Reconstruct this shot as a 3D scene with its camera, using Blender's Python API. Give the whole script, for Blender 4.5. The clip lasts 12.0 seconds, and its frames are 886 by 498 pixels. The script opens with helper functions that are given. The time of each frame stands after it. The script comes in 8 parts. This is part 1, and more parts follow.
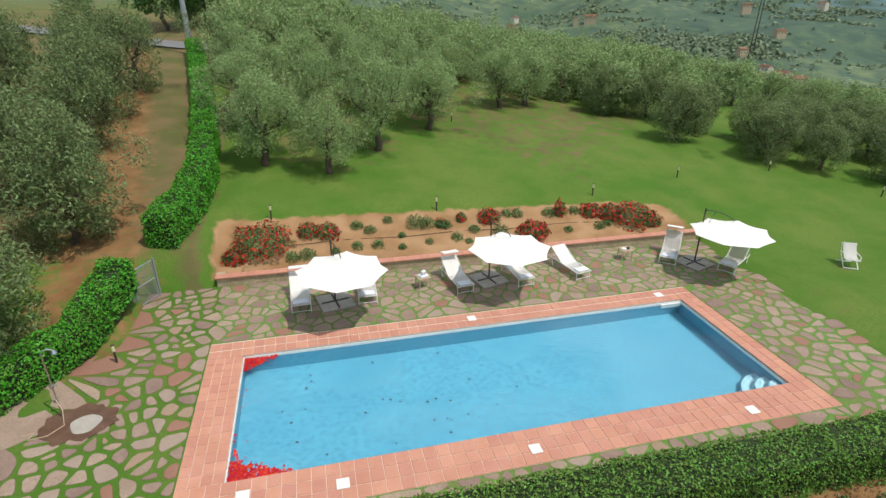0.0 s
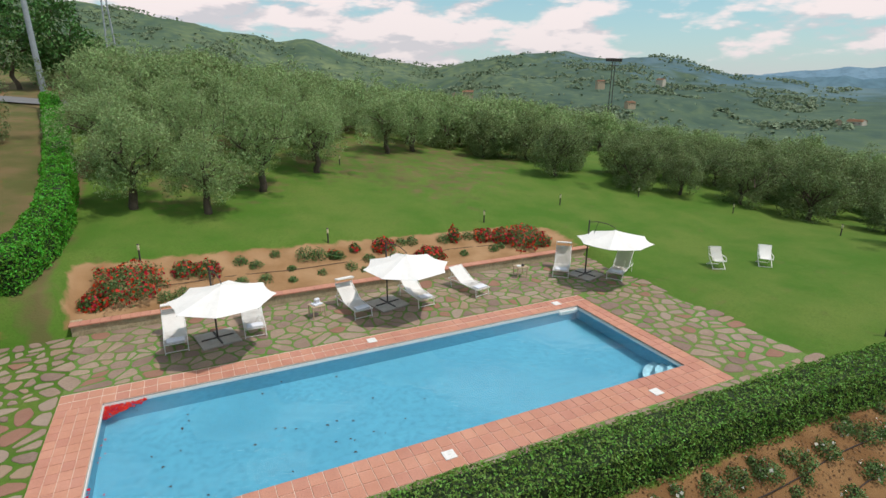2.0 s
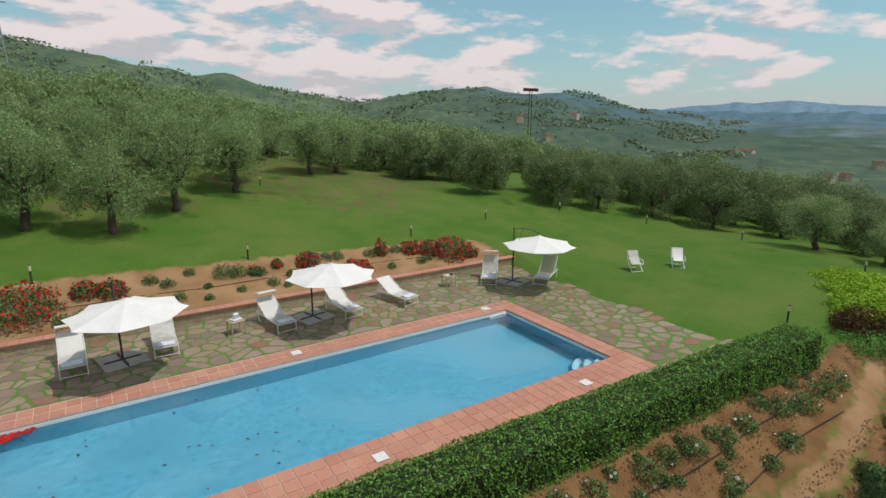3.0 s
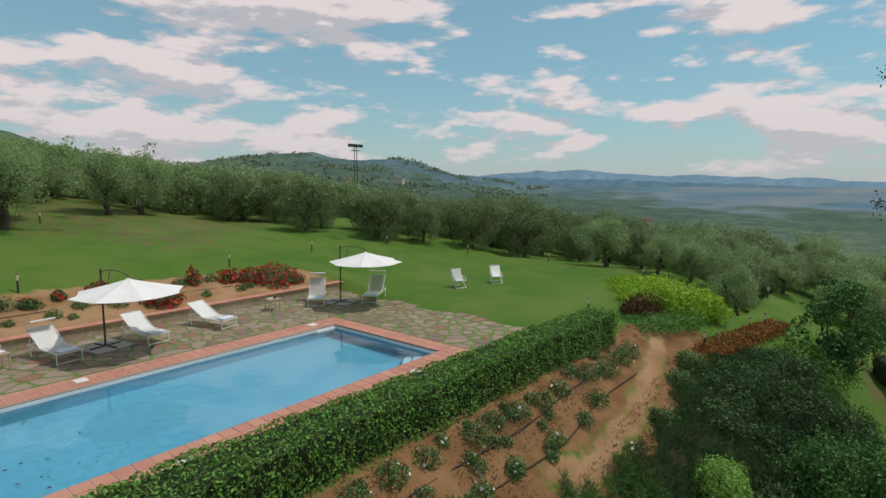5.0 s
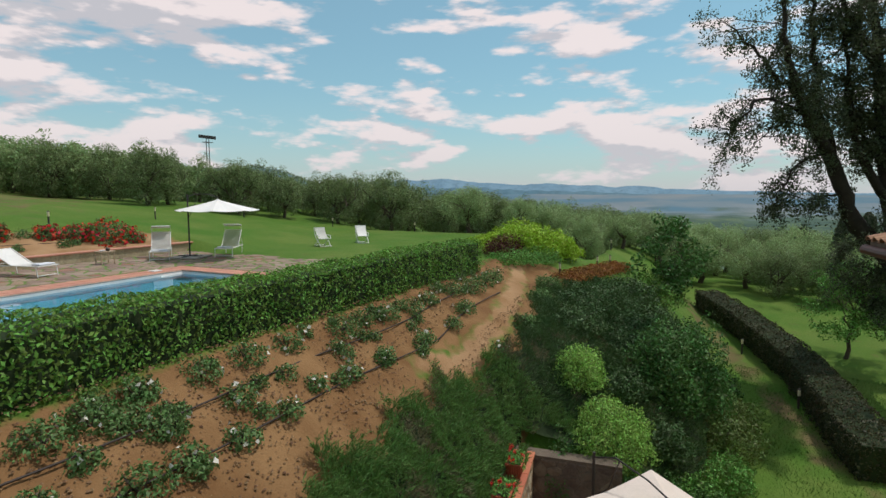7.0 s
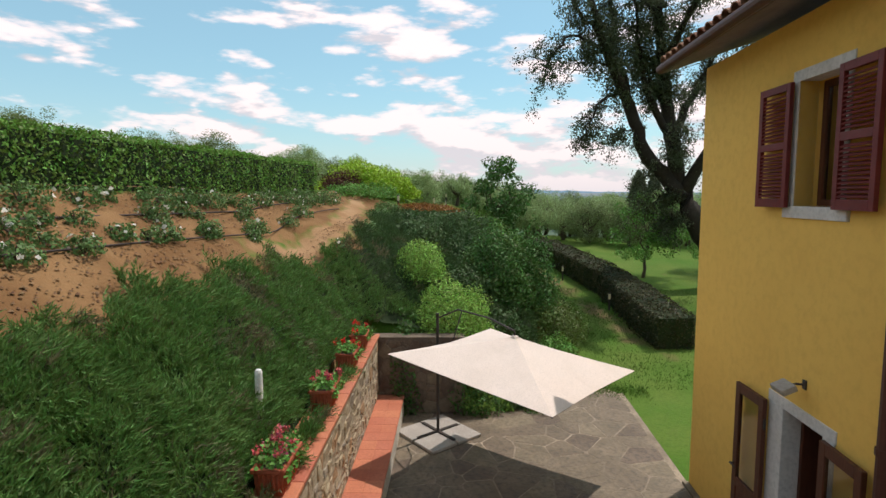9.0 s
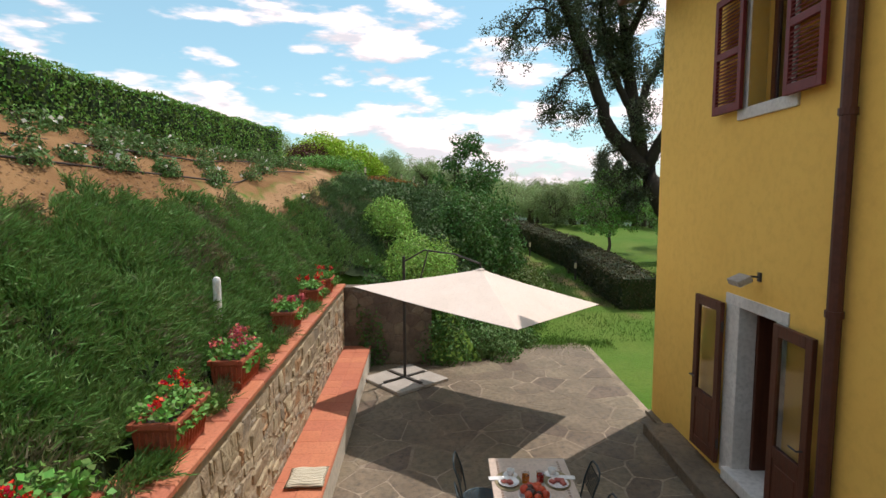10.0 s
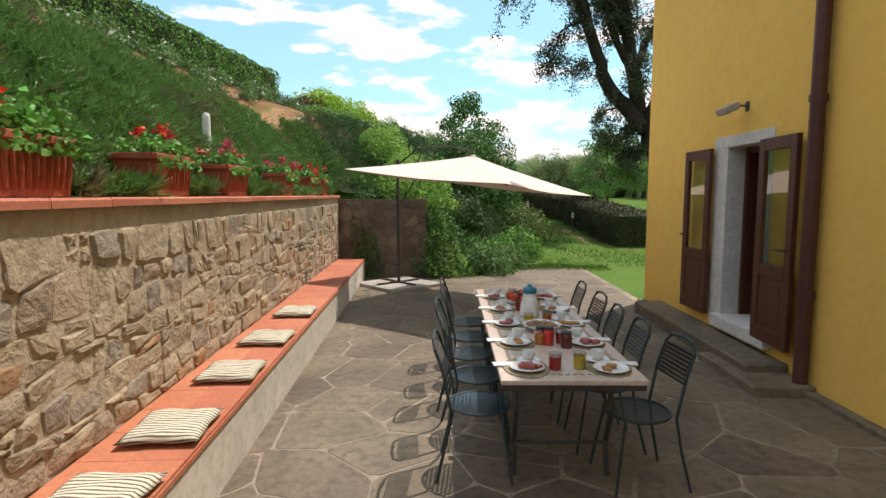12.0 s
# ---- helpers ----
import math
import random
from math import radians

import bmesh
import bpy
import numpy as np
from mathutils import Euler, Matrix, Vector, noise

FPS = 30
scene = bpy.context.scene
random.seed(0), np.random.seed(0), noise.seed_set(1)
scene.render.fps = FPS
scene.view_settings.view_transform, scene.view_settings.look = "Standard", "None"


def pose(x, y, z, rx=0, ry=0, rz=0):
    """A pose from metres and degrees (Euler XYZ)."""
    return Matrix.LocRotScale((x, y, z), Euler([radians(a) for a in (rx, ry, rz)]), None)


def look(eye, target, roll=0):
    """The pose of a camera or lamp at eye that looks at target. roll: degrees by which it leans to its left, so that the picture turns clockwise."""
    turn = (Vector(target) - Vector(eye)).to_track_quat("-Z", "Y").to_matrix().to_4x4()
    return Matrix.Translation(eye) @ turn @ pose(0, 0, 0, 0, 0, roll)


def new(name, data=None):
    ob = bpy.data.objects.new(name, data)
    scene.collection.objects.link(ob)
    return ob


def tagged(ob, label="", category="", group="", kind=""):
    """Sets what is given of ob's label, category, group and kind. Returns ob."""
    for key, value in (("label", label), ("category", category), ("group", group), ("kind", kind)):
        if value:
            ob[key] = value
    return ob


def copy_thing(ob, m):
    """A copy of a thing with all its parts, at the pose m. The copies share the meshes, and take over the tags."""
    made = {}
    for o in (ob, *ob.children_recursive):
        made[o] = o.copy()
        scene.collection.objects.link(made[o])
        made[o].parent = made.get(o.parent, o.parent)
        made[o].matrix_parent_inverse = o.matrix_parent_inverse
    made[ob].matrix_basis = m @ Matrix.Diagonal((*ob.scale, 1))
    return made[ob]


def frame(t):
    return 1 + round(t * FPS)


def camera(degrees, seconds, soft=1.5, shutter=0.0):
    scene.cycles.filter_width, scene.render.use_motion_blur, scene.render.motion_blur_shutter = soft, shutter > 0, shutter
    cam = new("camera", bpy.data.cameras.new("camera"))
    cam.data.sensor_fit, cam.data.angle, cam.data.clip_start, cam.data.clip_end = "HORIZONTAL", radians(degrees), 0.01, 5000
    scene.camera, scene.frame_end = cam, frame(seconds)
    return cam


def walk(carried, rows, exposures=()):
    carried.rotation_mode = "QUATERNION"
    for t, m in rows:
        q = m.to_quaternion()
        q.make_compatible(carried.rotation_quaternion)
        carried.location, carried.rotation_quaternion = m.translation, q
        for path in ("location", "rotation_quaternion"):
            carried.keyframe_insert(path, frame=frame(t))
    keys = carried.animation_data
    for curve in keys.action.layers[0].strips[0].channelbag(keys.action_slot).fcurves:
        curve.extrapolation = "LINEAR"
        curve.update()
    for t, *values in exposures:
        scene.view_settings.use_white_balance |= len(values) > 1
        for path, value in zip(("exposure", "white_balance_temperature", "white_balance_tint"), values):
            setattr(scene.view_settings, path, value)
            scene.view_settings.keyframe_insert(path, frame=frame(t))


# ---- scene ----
cam = camera(78.8, 12.0)
METRES, EYE, TILT, LEAN, TURN = 13.2, 14.9, -24.4, -0.4, -13.8
ROWS = [
    (0.0, 0.0, 0.0, 0.0, 0.0, 0.0, -0.0),
    (0.5, 0.0004, 0.0148, -0.0325, -2.73, 1.76, 1.29),
    (1.0, 0.0012, 0.0292, -0.0663, -5.56, 3.56, 2.61),
    (1.5, 0.0039, 0.0446, -0.0984, -7.87, 5.17, 3.69),
    (2.0, 0.0071, 0.0611, -0.1327, -10.52, 6.82, 4.9),
    (2.5, 0.011, 0.0768, -0.1643, -13.75, 8.15, 6.37),
    (3.0, 0.0154, 0.0898, -0.1992, -17.61, 9.41, 8.06),
    (3.5, 0.0176, 0.101, -0.235, -21.56, 10.63, 9.71),
    (5.5, 0.0308, 0.145, -0.3865, -37.78, 13.02, 15.67),
    (6.0, 0.0342, 0.1664, -0.4316, -40.49, 12.32, 16.59),
    (6.5, 0.0369, 0.1892, -0.4775, -44.23, 11.26, 17.78),
    (7.0, 0.0373, 0.2132, -0.5281, -48.52, 9.92, 19.02),
    (9.0, 0.0419, 0.3002, -0.7095, -66.36, 3.7, 22.93),
    (9.5, 0.0415, 0.3163, -0.749, -68.75, 2.83, 23.28),
    (10.0, 0.0385, 0.3296, -0.7887, -69.86, 2.41, 23.42),
    (10.5, 0.0353, 0.3414, -0.8271, -70.02, 2.38, 23.43),
    (11.0, 0.0325, 0.3522, -0.8664, -69.97, 2.4, 23.41),
    (11.5, 0.0306, 0.3618, -0.8959, -69.87, 2.41, 23.36),
    (12.0, 0.0267, 0.3742, -0.9218, -69.75, 2.4, 23.29),
]
walk(cam, [(t, pose(0, 0, EYE, TILT, LEAN, TURN) @ pose(METRES * x, METRES * y, METRES * z, 90 + pitch - min(max(t - 5.5, 0) / 3.5, 1) * 0.3, roll, yaw)) for t, x, y, z, yaw, pitch, roll in ROWS],
     exposures=[(0.0, 0.0, 6700, 14), (1.0, -0.02, 6700, 14), (2.5, -0.36, 6650, 14), (3.7, -0.56, 6600, 13), (5.5, -0.58, 6550, 13), (7.2, -0.35, 6550, 13), (9.0, 0.0, 6750, 17), (10.5, 0.27, 6800, 18), (12.0, 0.45, 6800, 17)])

# ---- light ----
SUN_AZ, SUN_EL = radians(-44), radians(64)
to_sun = Vector((math.cos(SUN_AZ) * math.cos(SUN_EL), math.sin(SUN_AZ) * math.cos(SUN_EL), math.sin(SUN_EL)))
sun = new("sun", bpy.data.lights.new("sun", "SUN"))
sun.data.energy, sun.data.angle, sun.data.color = 3.3, radians(0.6), (0.985, 0.945, 0.885)
sun.matrix_world = look((30, -30, 60), Vector((30, -30, 60)) - to_sun)

world = bpy.data.worlds.new("sky")
scene.world = world
world.use_nodes = True
wt = world.node_tree
wt.nodes.clear()


def wnode(kind, **kw):
    n = wt.nodes.new(kind)
    for k, v in kw.items():
        n.inputs[k].default_value = v
    return n


def wmath(op, a, b=None, clamp=False):
    n = wt.nodes.new("ShaderNodeMath")
    n.operation, n.use_clamp = op, clamp
    for i, v in enumerate((a, b)):
        if v is None:
            continue
        if isinstance(v, (int, float)):
            n.inputs[i].default_value = v
        else:
            wt.links.new(v, n.inputs[i])
    return n.outputs[0]


sky = wt.nodes.new("ShaderNodeTexSky")
sky.sky_type, sky.sun_disc = "NISHITA", False
sky.sun_elevation, sky.sun_rotation = SUN_EL, radians(90) - SUN_AZ
sky.air_density, sky.dust_density, sky.ozone_density = 1.0, 1.0, 1.6
tc = wt.nodes.new("ShaderNodeTexCoord")
sep = wt.nodes.new("ShaderNodeSeparateXYZ")
wt.links.new(tc.outputs["Generated"], sep.inputs[0])
high = wmath("MAXIMUM", sep.outputs[2], 0.0)


def density(lift):
    """Cloud density on a flat layer seen from below; lift looks a little higher up."""
    flat = wt.nodes.new("ShaderNodeCombineXYZ")
    reach = wmath("ADD", wmath("MULTIPLY", wmath("ADD", high, lift), 0.55), 0.62)
    wt.links.new(wmath("DIVIDE", sep.outputs[0], reach), flat.inputs[0])
    wt.links.new(wmath("DIVIDE", sep.outputs[1], reach), flat.inputs[1])
    wt.links.new(wmath("MULTIPLY", wmath("ADD", high, lift), 4.4), flat.inputs[2])
    big = wnode("ShaderNodeTexNoise", Scale=2.7, Detail=10.0, Roughness=0.56, Distortion=0.1)
    wt.links.new(flat.outputs[0], big.inputs["Vector"])
    broad = wnode("ShaderNodeTexNoise", Scale=1.1, Detail=1.0, Roughness=0.5)
    wt.links.new(flat.outputs[0], broad.inputs["Vector"])
    puff = wnode("ShaderNodeTexVoronoi", Scale=5.6, Detail=4.0, Roughness=0.55)
    puff.feature = "SMOOTH_F1"
    wt.links.new(flat.outputs[0], puff.inputs["Vector"])
    billow = wmath("ADD", wmath("MULTIPLY", puff.outputs["Distance"], -0.34), 0.15)
    return wmath("ADD", wmath("ADD", big.outputs["Fac"], billow), wmath("MULTIPLY", wmath("SUBTRACT", broad.outputs["Fac"], 0.5), 0.35))


def ramp(v, lo, hi):
    n = wt.nodes.new("ShaderNodeMapRange")
    n.interpolation_type = "SMOOTHSTEP"
    n.inputs["From Min"].default_value, n.inputs["From Max"].default_value = lo, hi
    wt.links.new(v, n.inputs["Value"])
    return n.outputs[0]


dens = density(0.0)
cover = ramp(dens, 0.30, 0.43)
# tops of the clouds are lit, their bases grey
lit = ramp(wmath("SUBTRACT", dens, density(0.03)), -0.07, 0.06)
body = wt.nodes.new("ShaderNodeMix")
body.data_type = "RGBA"
wt.links.new(lit, body.inputs["Factor"])
body.inputs["A"].default_value, body.inputs["B"].default_value = (4.7, 4.7, 5.0, 1), (7.4, 6.7, 6.6, 1)
tint = wt.nodes.new("ShaderNodeMix")
tint.data_type, tint.blend_type = "RGBA", "MULTIPLY"
tint.inputs["Factor"].default_value, tint.inputs["B"].default_value = 1.0, (0.60, 1.0, 0.96, 1)
wt.links.new(sky.outputs[0], tint.inputs["A"])
veil = wt.nodes.new("ShaderNodeMix")
veil.data_type = "RGBA"
veil.inputs["Factor"].default_value, veil.inputs["B"].default_value = 0.34, (3.4, 5.2, 5.6, 1)
wt.links.new(tint.outputs["Result"], veil.inputs["A"])
clouds = wt.nodes.new("ShaderNodeMix")
clouds.data_type = "RGBA"
wt.links.new(wmath("MULTIPLY", cover, 0.94), clouds.inputs["Factor"])
wt.links.new(veil.outputs["Result"], clouds.inputs["A"])
wt.links.new(body.outputs["Result"], clouds.inputs["B"])
haze = wt.nodes.new("ShaderNodeMix")
haze.data_type = "RGBA"
wt.links.new(wmath("MULTIPLY", wmath("POWER", wmath("SUBTRACT", 1.0, high, True), 14.0), 0.8), haze.inputs["Factor"])
wt.links.new(clouds.outputs["Result"], haze.inputs["A"])
haze.inputs["B"].default_value = (4.9, 4.9, 5.1, 1)
back = wnode("ShaderNodeBackground", Strength=0.155)
wt.links.new(haze.outputs["Result"], back.inputs["Color"])
wout = wt.nodes.new("ShaderNodeOutputWorld")
wt.links.new(back.outputs[0], wout.inputs["Surface"])

# ---- materials ----
def mat(name, c1, c2, scale=3.0, rough=0.8, bump=0.3, fine=None, c3=None, dist=0.02, each=0.0, island=0.0, spec=0.35, metal=0.0, stretch=None, odd=()):
    """A mottled surface: c1 and c2 by broad noise, c3 by a finer one; each / island: brightness by object or by mesh island."""
    m = bpy.data.materials.new(name)
    m.use_nodes = True
    nt = m.node_tree
    b = nt.nodes["Principled BSDF"]
    b.inputs["Roughness"].default_value, b.inputs["Metallic"].default_value = rough, metal
    b.inputs["Specular IOR Level"].default_value = spec
    geo, tcn = nt.nodes.new("ShaderNodeNewGeometry"), nt.nodes.new("ShaderNodeTexCoord")
    src = geo.outputs["Position"]
    if stretch:
        mp = nt.nodes.new("ShaderNodeMapping")
        mp.inputs["Scale"].default_value = stretch
        nt.links.new(tcn.outputs["Object"], mp.inputs[0])
        src = mp.outputs[0]

    def nz(s, detail=4.0, r=0.6):
        n = nt.nodes.new("ShaderNodeTexNoise")
        n.inputs["Scale"].default_value, n.inputs["Detail"].default_value, n.inputs["Roughness"].default_value = s, detail, r
        nt.links.new(src, n.inputs["Vector"])
        return n.outputs["Fac"]

    def sharp(v, lo=0.35, hi=0.65):
        n = nt.nodes.new("ShaderNodeMapRange")
        n.inputs["From Min"].default_value, n.inputs["From Max"].default_value = lo, hi
        nt.links.new(v, n.inputs["Value"])
        return n.outputs[0]

    def mix(f, a, c, kind="MIX"):
        n = nt.nodes.new("ShaderNodeMix")
        n.data_type, n.blend_type = "RGBA", kind
        for key, v in (("Factor", f), ("A", a), ("B", c)):
            if isinstance(v, (int, float)):
                n.inputs[key].default_value = v
            elif isinstance(v, tuple):
                n.inputs[key].default_value = (*v, 1)
            else:
                nt.links.new(v, n.inputs[key])
        return n.outputs["Result"]

    fine = fine or scale * 9
    grain = nz(fine, 5.0, 0.65)
    col = mix(sharp(nz(scale)), c1, c2)
    col = mix(sharp(grain, 0.45, 0.75), col, c3 or tuple(0.5 * (p + q) * 0.72 for p, q in zip(c1, c2)))
    # some pieces are of another stone: (from, to, colour) by the piece's own chance
    for lo, hi, c in odd:
        r = nt.nodes.new("ShaderNodeObjectInfo").outputs["Random"] if each else geo.outputs["Random Per Island"]
        a, b2, w = (nt.nodes.new("ShaderNodeMath") for _ in range(3))
        a.operation, b2.operation, w.operation = "GREATER_THAN", "LESS_THAN", "MULTIPLY"
        a.inputs[1].default_value, b2.inputs[1].default_value = lo, hi
        nt.links.new(r, a.inputs[0])
        nt.links.new(r, b2.inputs[0])
        nt.links.new(a.outputs[0], w.inputs[0])
        nt.links.new(b2.outputs[0], w.inputs[1])
        half = nt.nodes.new("ShaderNodeMath")
        half.operation = "MULTIPLY"
        half.inputs[1].default_value = 0.5
        nt.links.new(w.outputs[0], half.inputs[0])
        col = mix(half.outputs[0], col, c)
    for amount, kind in ((each, "object"), (island, "island")):
        if amount:
            if kind == "object":
                r = nt.nodes.new("ShaderNodeObjectInfo").outputs["Random"]
            else:
                r = geo.outputs["Random Per Island"]
            n = nt.nodes.new("ShaderNodeMapRange")
            n.inputs["To Min"].default_value, n.inputs["To Max"].default_value = 1 - amount, 1 + amount
            nt.links.new(r, n.inputs["Value"])
            hs = nt.nodes.new("ShaderNodeHueSaturation")
            nt.links.new(n.outputs[0], hs.inputs["Value"])
            h = nt.nodes.new("ShaderNodeMapRange")
            h.inputs["To Min"].default_value, h.inputs["To Max"].default_value = 0.5 - amount * 0.06, 0.5 + amount * 0.06
            nt.links.new(r, h.inputs["Value"])
            nt.links.new(h.outputs[0], hs.inputs["Hue"])
            nt.links.new(col, hs.inputs["Color"])
            col = hs.outputs[0]
    nt.links.new(col, b.inputs["Base Color"])
    if bump:
        bp = nt.nodes.new("ShaderNodeBump")
        bp.inputs["Strength"].default_value, bp.inputs["Distance"].default_value = bump, dist
        nt.links.new(grain, bp.inputs["Height"])
        nt.links.new(bp.outputs[0], b.inputs["Normal"])
    return m


def leaf_mat(name, c1, c2, amount=0.35, rough=0.55, back=0.25):
    """Leaves: colour by leaf and by a slow noise, part of the light passes through."""
    m = mat(name, c1, c2, 1.3, rough, 0.0, 6.0, island=amount, spec=0.3)
    nt = m.node_tree
    b, o = nt.nodes["Principled BSDF"], nt.nodes["Material Output"]
    tr, mx = nt.nodes.new("ShaderNodeBsdfTranslucent"), nt.nodes.new("ShaderNodeMixShader")
    nt.links.new(b.inputs["Base Color"].links[0].from_socket, tr.inputs["Color"])
    mx.inputs[0].default_value = back
    nt.links.new(b.outputs[0], mx.inputs[1])
    nt.links.new(tr.outputs[0], mx.inputs[2])
    nt.links.new(mx.outputs[0], o.inputs["Surface"])
    return m


def zone_mat(name, zones, scale, bump):
    """Ground: the first zone everywhere, each further zone (attribute, c1, c2) where its attribute and a ragged noise let it."""
    m = mat(name, zones[0][1], zones[0][2], scale, 0.95, bump, 14.0, dist=0.04, spec=0.15)
    nt = m.node_tree
    b = nt.nodes["Principled BSDF"]
    geo = nt.nodes.new("ShaderNodeNewGeometry")
    col = b.inputs["Base Color"].links[0].from_socket
    for attr, c1, c2, s in zones[1:]:
        at = nt.nodes.new("ShaderNodeAttribute")
        at.attribute_name = attr
        n1, n2 = nt.nodes.new("ShaderNodeTexNoise"), nt.nodes.new("ShaderNodeTexNoise")
        n1.inputs["Scale"].default_value, n1.inputs["Detail"].default_value = s, 5
        n2.inputs["Scale"].default_value, n2.inputs["Detail"].default_value = s * 2.6, 6
        for n in (n1, n2):
            nt.links.new(geo.outputs["Position"], n.inputs["Vector"])
        add = nt.nodes.new("ShaderNodeMath")
        add.operation = "ADD"
        nt.links.new(at.outputs["Fac"], add.inputs[0])
        sub = nt.nodes.new("ShaderNodeMath")
        sub.operation = "MULTIPLY_ADD"
        nt.links.new(n2.outputs["Fac"], sub.inputs[0])
        sub.inputs[1].default_value, sub.inputs[2].default_value = 1.1, -0.55
        nt.links.new(sub.outputs[0], add.inputs[1])
        r = nt.nodes.new("ShaderNodeMapRange")
        r.inputs["From Min"].default_value, r.inputs["From Max"].default_value = 0.35, 0.65
        nt.links.new(add.outputs[0], r.inputs["Value"])
        r2 = nt.nodes.new("ShaderNodeMapRange")
        r2.inputs["From Min"].default_value, r2.inputs["From Max"].default_value = 0.36, 0.64
        nt.links.new(n1.outputs["Fac"], r2.inputs["Value"])
        cm, mm = nt.nodes.new("ShaderNodeMix"), nt.nodes.new("ShaderNodeMix")
        cm.data_type = mm.data_type = "RGBA"
        cm.inputs["A"].default_value, cm.inputs["B"].default_value = (*c1, 1), (*c2, 1)
        nt.links.new(r2.outputs[0], cm.inputs["Factor"])
        nt.links.new(r.outputs[0], mm.inputs["Factor"])
        nt.links.new(col, mm.inputs["A"])
        nt.links.new(cm.outputs["Result"], mm.inputs["B"])
        col = mm.outputs["Result"]
    nt.links.new(col, b.inputs["Base Color"])
    return m


GRASS1, GRASS2 = (0.062, 0.150, 0.017), (0.118, 0.178, 0.034)
M_ground = zone_mat("ground", [
    ("", GRASS1, GRASS2),
    ("far", (0.062, 0.105, 0.058), (0.15, 0.195, 0.095), 0.011),
    ("wood", (0.045, 0.082, 0.062), (0.075, 0.12, 0.08), 0.02),
    ("rough", (0.10, 0.105, 0.035), (0.17, 0.125, 0.06), 0.5),
    ("soil", (0.27, 0.152, 0.070), (0.375, 0.228, 0.12), 0.8),
    ("bank", (0.175, 0.090, 0.037), (0.26, 0.147, 0.065), 1.1),
    # last two zones: distance haze put into the ground colour as blue
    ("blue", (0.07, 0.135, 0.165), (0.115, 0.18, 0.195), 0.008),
    ("haze_plain", (0.085, 0.165, 0.215), (0.19, 0.215, 0.225), 0.006),
], 0.35, 0.5)
STONES = [(0.0, 0.09, (0.42, 0.20, 0.10)), (0.32, 0.40, (0.38, 0.27, 0.16)), (0.9, 1.0, (0.24, 0.18, 0.155))]
M_stone = mat("flagstone", (0.25, 0.172, 0.13), (0.325, 0.235, 0.18), 1.2, 0.85, 0.6, 18, each=0.24, odd=STONES)
M_stone_far = mat("flagstone_rest", (0.25, 0.172, 0.13), (0.325, 0.235, 0.18), 1.2, 0.85, 0.6, 18, island=0.24, odd=STONES)
M_slab = mat("patio_stone", (0.135, 0.102, 0.068), (0.215, 0.165, 0.112), 1.4, 0.6, 1.0, 11, c3=(0.08, 0.064, 0.047), each=0.18)
M_joint = mat("mortar", (0.18, 0.148, 0.108), (0.40, 0.325, 0.24), 0.8, 0.95, 0.6, 16, c3=(0.15, 0.125, 0.095))
M_bed = mat("wall_mortar", (0.40, 0.32, 0.22), (0.50, 0.41, 0.29), 1.7, 0.95, 1.0, 14, c3=(0.33, 0.265, 0.18), dist=0.02)
M_terra = mat("terracotta_tile", (0.50, 0.225, 0.15), (0.57, 0.275, 0.195), 1.2, 0.75, 0.2, 30, each=0.06)
M_grout = mat("grout", (0.66, 0.50, 0.40), (0.72, 0.56, 0.46), 3, 0.95, 0.2, 40)
M_bench = mat("bench_tile", (0.47, 0.15, 0.08), (0.55, 0.20, 0.11), 1.4, 0.7, 0.15, 30, each=0.08)
M_pool = mat("pool_liner", (0.085, 0.31, 0.43), (0.10, 0.345, 0.465), 0.5, 0.5, 0.05, 6)
M_white = mat("white_paint", (0.80, 0.79, 0.76), (0.74, 0.73, 0.70), 2, 0.5, 0.05, 30)
M_canvas = mat("white_canvas", (0.86, 0.84, 0.80), (0.80, 0.78, 0.74), 2.5, 0.9, 0.25, 60, dist=0.004)
M_cream = mat("cream_canvas", (0.74, 0.635, 0.56), (0.69, 0.59, 0.51), 2.0, 0.9, 0.2, 60, dist=0.004)
M_pole = mat("dark_pole", (0.045, 0.04, 0.035), (0.06, 0.05, 0.045), 5, 0.5, 0.05, 40)
M_towel = mat("towel", (0.78, 0.78, 0.80), (0.68, 0.72, 0.80), 8, 0.95, 0.4, 80, dist=0.01)
M_block = mat("concrete_block", (0.42, 0.38, 0.33), (0.34, 0.31, 0.27), 3, 0.9, 0.3, 30)
RUBBLE = [(0.0, 0.06, (0.46, 0.24, 0.08)), (0.4, 0.52, (0.22, 0.20, 0.17)), (0.93, 1.0, (0.36, 0.25, 0.18))]
M_rubble = mat("wall_stone", (0.34, 0.265, 0.17), (0.45, 0.36, 0.24), 2.4, 0.9, 1.0, 14, c3=(0.22, 0.175, 0.12), each=0.13, dist=0.03, odd=RUBBLE)
M_rubble_far = mat("wall_stone_rest", (0.34, 0.265, 0.17), (0.45, 0.36, 0.24), 2.4, 0.9, 1.0, 14, c3=(0.22, 0.175, 0.12), island=0.13, dist=0.03, odd=RUBBLE)
M_render = mat("yellow_plaster", (0.84, 0.535, 0.125), (0.80, 0.495, 0.11), 0.5, 0.9, 0.15, 9, c3=(0.74, 0.45, 0.10))
M_plaster = mat("pale_plaster", (0.62, 0.56, 0.46), (0.52, 0.47, 0.39), 1.5, 0.9, 0.3, 12)
M_soffit = mat("soffit_wood", (0.20, 0.145, 0.10), (0.15, 0.11, 0.08), 2.0, 0.9, 0.3, 16)
M_trim = mat("white_trim", (0.66, 0.64, 0.60), (0.56, 0.54, 0.50), 3, 0.85, 0.2, 20)
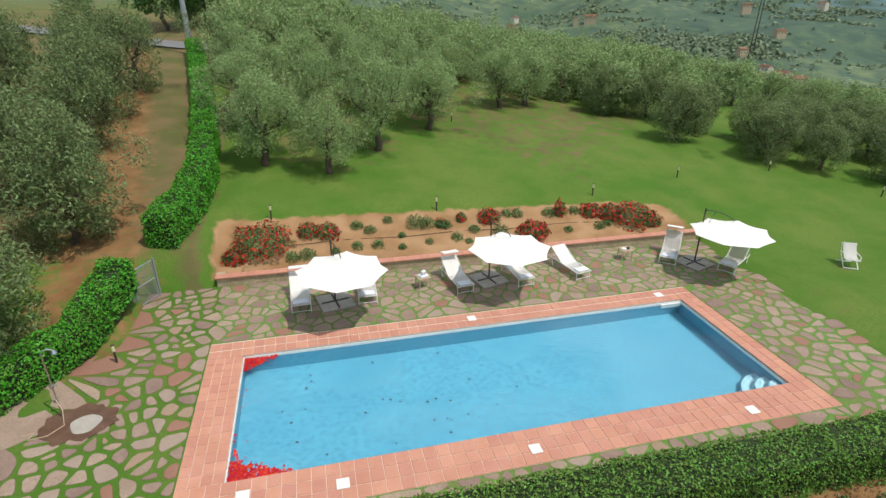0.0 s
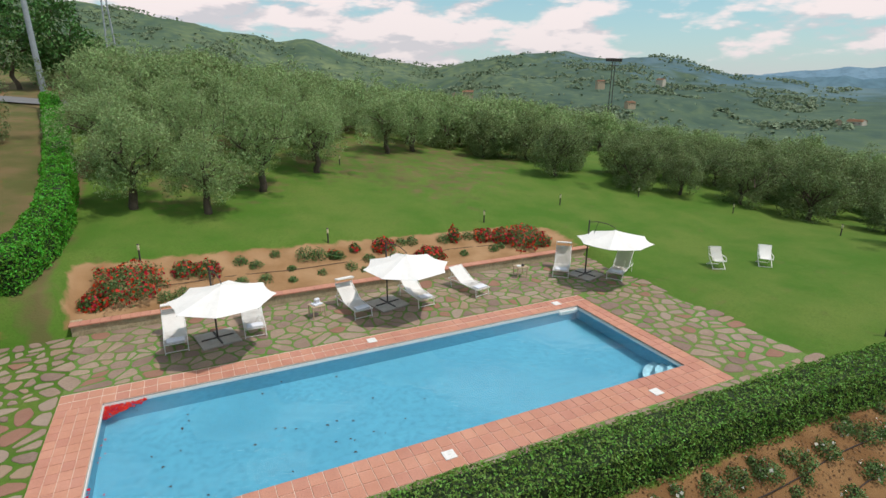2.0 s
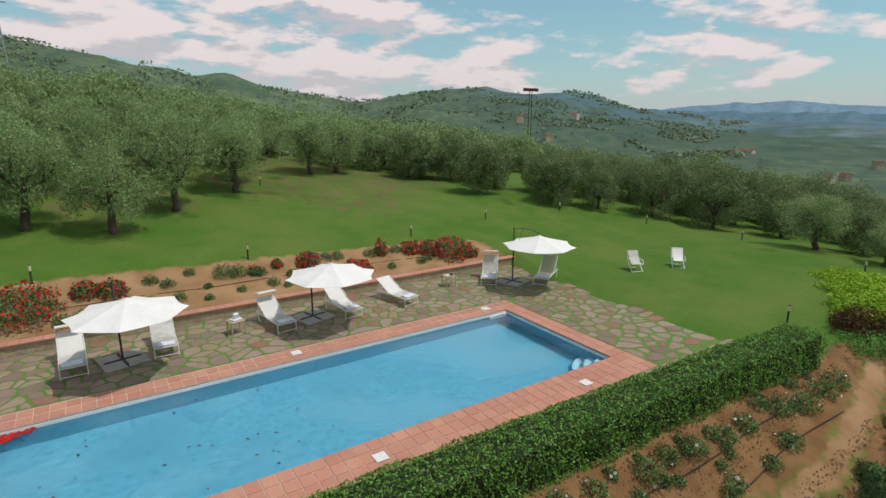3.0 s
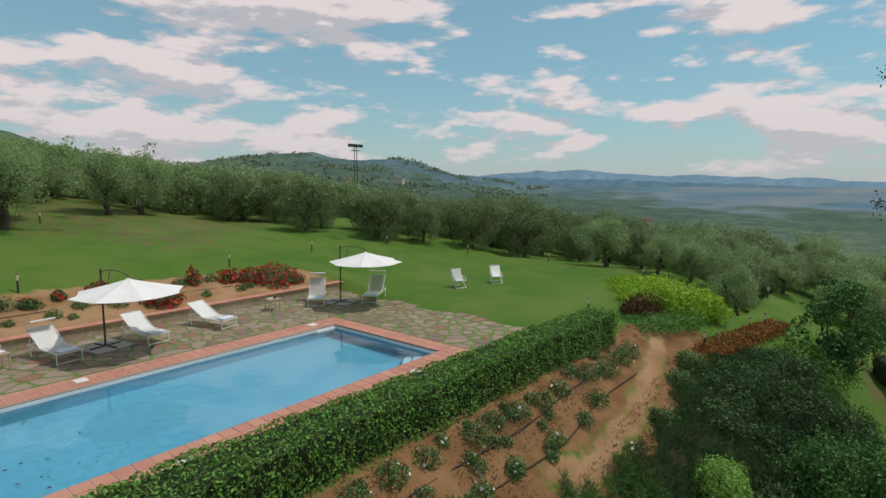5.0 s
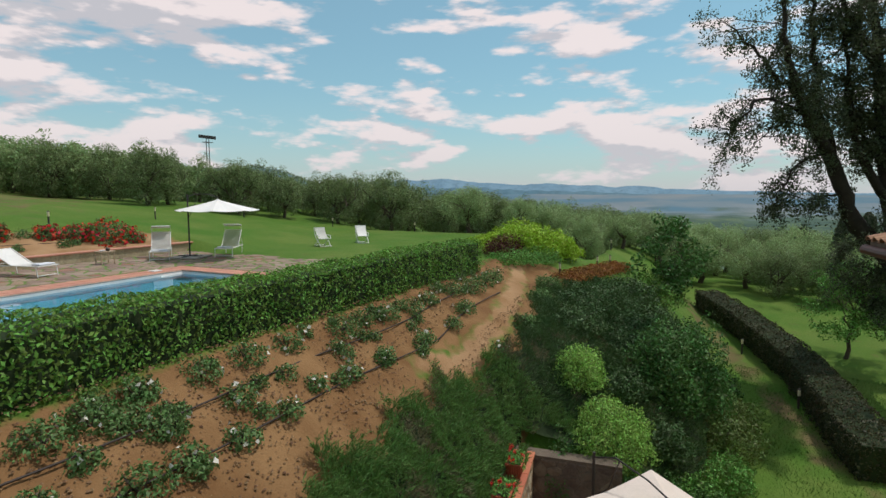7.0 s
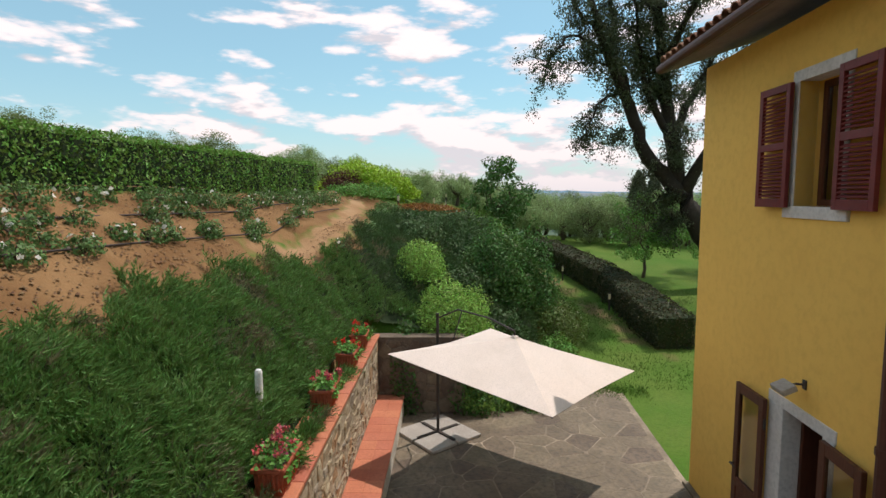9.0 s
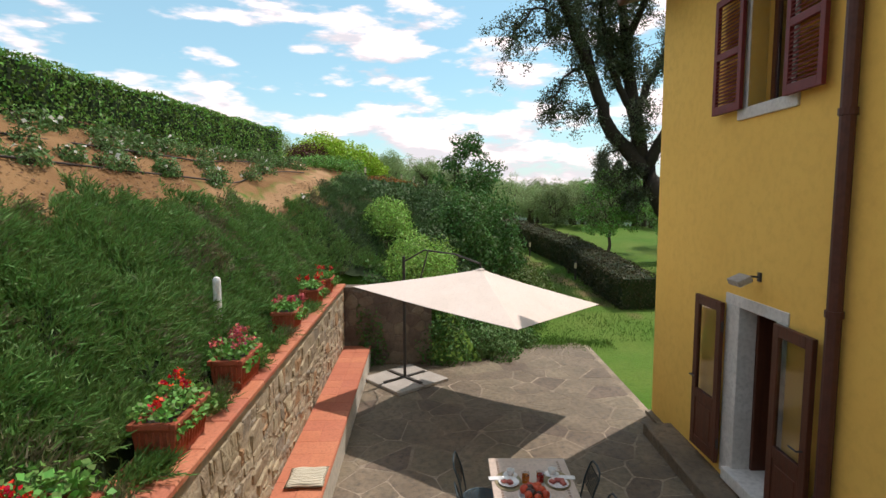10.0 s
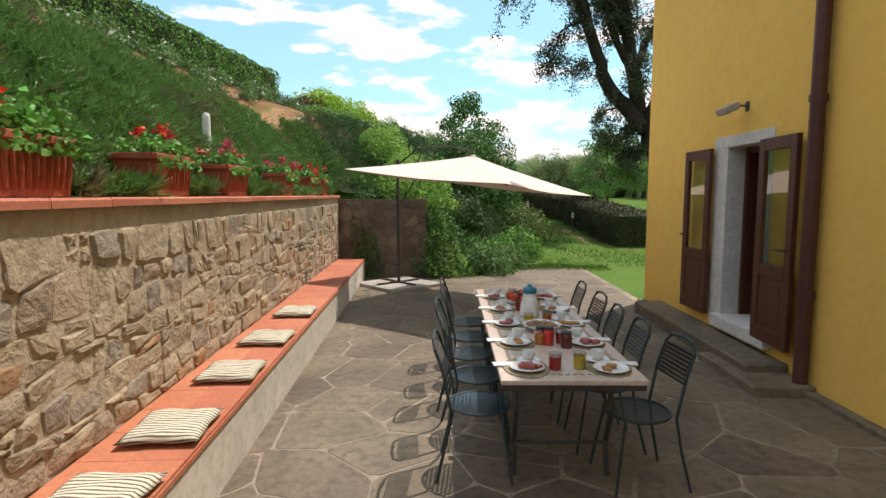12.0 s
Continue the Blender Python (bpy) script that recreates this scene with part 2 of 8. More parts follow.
M_shutter = mat("red_brown_shutter", (0.185, 0.028, 0.026), (0.145, 0.022, 0.020), 4, 0.55, 0.1, 40)
M_wood = mat("brown_wood", (0.115, 0.036, 0.018), (0.075, 0.024, 0.013), 3, 0.5, 0.2, 25, stretch=(6, 6, 0.8))
M_pipe = mat("brown_pipe", (0.10, 0.036, 0.024), (0.075, 0.028, 0.02), 3, 0.5, 0.1, 20)
M_dark = mat("room_shade", (0.02, 0.012, 0.010), (0.03, 0.018, 0.014), 2, 0.8, 0.1, 20)
M_roof = mat("roof_tile", (0.30, 0.145, 0.085), (0.36, 0.20, 0.13), 2, 0.9, 0.4, 14, each=0.2)
M_iron = mat("grey_green_iron", (0.050, 0.068, 0.072), (0.038, 0.052, 0.056), 6, 0.5, 0.1, 50, metal=0.3)
M_bark = mat("bark", (0.085, 0.062, 0.042), (0.12, 0.095, 0.07), 5, 0.95, 1.0, 22, dist=0.03)
M_bark_dark = mat("dark_bark", (0.030, 0.024, 0.018), (0.05, 0.04, 0.03), 5, 0.95, 1.0, 22, dist=0.03)
M_leaf_hedge = leaf_mat("hedge_leaf", (0.085, 0.34, 0.024), (0.115, 0.41, 0.034), 0.4)
M_leaf_dark = leaf_mat("dark_hedge_leaf", (0.13, 0.275, 0.04), (0.185, 0.34, 0.06), 0.5)
M_leaf_olive = leaf_mat("olive_leaf", (0.25, 0.365, 0.135), (0.33, 0.43, 0.19), 0.4, back=0.4)
M_leaf_row = leaf_mat("dark_olive_leaf", (0.165, 0.235, 0.085), (0.235, 0.30, 0.125), 0.5, back=0.35)
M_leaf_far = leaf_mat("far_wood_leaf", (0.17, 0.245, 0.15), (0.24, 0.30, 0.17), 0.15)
M_leaf_red = leaf_mat("dark_red_leaf", (0.12, 0.035, 0.022), (0.09, 0.05, 0.02), 0.4)
M_leaf_rust = leaf_mat("rust_leaf", (0.34, 0.13, 0.035), (0.24, 0.12, 0.03), 0.4)
M_leaf_sprig = leaf_mat("rosemary_leaf", (0.098, 0.215, 0.046), (0.155, 0.265, 0.072), 0.4)
M_leaf_slope = leaf_mat("dark_shrub_leaf", (0.052, 0.115, 0.032), (0.085, 0.15, 0.05), 0.35)
M_leaf_dry = leaf_mat("dry_sprig", (0.15, 0.165, 0.075), (0.21, 0.18, 0.10), 0.35)
M_leaf_tree = leaf_mat("tree_leaf", (0.075, 0.10, 0.05), (0.11, 0.135, 0.07), 0.4, back=0.35)
M_leaf_bright = leaf_mat("bright_leaf", (0.24, 0.45, 0.08), (0.32, 0.52, 0.11), 0.4)
M_leaf_lime = leaf_mat("lime_leaf", (0.30, 0.50, 0.03), (0.38, 0.56, 0.05), 0.3)
M_leaf_bush = leaf_mat("bush_leaf", (0.12, 0.29, 0.05), (0.165, 0.35, 0.07), 0.45)
M_leaf_deep = leaf_mat("deep_green_leaf", (0.062, 0.16, 0.036), (0.10, 0.215, 0.05), 0.45)
M_leaf_olivebush = leaf_mat("brownish_bush_leaf", (0.10, 0.17, 0.035), (0.14, 0.19, 0.05), 0.4)
M_leaf_rose = leaf_mat("rose_leaf", (0.10, 0.205, 0.055), (0.145, 0.25, 0.08), 0.35)
M_petal = leaf_mat("red_petal", (0.62, 0.010, 0.012), (0.75, 0.02, 0.015), 0.3)
M_rose = leaf_mat("rose_petal", (0.50, 0.008, 0.010), (0.58, 0.016, 0.015), 0.3)
M_petal_pink = leaf_mat("pink_petal", (0.55, 0.06, 0.10), (0.65, 0.16, 0.16), 0.4)
M_petal_white = leaf_mat("white_petal", (0.80, 0.78, 0.70), (0.75, 0.72, 0.62), 0.1)
# near-black: shade inside foliage put into the colour
M_inner_shade = mat("inner_shade", (0.018, 0.035, 0.010), (0.026, 0.045, 0.014), 2, 0.95, 0.8, 10)
M_pot = mat("terracotta_pot", (0.36, 0.082, 0.040), (0.44, 0.118, 0.060), 3, 0.8, 0.3, 30)
M_hose = mat("black_hose", (0.035, 0.025, 0.02), (0.05, 0.035, 0.028), 4, 0.7, 0.1, 40)
M_glass = bpy.data.materials.new("glass")
M_glass.use_nodes = True
M_glass.node_tree.nodes["Principled BSDF"].inputs["Transmission Weight"].default_value = 1.0
M_glass.node_tree.nodes["Principled BSDF"].inputs["Roughness"].default_value = 0.02
M_water = bpy.data.materials.new("water")
M_water.use_nodes = True
_w = M_water.node_tree
_b = _w.nodes["Principled BSDF"]
_b.inputs["Transmission Weight"].default_value, _b.inputs["Roughness"].default_value, _b.inputs["IOR"].default_value = 1.0, 0.02, 1.33
_b.inputs["Base Color"].default_value = (0.68, 0.94, 1.0, 1)
_n, _p = _w.nodes.new("ShaderNodeTexNoise"), _w.nodes.new("ShaderNodeBump")
_n.inputs["Scale"].default_value, _n.inputs["Detail"].default_value = 2.2, 3
_w.links.new(_w.nodes.new("ShaderNodeNewGeometry").outputs["Position"], _n.inputs["Vector"])
_p.inputs["Strength"].default_value, _p.inputs["Distance"].default_value = 0.12, 0.05
_w.links.new(_n.outputs["Fac"], _p.inputs["Height"])
_w.links.new(_p.outputs[0], _b.inputs["Normal"])
M_leaf_brown = leaf_mat("brown_hedge_leaf", (0.050, 0.060, 0.022), (0.075, 0.062, 0.03), 0.4)
M_terra_rest = mat("terracotta_tile_rest", (0.50, 0.225, 0.15), (0.57, 0.275, 0.195), 1.2, 0.75, 0.2, 30, island=0.06)
M_turf = mat("turf_joint", (0.105, 0.24, 0.04), (0.165, 0.20, 0.06), 0.45, 0.95, 0.9, 20, c3=(0.07, 0.16, 0.025), dist=0.03)
# darker copy of the wall stone: the end wall's shade in its colour
M_rubble_shade = mat("shaded_wall_stone", (0.13, 0.10, 0.075), (0.19, 0.15, 0.11), 2.4, 0.9, 0.9, 16, each=0.25, dist=0.03)
M_asphalt = mat("asphalt", (0.16, 0.16, 0.165), (0.20, 0.20, 0.20), 0.6, 0.9, 0.3, 30)

# ---- mesh tools ----
rng = np.random.default_rng(7)


def part(name, bm, material, parent=None, label="", smooth=False):
    """Links a bmesh as one mesh object, under a thing or part if given."""
    me = bpy.data.meshes.new(name)
    bm.normal_update()
    bm.to_mesh(me)
    bm.free()
    return link(name, me, material, parent, label, smooth)


def link(name, me, material, parent=None, label="", smooth=False):
    for m in material if isinstance(material, (list, tuple)) else [material]:
        me.materials.append(m)
    if smooth:
        me.polygons.foreach_set("use_smooth", [True] * len(me.polygons))
    ob = new(name, me)
    if parent:
        ob.parent = parent
    return tagged(ob, label) if label else ob


def raw(name, verts, faces, material, parent=None, label="", smooth=False):
    me = bpy.data.meshes.new(name)
    me.from_pydata([tuple(v) for v in verts], [], [tuple(int(i) for i in f) for f in faces])
    return link(name, me, material, parent, label, smooth)


def quads(name, verts, material, parent=None, label="", smooth=False):
    """Verts as an array (n, k, 3): n separate faces of k corners."""
    n, k, _ = verts.shape
    me = bpy.data.meshes.new(name)
    me.vertices.add(n * k)
    me.vertices.foreach_set("co", verts.reshape(-1).astype(np.float32))
    me.loops.add(n * k)
    me.loops.foreach_set("vertex_index", np.arange(n * k, dtype=np.int32))
    me.polygons.add(n)
    me.polygons.foreach_set("loop_start", np.arange(0, n * k, k, dtype=np.int32))
    me.polygons.foreach_set("loop_total", np.full(n, k, dtype=np.int32))
    me.update(calc_edges=True)
    return link(name, me, material, parent, label, smooth)


def thing(name, m, label, category, group="", kind=""):
    ob = new(name)
    ob.matrix_world = m
    ob.empty_display_size = 0.1
    return tagged(ob, label, category, group, kind)


def box(bm, x0, x1, y0, y1, z0, z1, bevel=0.0, m=None):
    r = bmesh.ops.create_cube(bm, size=1.0, matrix=Matrix.Translation(((x0 + x1) / 2, (y0 + y1) / 2, (z0 + z1) / 2)) @ Matrix.Diagonal((x1 - x0, y1 - y0, z1 - z0, 1)))
    vs = r["verts"]
    if bevel:
        e = {e for v in vs for e in v.link_edges}
        g = bmesh.ops.bevel(bm, geom=list(e), offset=bevel, segments=2, profile=0.5, affect="EDGES")
        vs = list({v for f in g["faces"] for v in f.verts} | {v for v in vs if v.is_valid})
    if m:
        bmesh.ops.transform(bm, matrix=m, verts=vs)
    return vs


def rod(bm, a, b, r0, r1=None, n=8, caps=True):
    a, b = Vector(a), Vector(b)
    d = b - a
    m = Matrix.Translation((a + b) / 2) @ d.to_track_quat("Z", "Y").to_matrix().to_4x4()
    bmesh.ops.create_cone(bm, cap_ends=caps, segments=n, radius1=r0, radius2=r0 if r1 is None else r1, depth=d.length, matrix=m)


def tube(bm, pts, radii, n=8):
    """A swept tube through pts with a radius at each."""
    pts = [Vector([float(c) for c in p]) for p in pts]
    if isinstance(radii, (int, float)):
        radii = [radii] * len(pts)
    radii = [float(r) for r in radii]
    rings = []
    for i, p in enumerate(pts):
        d = (pts[min(i + 1, len(pts) - 1)] - pts[max(i - 1, 0)]).normalized()
        side = d.cross(Vector((0.13, 0.31, 1))).normalized() if abs(d.z) < 0.93 else d.cross(Vector((1, 0.2, 0))).normalized()
        up = side.cross(d)
        rings.append([bm.verts.new(p + radii[i] * (math.cos(2 * math.pi * k / n) * side + math.sin(2 * math.pi * k / n) * up)) for k in range(n)])
    for a, b in zip(rings, rings[1:]):
        for k in range(n):
            bm.faces.new((a[k], a[(k + 1) % n], b[(k + 1) % n], b[k]))
    bm.faces.new(rings[0][::-1])
    bm.faces.new(rings[-1])


def lathe(bm, profile, n=20, at=(0, 0, 0)):
    """Turns (radius, height) points round the z axis."""
    rings = [[bm.verts.new((at[0] + r * math.cos(2 * math.pi * k / n), at[1] + r * math.sin(2 * math.pi * k / n), at[2] + z)) for k in range(n)] for r, z in profile]
    for a, b in zip(rings, rings[1:]):
        for k in range(n):
            bm.faces.new((a[k], a[(k + 1) % n], b[(k + 1) % n], b[k]))
    bm.faces.new(rings[0][::-1])
    bm.faces.new(rings[-1])


def leaves(points, outward, size, slim=0.45, spread=0.9, gen=None):
    """Folded leaf faces of four corners at points, turned about the outward ways by chance. Array (n, 4, 3)."""
    g = gen or rng
    n = len(points)
    nrm = outward + spread * g.normal(size=(n, 3))
    nrm /= np.linalg.norm(nrm, axis=1, keepdims=True) + 1e-9
    a = np.cross(nrm, g.normal(size=(n, 3)))
    a /= np.linalg.norm(a, axis=1, keepdims=True) + 1e-9
    b = np.cross(nrm, a)
    s = size * g.uniform(0.6, 1.3, size=(n, 1))
    fold = nrm * s * 0.18
    return np.stack([points - a * s * 0.5, points + b * s * slim * 0.5 + fold, points + a * s * 0.5, points - b * s * slim * 0.5 + fold], 1)


def blades(points, ways, length, width, gen=None):
    """Upright narrow blades, three corners each."""
    g = gen or rng
    n = len(points)
    w = np.cross(ways, g.normal(size=(n, 3)))
    w /= np.linalg.norm(w, axis=1, keepdims=True) + 1e-9
    ln = length * g.uniform(0.55, 1.25, size=(n, 1))
    return np.stack([points - w * width / 2, points + w * width / 2, points + ways * ln], 1)


def smooth01(v, lo, hi):
    t = np.clip((np.asarray(v, float) - lo) / (hi - lo), 0, 1)
    return t * t * (3 - 2 * t)


# the patio and the house lie turned by four degrees against the pool
PA = radians(4.0)


def P(u, v, z=0.0):
    return Vector((u * math.cos(PA) - v * math.sin(PA), u * math.sin(PA) + v * math.cos(PA), z))


PM = Matrix.Rotation(PA, 4, "Z")
# the bank wall and its bench lean a further three degrees
PW = PM @ Matrix.Translation((2.5, 1.25, 0)) @ Matrix.Rotation(radians(3.06), 4, "Z") @ Matrix.Translation((-2.5, -1.52, 0))


def uv(x, y):
    return x * math.cos(PA) + y * math.sin(PA), -x * math.sin(PA) + y * math.cos(PA)


# ---- heights of the land ----
TZ = 4.88


def wall_face(u):
    return 1.25 + 0.0535 * (u - 2.5)


WALL_V, WALL_TOP, WALL_END = 1.52, 1.72, 11.75


def upper(x, y):
    """The terrace and the lawn, which rises behind the beds."""
    plane = 0.15 * (y - 16) - 0.04 * (np.clip(x, -60, 60) - 15)
    plane = np.where(y > 48, 0.15 * 32 + 0.09 * (y - 48) - 0.04 * (np.clip(x, -60, 60) - 15), plane)
    # the lawn levels out towards its far corner
    plane = plane - np.clip(y - 30, 0, 18) * (0.035 + 0.06 * smooth01(x, 13, 22)) * smooth01(x, 5, 11)
    rise = np.maximum(plane, 0) * smooth01(y, 15.5, 19.5)
    terrace = (x > -6.5) & (x < 17.6) & (y < 20.2)
    bed = (x > -4.2) & (x < 17.6) & (y >= 20.2) & (y < 23.5)
    z = TZ + np.where(terrace, 0, rise)
    top = TZ + 0.15 * (23.5 - 16) - 0.04 * (x - 15)
    z = np.where(bed, 5.28 + (top - 5.28) * smooth01(y, 19.8, 24.2), z)
    return z


def skyline(az):
    """Angle of the hills over the horizon by bearing (degrees, from +x to the left)."""
    return np.interp(az, [-180, -150, -60, -20, 12, 28, 31.8, 35.5, 39.4, 43.6, 48.4, 52.8, 56.8, 61.3, 65.9, 70.4, 74.7, 78.3, 80.9, 85, 89, 93.6, 97, 115, 150, 180],
                     [5, 3, 0.2, 0.0, 0.0, 0.0, 0.2, 0.75, 1.6, 2.5, 2.75, 3.25, 3.0, 2.5, 1.5, 2.15, 3.15, 4.4, 3.9, 5.0, 5.5, 6.1, 6.5, 7.2, 7, 5])


def hills(x, y):
    r, az = np.hypot(x, y), np.degrees(np.arctan2(y, x))
    el = skyline(az)
    near = 1500.0
    peak = 10 + np.tan(np.radians(el)) * near
    t = np.clip((r - 330) / (near - 330), 0, 1)
    z = -55 + (peak + 55) * t ** 1.35
    z = np.where(r > near, peak - (r - near) * 0.11, z)
    return np.maximum(z, -75)


def ground_z(x, y):
    x, y = np.asarray(x, float), np.asarray(y, float)
    u, v = x * math.cos(PA) + y * math.sin(PA), -x * math.sin(PA) + y * math.cos(PA)
    up = upper(x, y)
    low = np.clip((x - 13.5) * 0.07, 0, 1.6)
    top_y = 6.5 - 0.9 * smooth01(x, 18, 26)

    def slope(foot, vfoot):
        t = np.clip((y - (vfoot + 0.07 * x)) / (top_y - (vfoot + 0.07 * x)), 0, 1)
        return foot + (TZ - 0.12 - foot) * (t + 0.12 * np.sin(t * 3.1416))

    # the bank over the wall, and the one past its end, which falls to the lower lawn
    held = slope(WALL_TOP, 0.45 + wall_face(u))
    held = np.where(u > WALL_END + 0.25, low + (held - low) * smooth01(v, -1.2, -0.35), held)
    w = smooth01(u, WALL_END + 0.3, WALL_END + 2.0)
    bank = held * (1 - w) + slope(low, -0.45 - 2.6 * smooth01(u, 12.0, 16.5)) * w
    z = np.where(y > top_y, up, bank)
    z = np.where((v < wall_face(u) + 0.46) & (u < WALL_END + 0.6), 0.0, z)
    z = z - np.where(y > top_y - 1.5, 1.7 * smooth01(x, 26, 34) * smooth01(y, 11, 5), 0)
    z = z - 0.11 * np.clip(x - 33, 0, 25) * smooth01(y, 30, 20) * smooth01(y, 2, 7)
    r = np.hypot(x - 8, y - 15)
    side = smooth01(np.degrees(np.arctan2(y, x)), 100, 70)
    drop = smooth01(np.hypot(x - 4, y - 14), 36, 150) * side
    z = z - drop * 16
    far = smooth01(r, 110, 330)
    return z * (1 - far) + far * hills(x, y)

# ---- ground ----
def axis(lo, hi, step, reach):
    out = list(np.arange(lo, hi + 1e-6, step))
    s, a = step, hi
    while a < reach:
        s *= 1.13
        a += s
        out.append(a)
    s, a = step, lo
    while a > -reach:
        s *= 1.13
        a -= s
        out.insert(0, a)
    return np.array(out)


def zone_values(x, y):
    """How far each zone of the ground holds at a place, 0 to 1."""
    u, v = uv(x, y)
    ridge = 6.75 - 0.9 * smooth01(x, 18, 26)
    slope = smooth01(v - wall_face(u) + WALL_V, 1.7, 2.0) * smooth01(y, ridge + 0.15, ridge - 0.25) * smooth01(x, 24, 21)
    bed = smooth01(x, -4.3, -3.9) * smooth01(x, 17.6, 16.8 ) * smooth01(y, 20.0, 20.3) * smooth01(y, 23.3 - 0.25 * np.clip(x - 15, 0, 9), 22.6 - 0.25 * np.clip(x - 15, 0, 9))
    lane = np.exp(-((x + 7.9 + 0.17 * np.clip(y - 20, 0, 60)) / 2.0) ** 2) * smooth01(y, 12, 17) * smooth01(y, 75, 60)
    olive = np.exp(-(((x - 1) / 6) ** 2 + ((y - 33) / 8) ** 2)) * 0.55
    grove = smooth01(y - 0.9 * np.abs(x - 14), 19.5, 30) * smooth01(x, 40, 25)
    left = smooth01(x, -5.4, -6.6) * smooth01(y, 19, 21)
    soil = bed
    rough = np.maximum(np.maximum(left * 0.75, grove * 0.5), olive)
    margin = np.exp(-((x + 4.9) / 0.55) ** 2) * smooth01(y, 19, 20) * smooth01(y, 60, 40) * 0.75
    walkway = np.exp(-((y + 3.4 - 0.26 * (x - 20)) / 0.7) ** 2) * smooth01(x, 14, 17) * smooth01(x, 36, 31) * 0.6
    corner = smooth01(x, 8.8, 9.6) * smooth01(x, 15.0, 13.0) * smooth01(y, -9, -7) * smooth01(y, -0.5, -2.0) * 0.2
    rough = np.maximum(np.maximum(np.maximum(np.maximum(rough, margin), walkway), corner), 0.2)
    r, az = np.hypot(x, y), np.degrees(np.arctan2(y, x))
    far = smooth01(r, 60, 130)
    # mask of the valley floor that takes the painted haze
    haze_plain = smooth01(r, 500, 1500) * smooth01(az, 27, 13) * smooth01(az, -70, -50)
    wood = smooth01(r, 60, 140) * (0.48 + 0.22 * smooth01(az, 65, 45) * smooth01(r, 500, 1000))
    path = np.exp(-((y - np.interp(x, [9, 10.4, 12.1, 14.1, 15.9, 19.2, 20.6], [4.78, 4.76, 4.46, 4.32, 4.57, 5.22, 5.8])) / 0.38) ** 2) * smooth01(x, 9.5, 11) * smooth01(x, 21.5, 20.5)
    soil = np.maximum(soil, path * 0.95)
    slope = np.maximum(slope, smooth01(x, 12.2, 12.9) * smooth01(x, 24, 21) * smooth01(y, -1.6, -0.6) * smooth01(y, 6.4, 6.0) * 0.95) * (1 - path)
    slope = np.maximum(slope, np.minimum(lane * 1.2, 1) * 0.62)
    # painted haze on the hills, growing with distance
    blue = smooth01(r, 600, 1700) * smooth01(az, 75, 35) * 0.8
    return {"blue": blue, "soil": soil * (1 - far), "bank": slope * (1 - far), "rough": rough * (1 - far), "far": far, "haze_plain": haze_plain, "wood": wood}


def build_ground():
    xs, ys = axis(-12, 36, 0.4, 140), axis(-8, 40, 0.4, 140)
    X, Y = np.meshgrid(xs, ys)
    Z = ground_z(X, Y)
    pit = (X > -3.3) & (X < 13.2) & (Y > 9.15) & (Y < 15.45)
    Z = np.where(pit, 2.4, Z)
    u, v = uv(X, Y)
    fx, fy = X.ravel(), Y.ravel()
    rough = np.array([noise.noise((a * 0.7, b * 0.7, 0)) for a, b in zip(fx, fy)]).reshape(X.shape)
    fine = np.array([noise.noise((a * 2.3, b * 2.3, 5)) for a, b in zip(fx, fy)]).reshape(X.shape)
    zv = zone_values(X, Y)
    flat = ((X > -6.5) & (X < 17.7) & (Y > 7) & (Y < 20.2)) | (Z < 0.02)
    Z = Z + np.where(flat, 0, rough * 0.05 + fine * (0.01 + 0.09 * np.maximum(zv["soil"], zv["bank"])))
    Z = np.where(Z < 0.02, Z - 0.05, Z)
    n, m = X.shape
    verts = [np.stack([X.ravel(), Y.ravel(), Z.ravel()], 1)]
    i = np.arange(n * m).reshape(n, m)
    faces = [np.stack([i[:-1, :-1].ravel(), i[:-1, 1:].ravel(), i[1:, 1:].ravel(), i[1:, :-1].ravel()], 1)]
    A = np.radians(np.linspace(-180, 180, 481))
    R = np.concatenate([np.linspace(105, 300, 14), np.geomspace(330, 4700, 60)])
    RR, AA = np.meshgrid(R, A)
    X2, Y2 = RR * np.cos(AA), RR * np.sin(AA)
    bump = np.array([noise.fractal((a / 170, b / 170, 3), 1.0, 2.1, 5) for a, b in zip(X2.ravel(), Y2.ravel())]).reshape(X2.shape)
    spur = np.array([abs(noise.noise((a / 420, b / 420, 9))) for a, b in zip(X2.ravel(), Y2.ravel())]).reshape(X2.shape)
    Z2 = ground_z(X2, Y2) - 0.8 * smooth01(RR, 140, 100) + bump * smooth01(RR, 200, 700) * (4 + 10 * smooth01(np.degrees(AA), 25, 40)) - spur * 45 * smooth01(RR, 300, 700) * smooth01(RR, 1500, 1100) * smooth01(np.degrees(AA), 30, 45)
    n2, m2 = X2.shape
    off = n * m
    verts.append(np.stack([X2.ravel(), Y2.ravel(), Z2.ravel()], 1))
    i = np.arange(n2 * m2).reshape(n2, m2) + off
    faces.append(np.stack([i[:-1, :-1].ravel(), i[:-1, 1:].ravel(), i[1:, 1:].ravel(), i[1:, :-1].ravel()], 1)[:, ::-1])
    V, F = np.concatenate(verts), np.concatenate(faces)
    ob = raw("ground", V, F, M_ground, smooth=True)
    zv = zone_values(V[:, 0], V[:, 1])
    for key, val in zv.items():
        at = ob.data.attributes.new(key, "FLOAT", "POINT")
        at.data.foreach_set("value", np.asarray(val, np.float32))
    tagged(ob, "green mown lawn, bare soil banks and wooded hills", "ground", kind="structure")


build_ground()


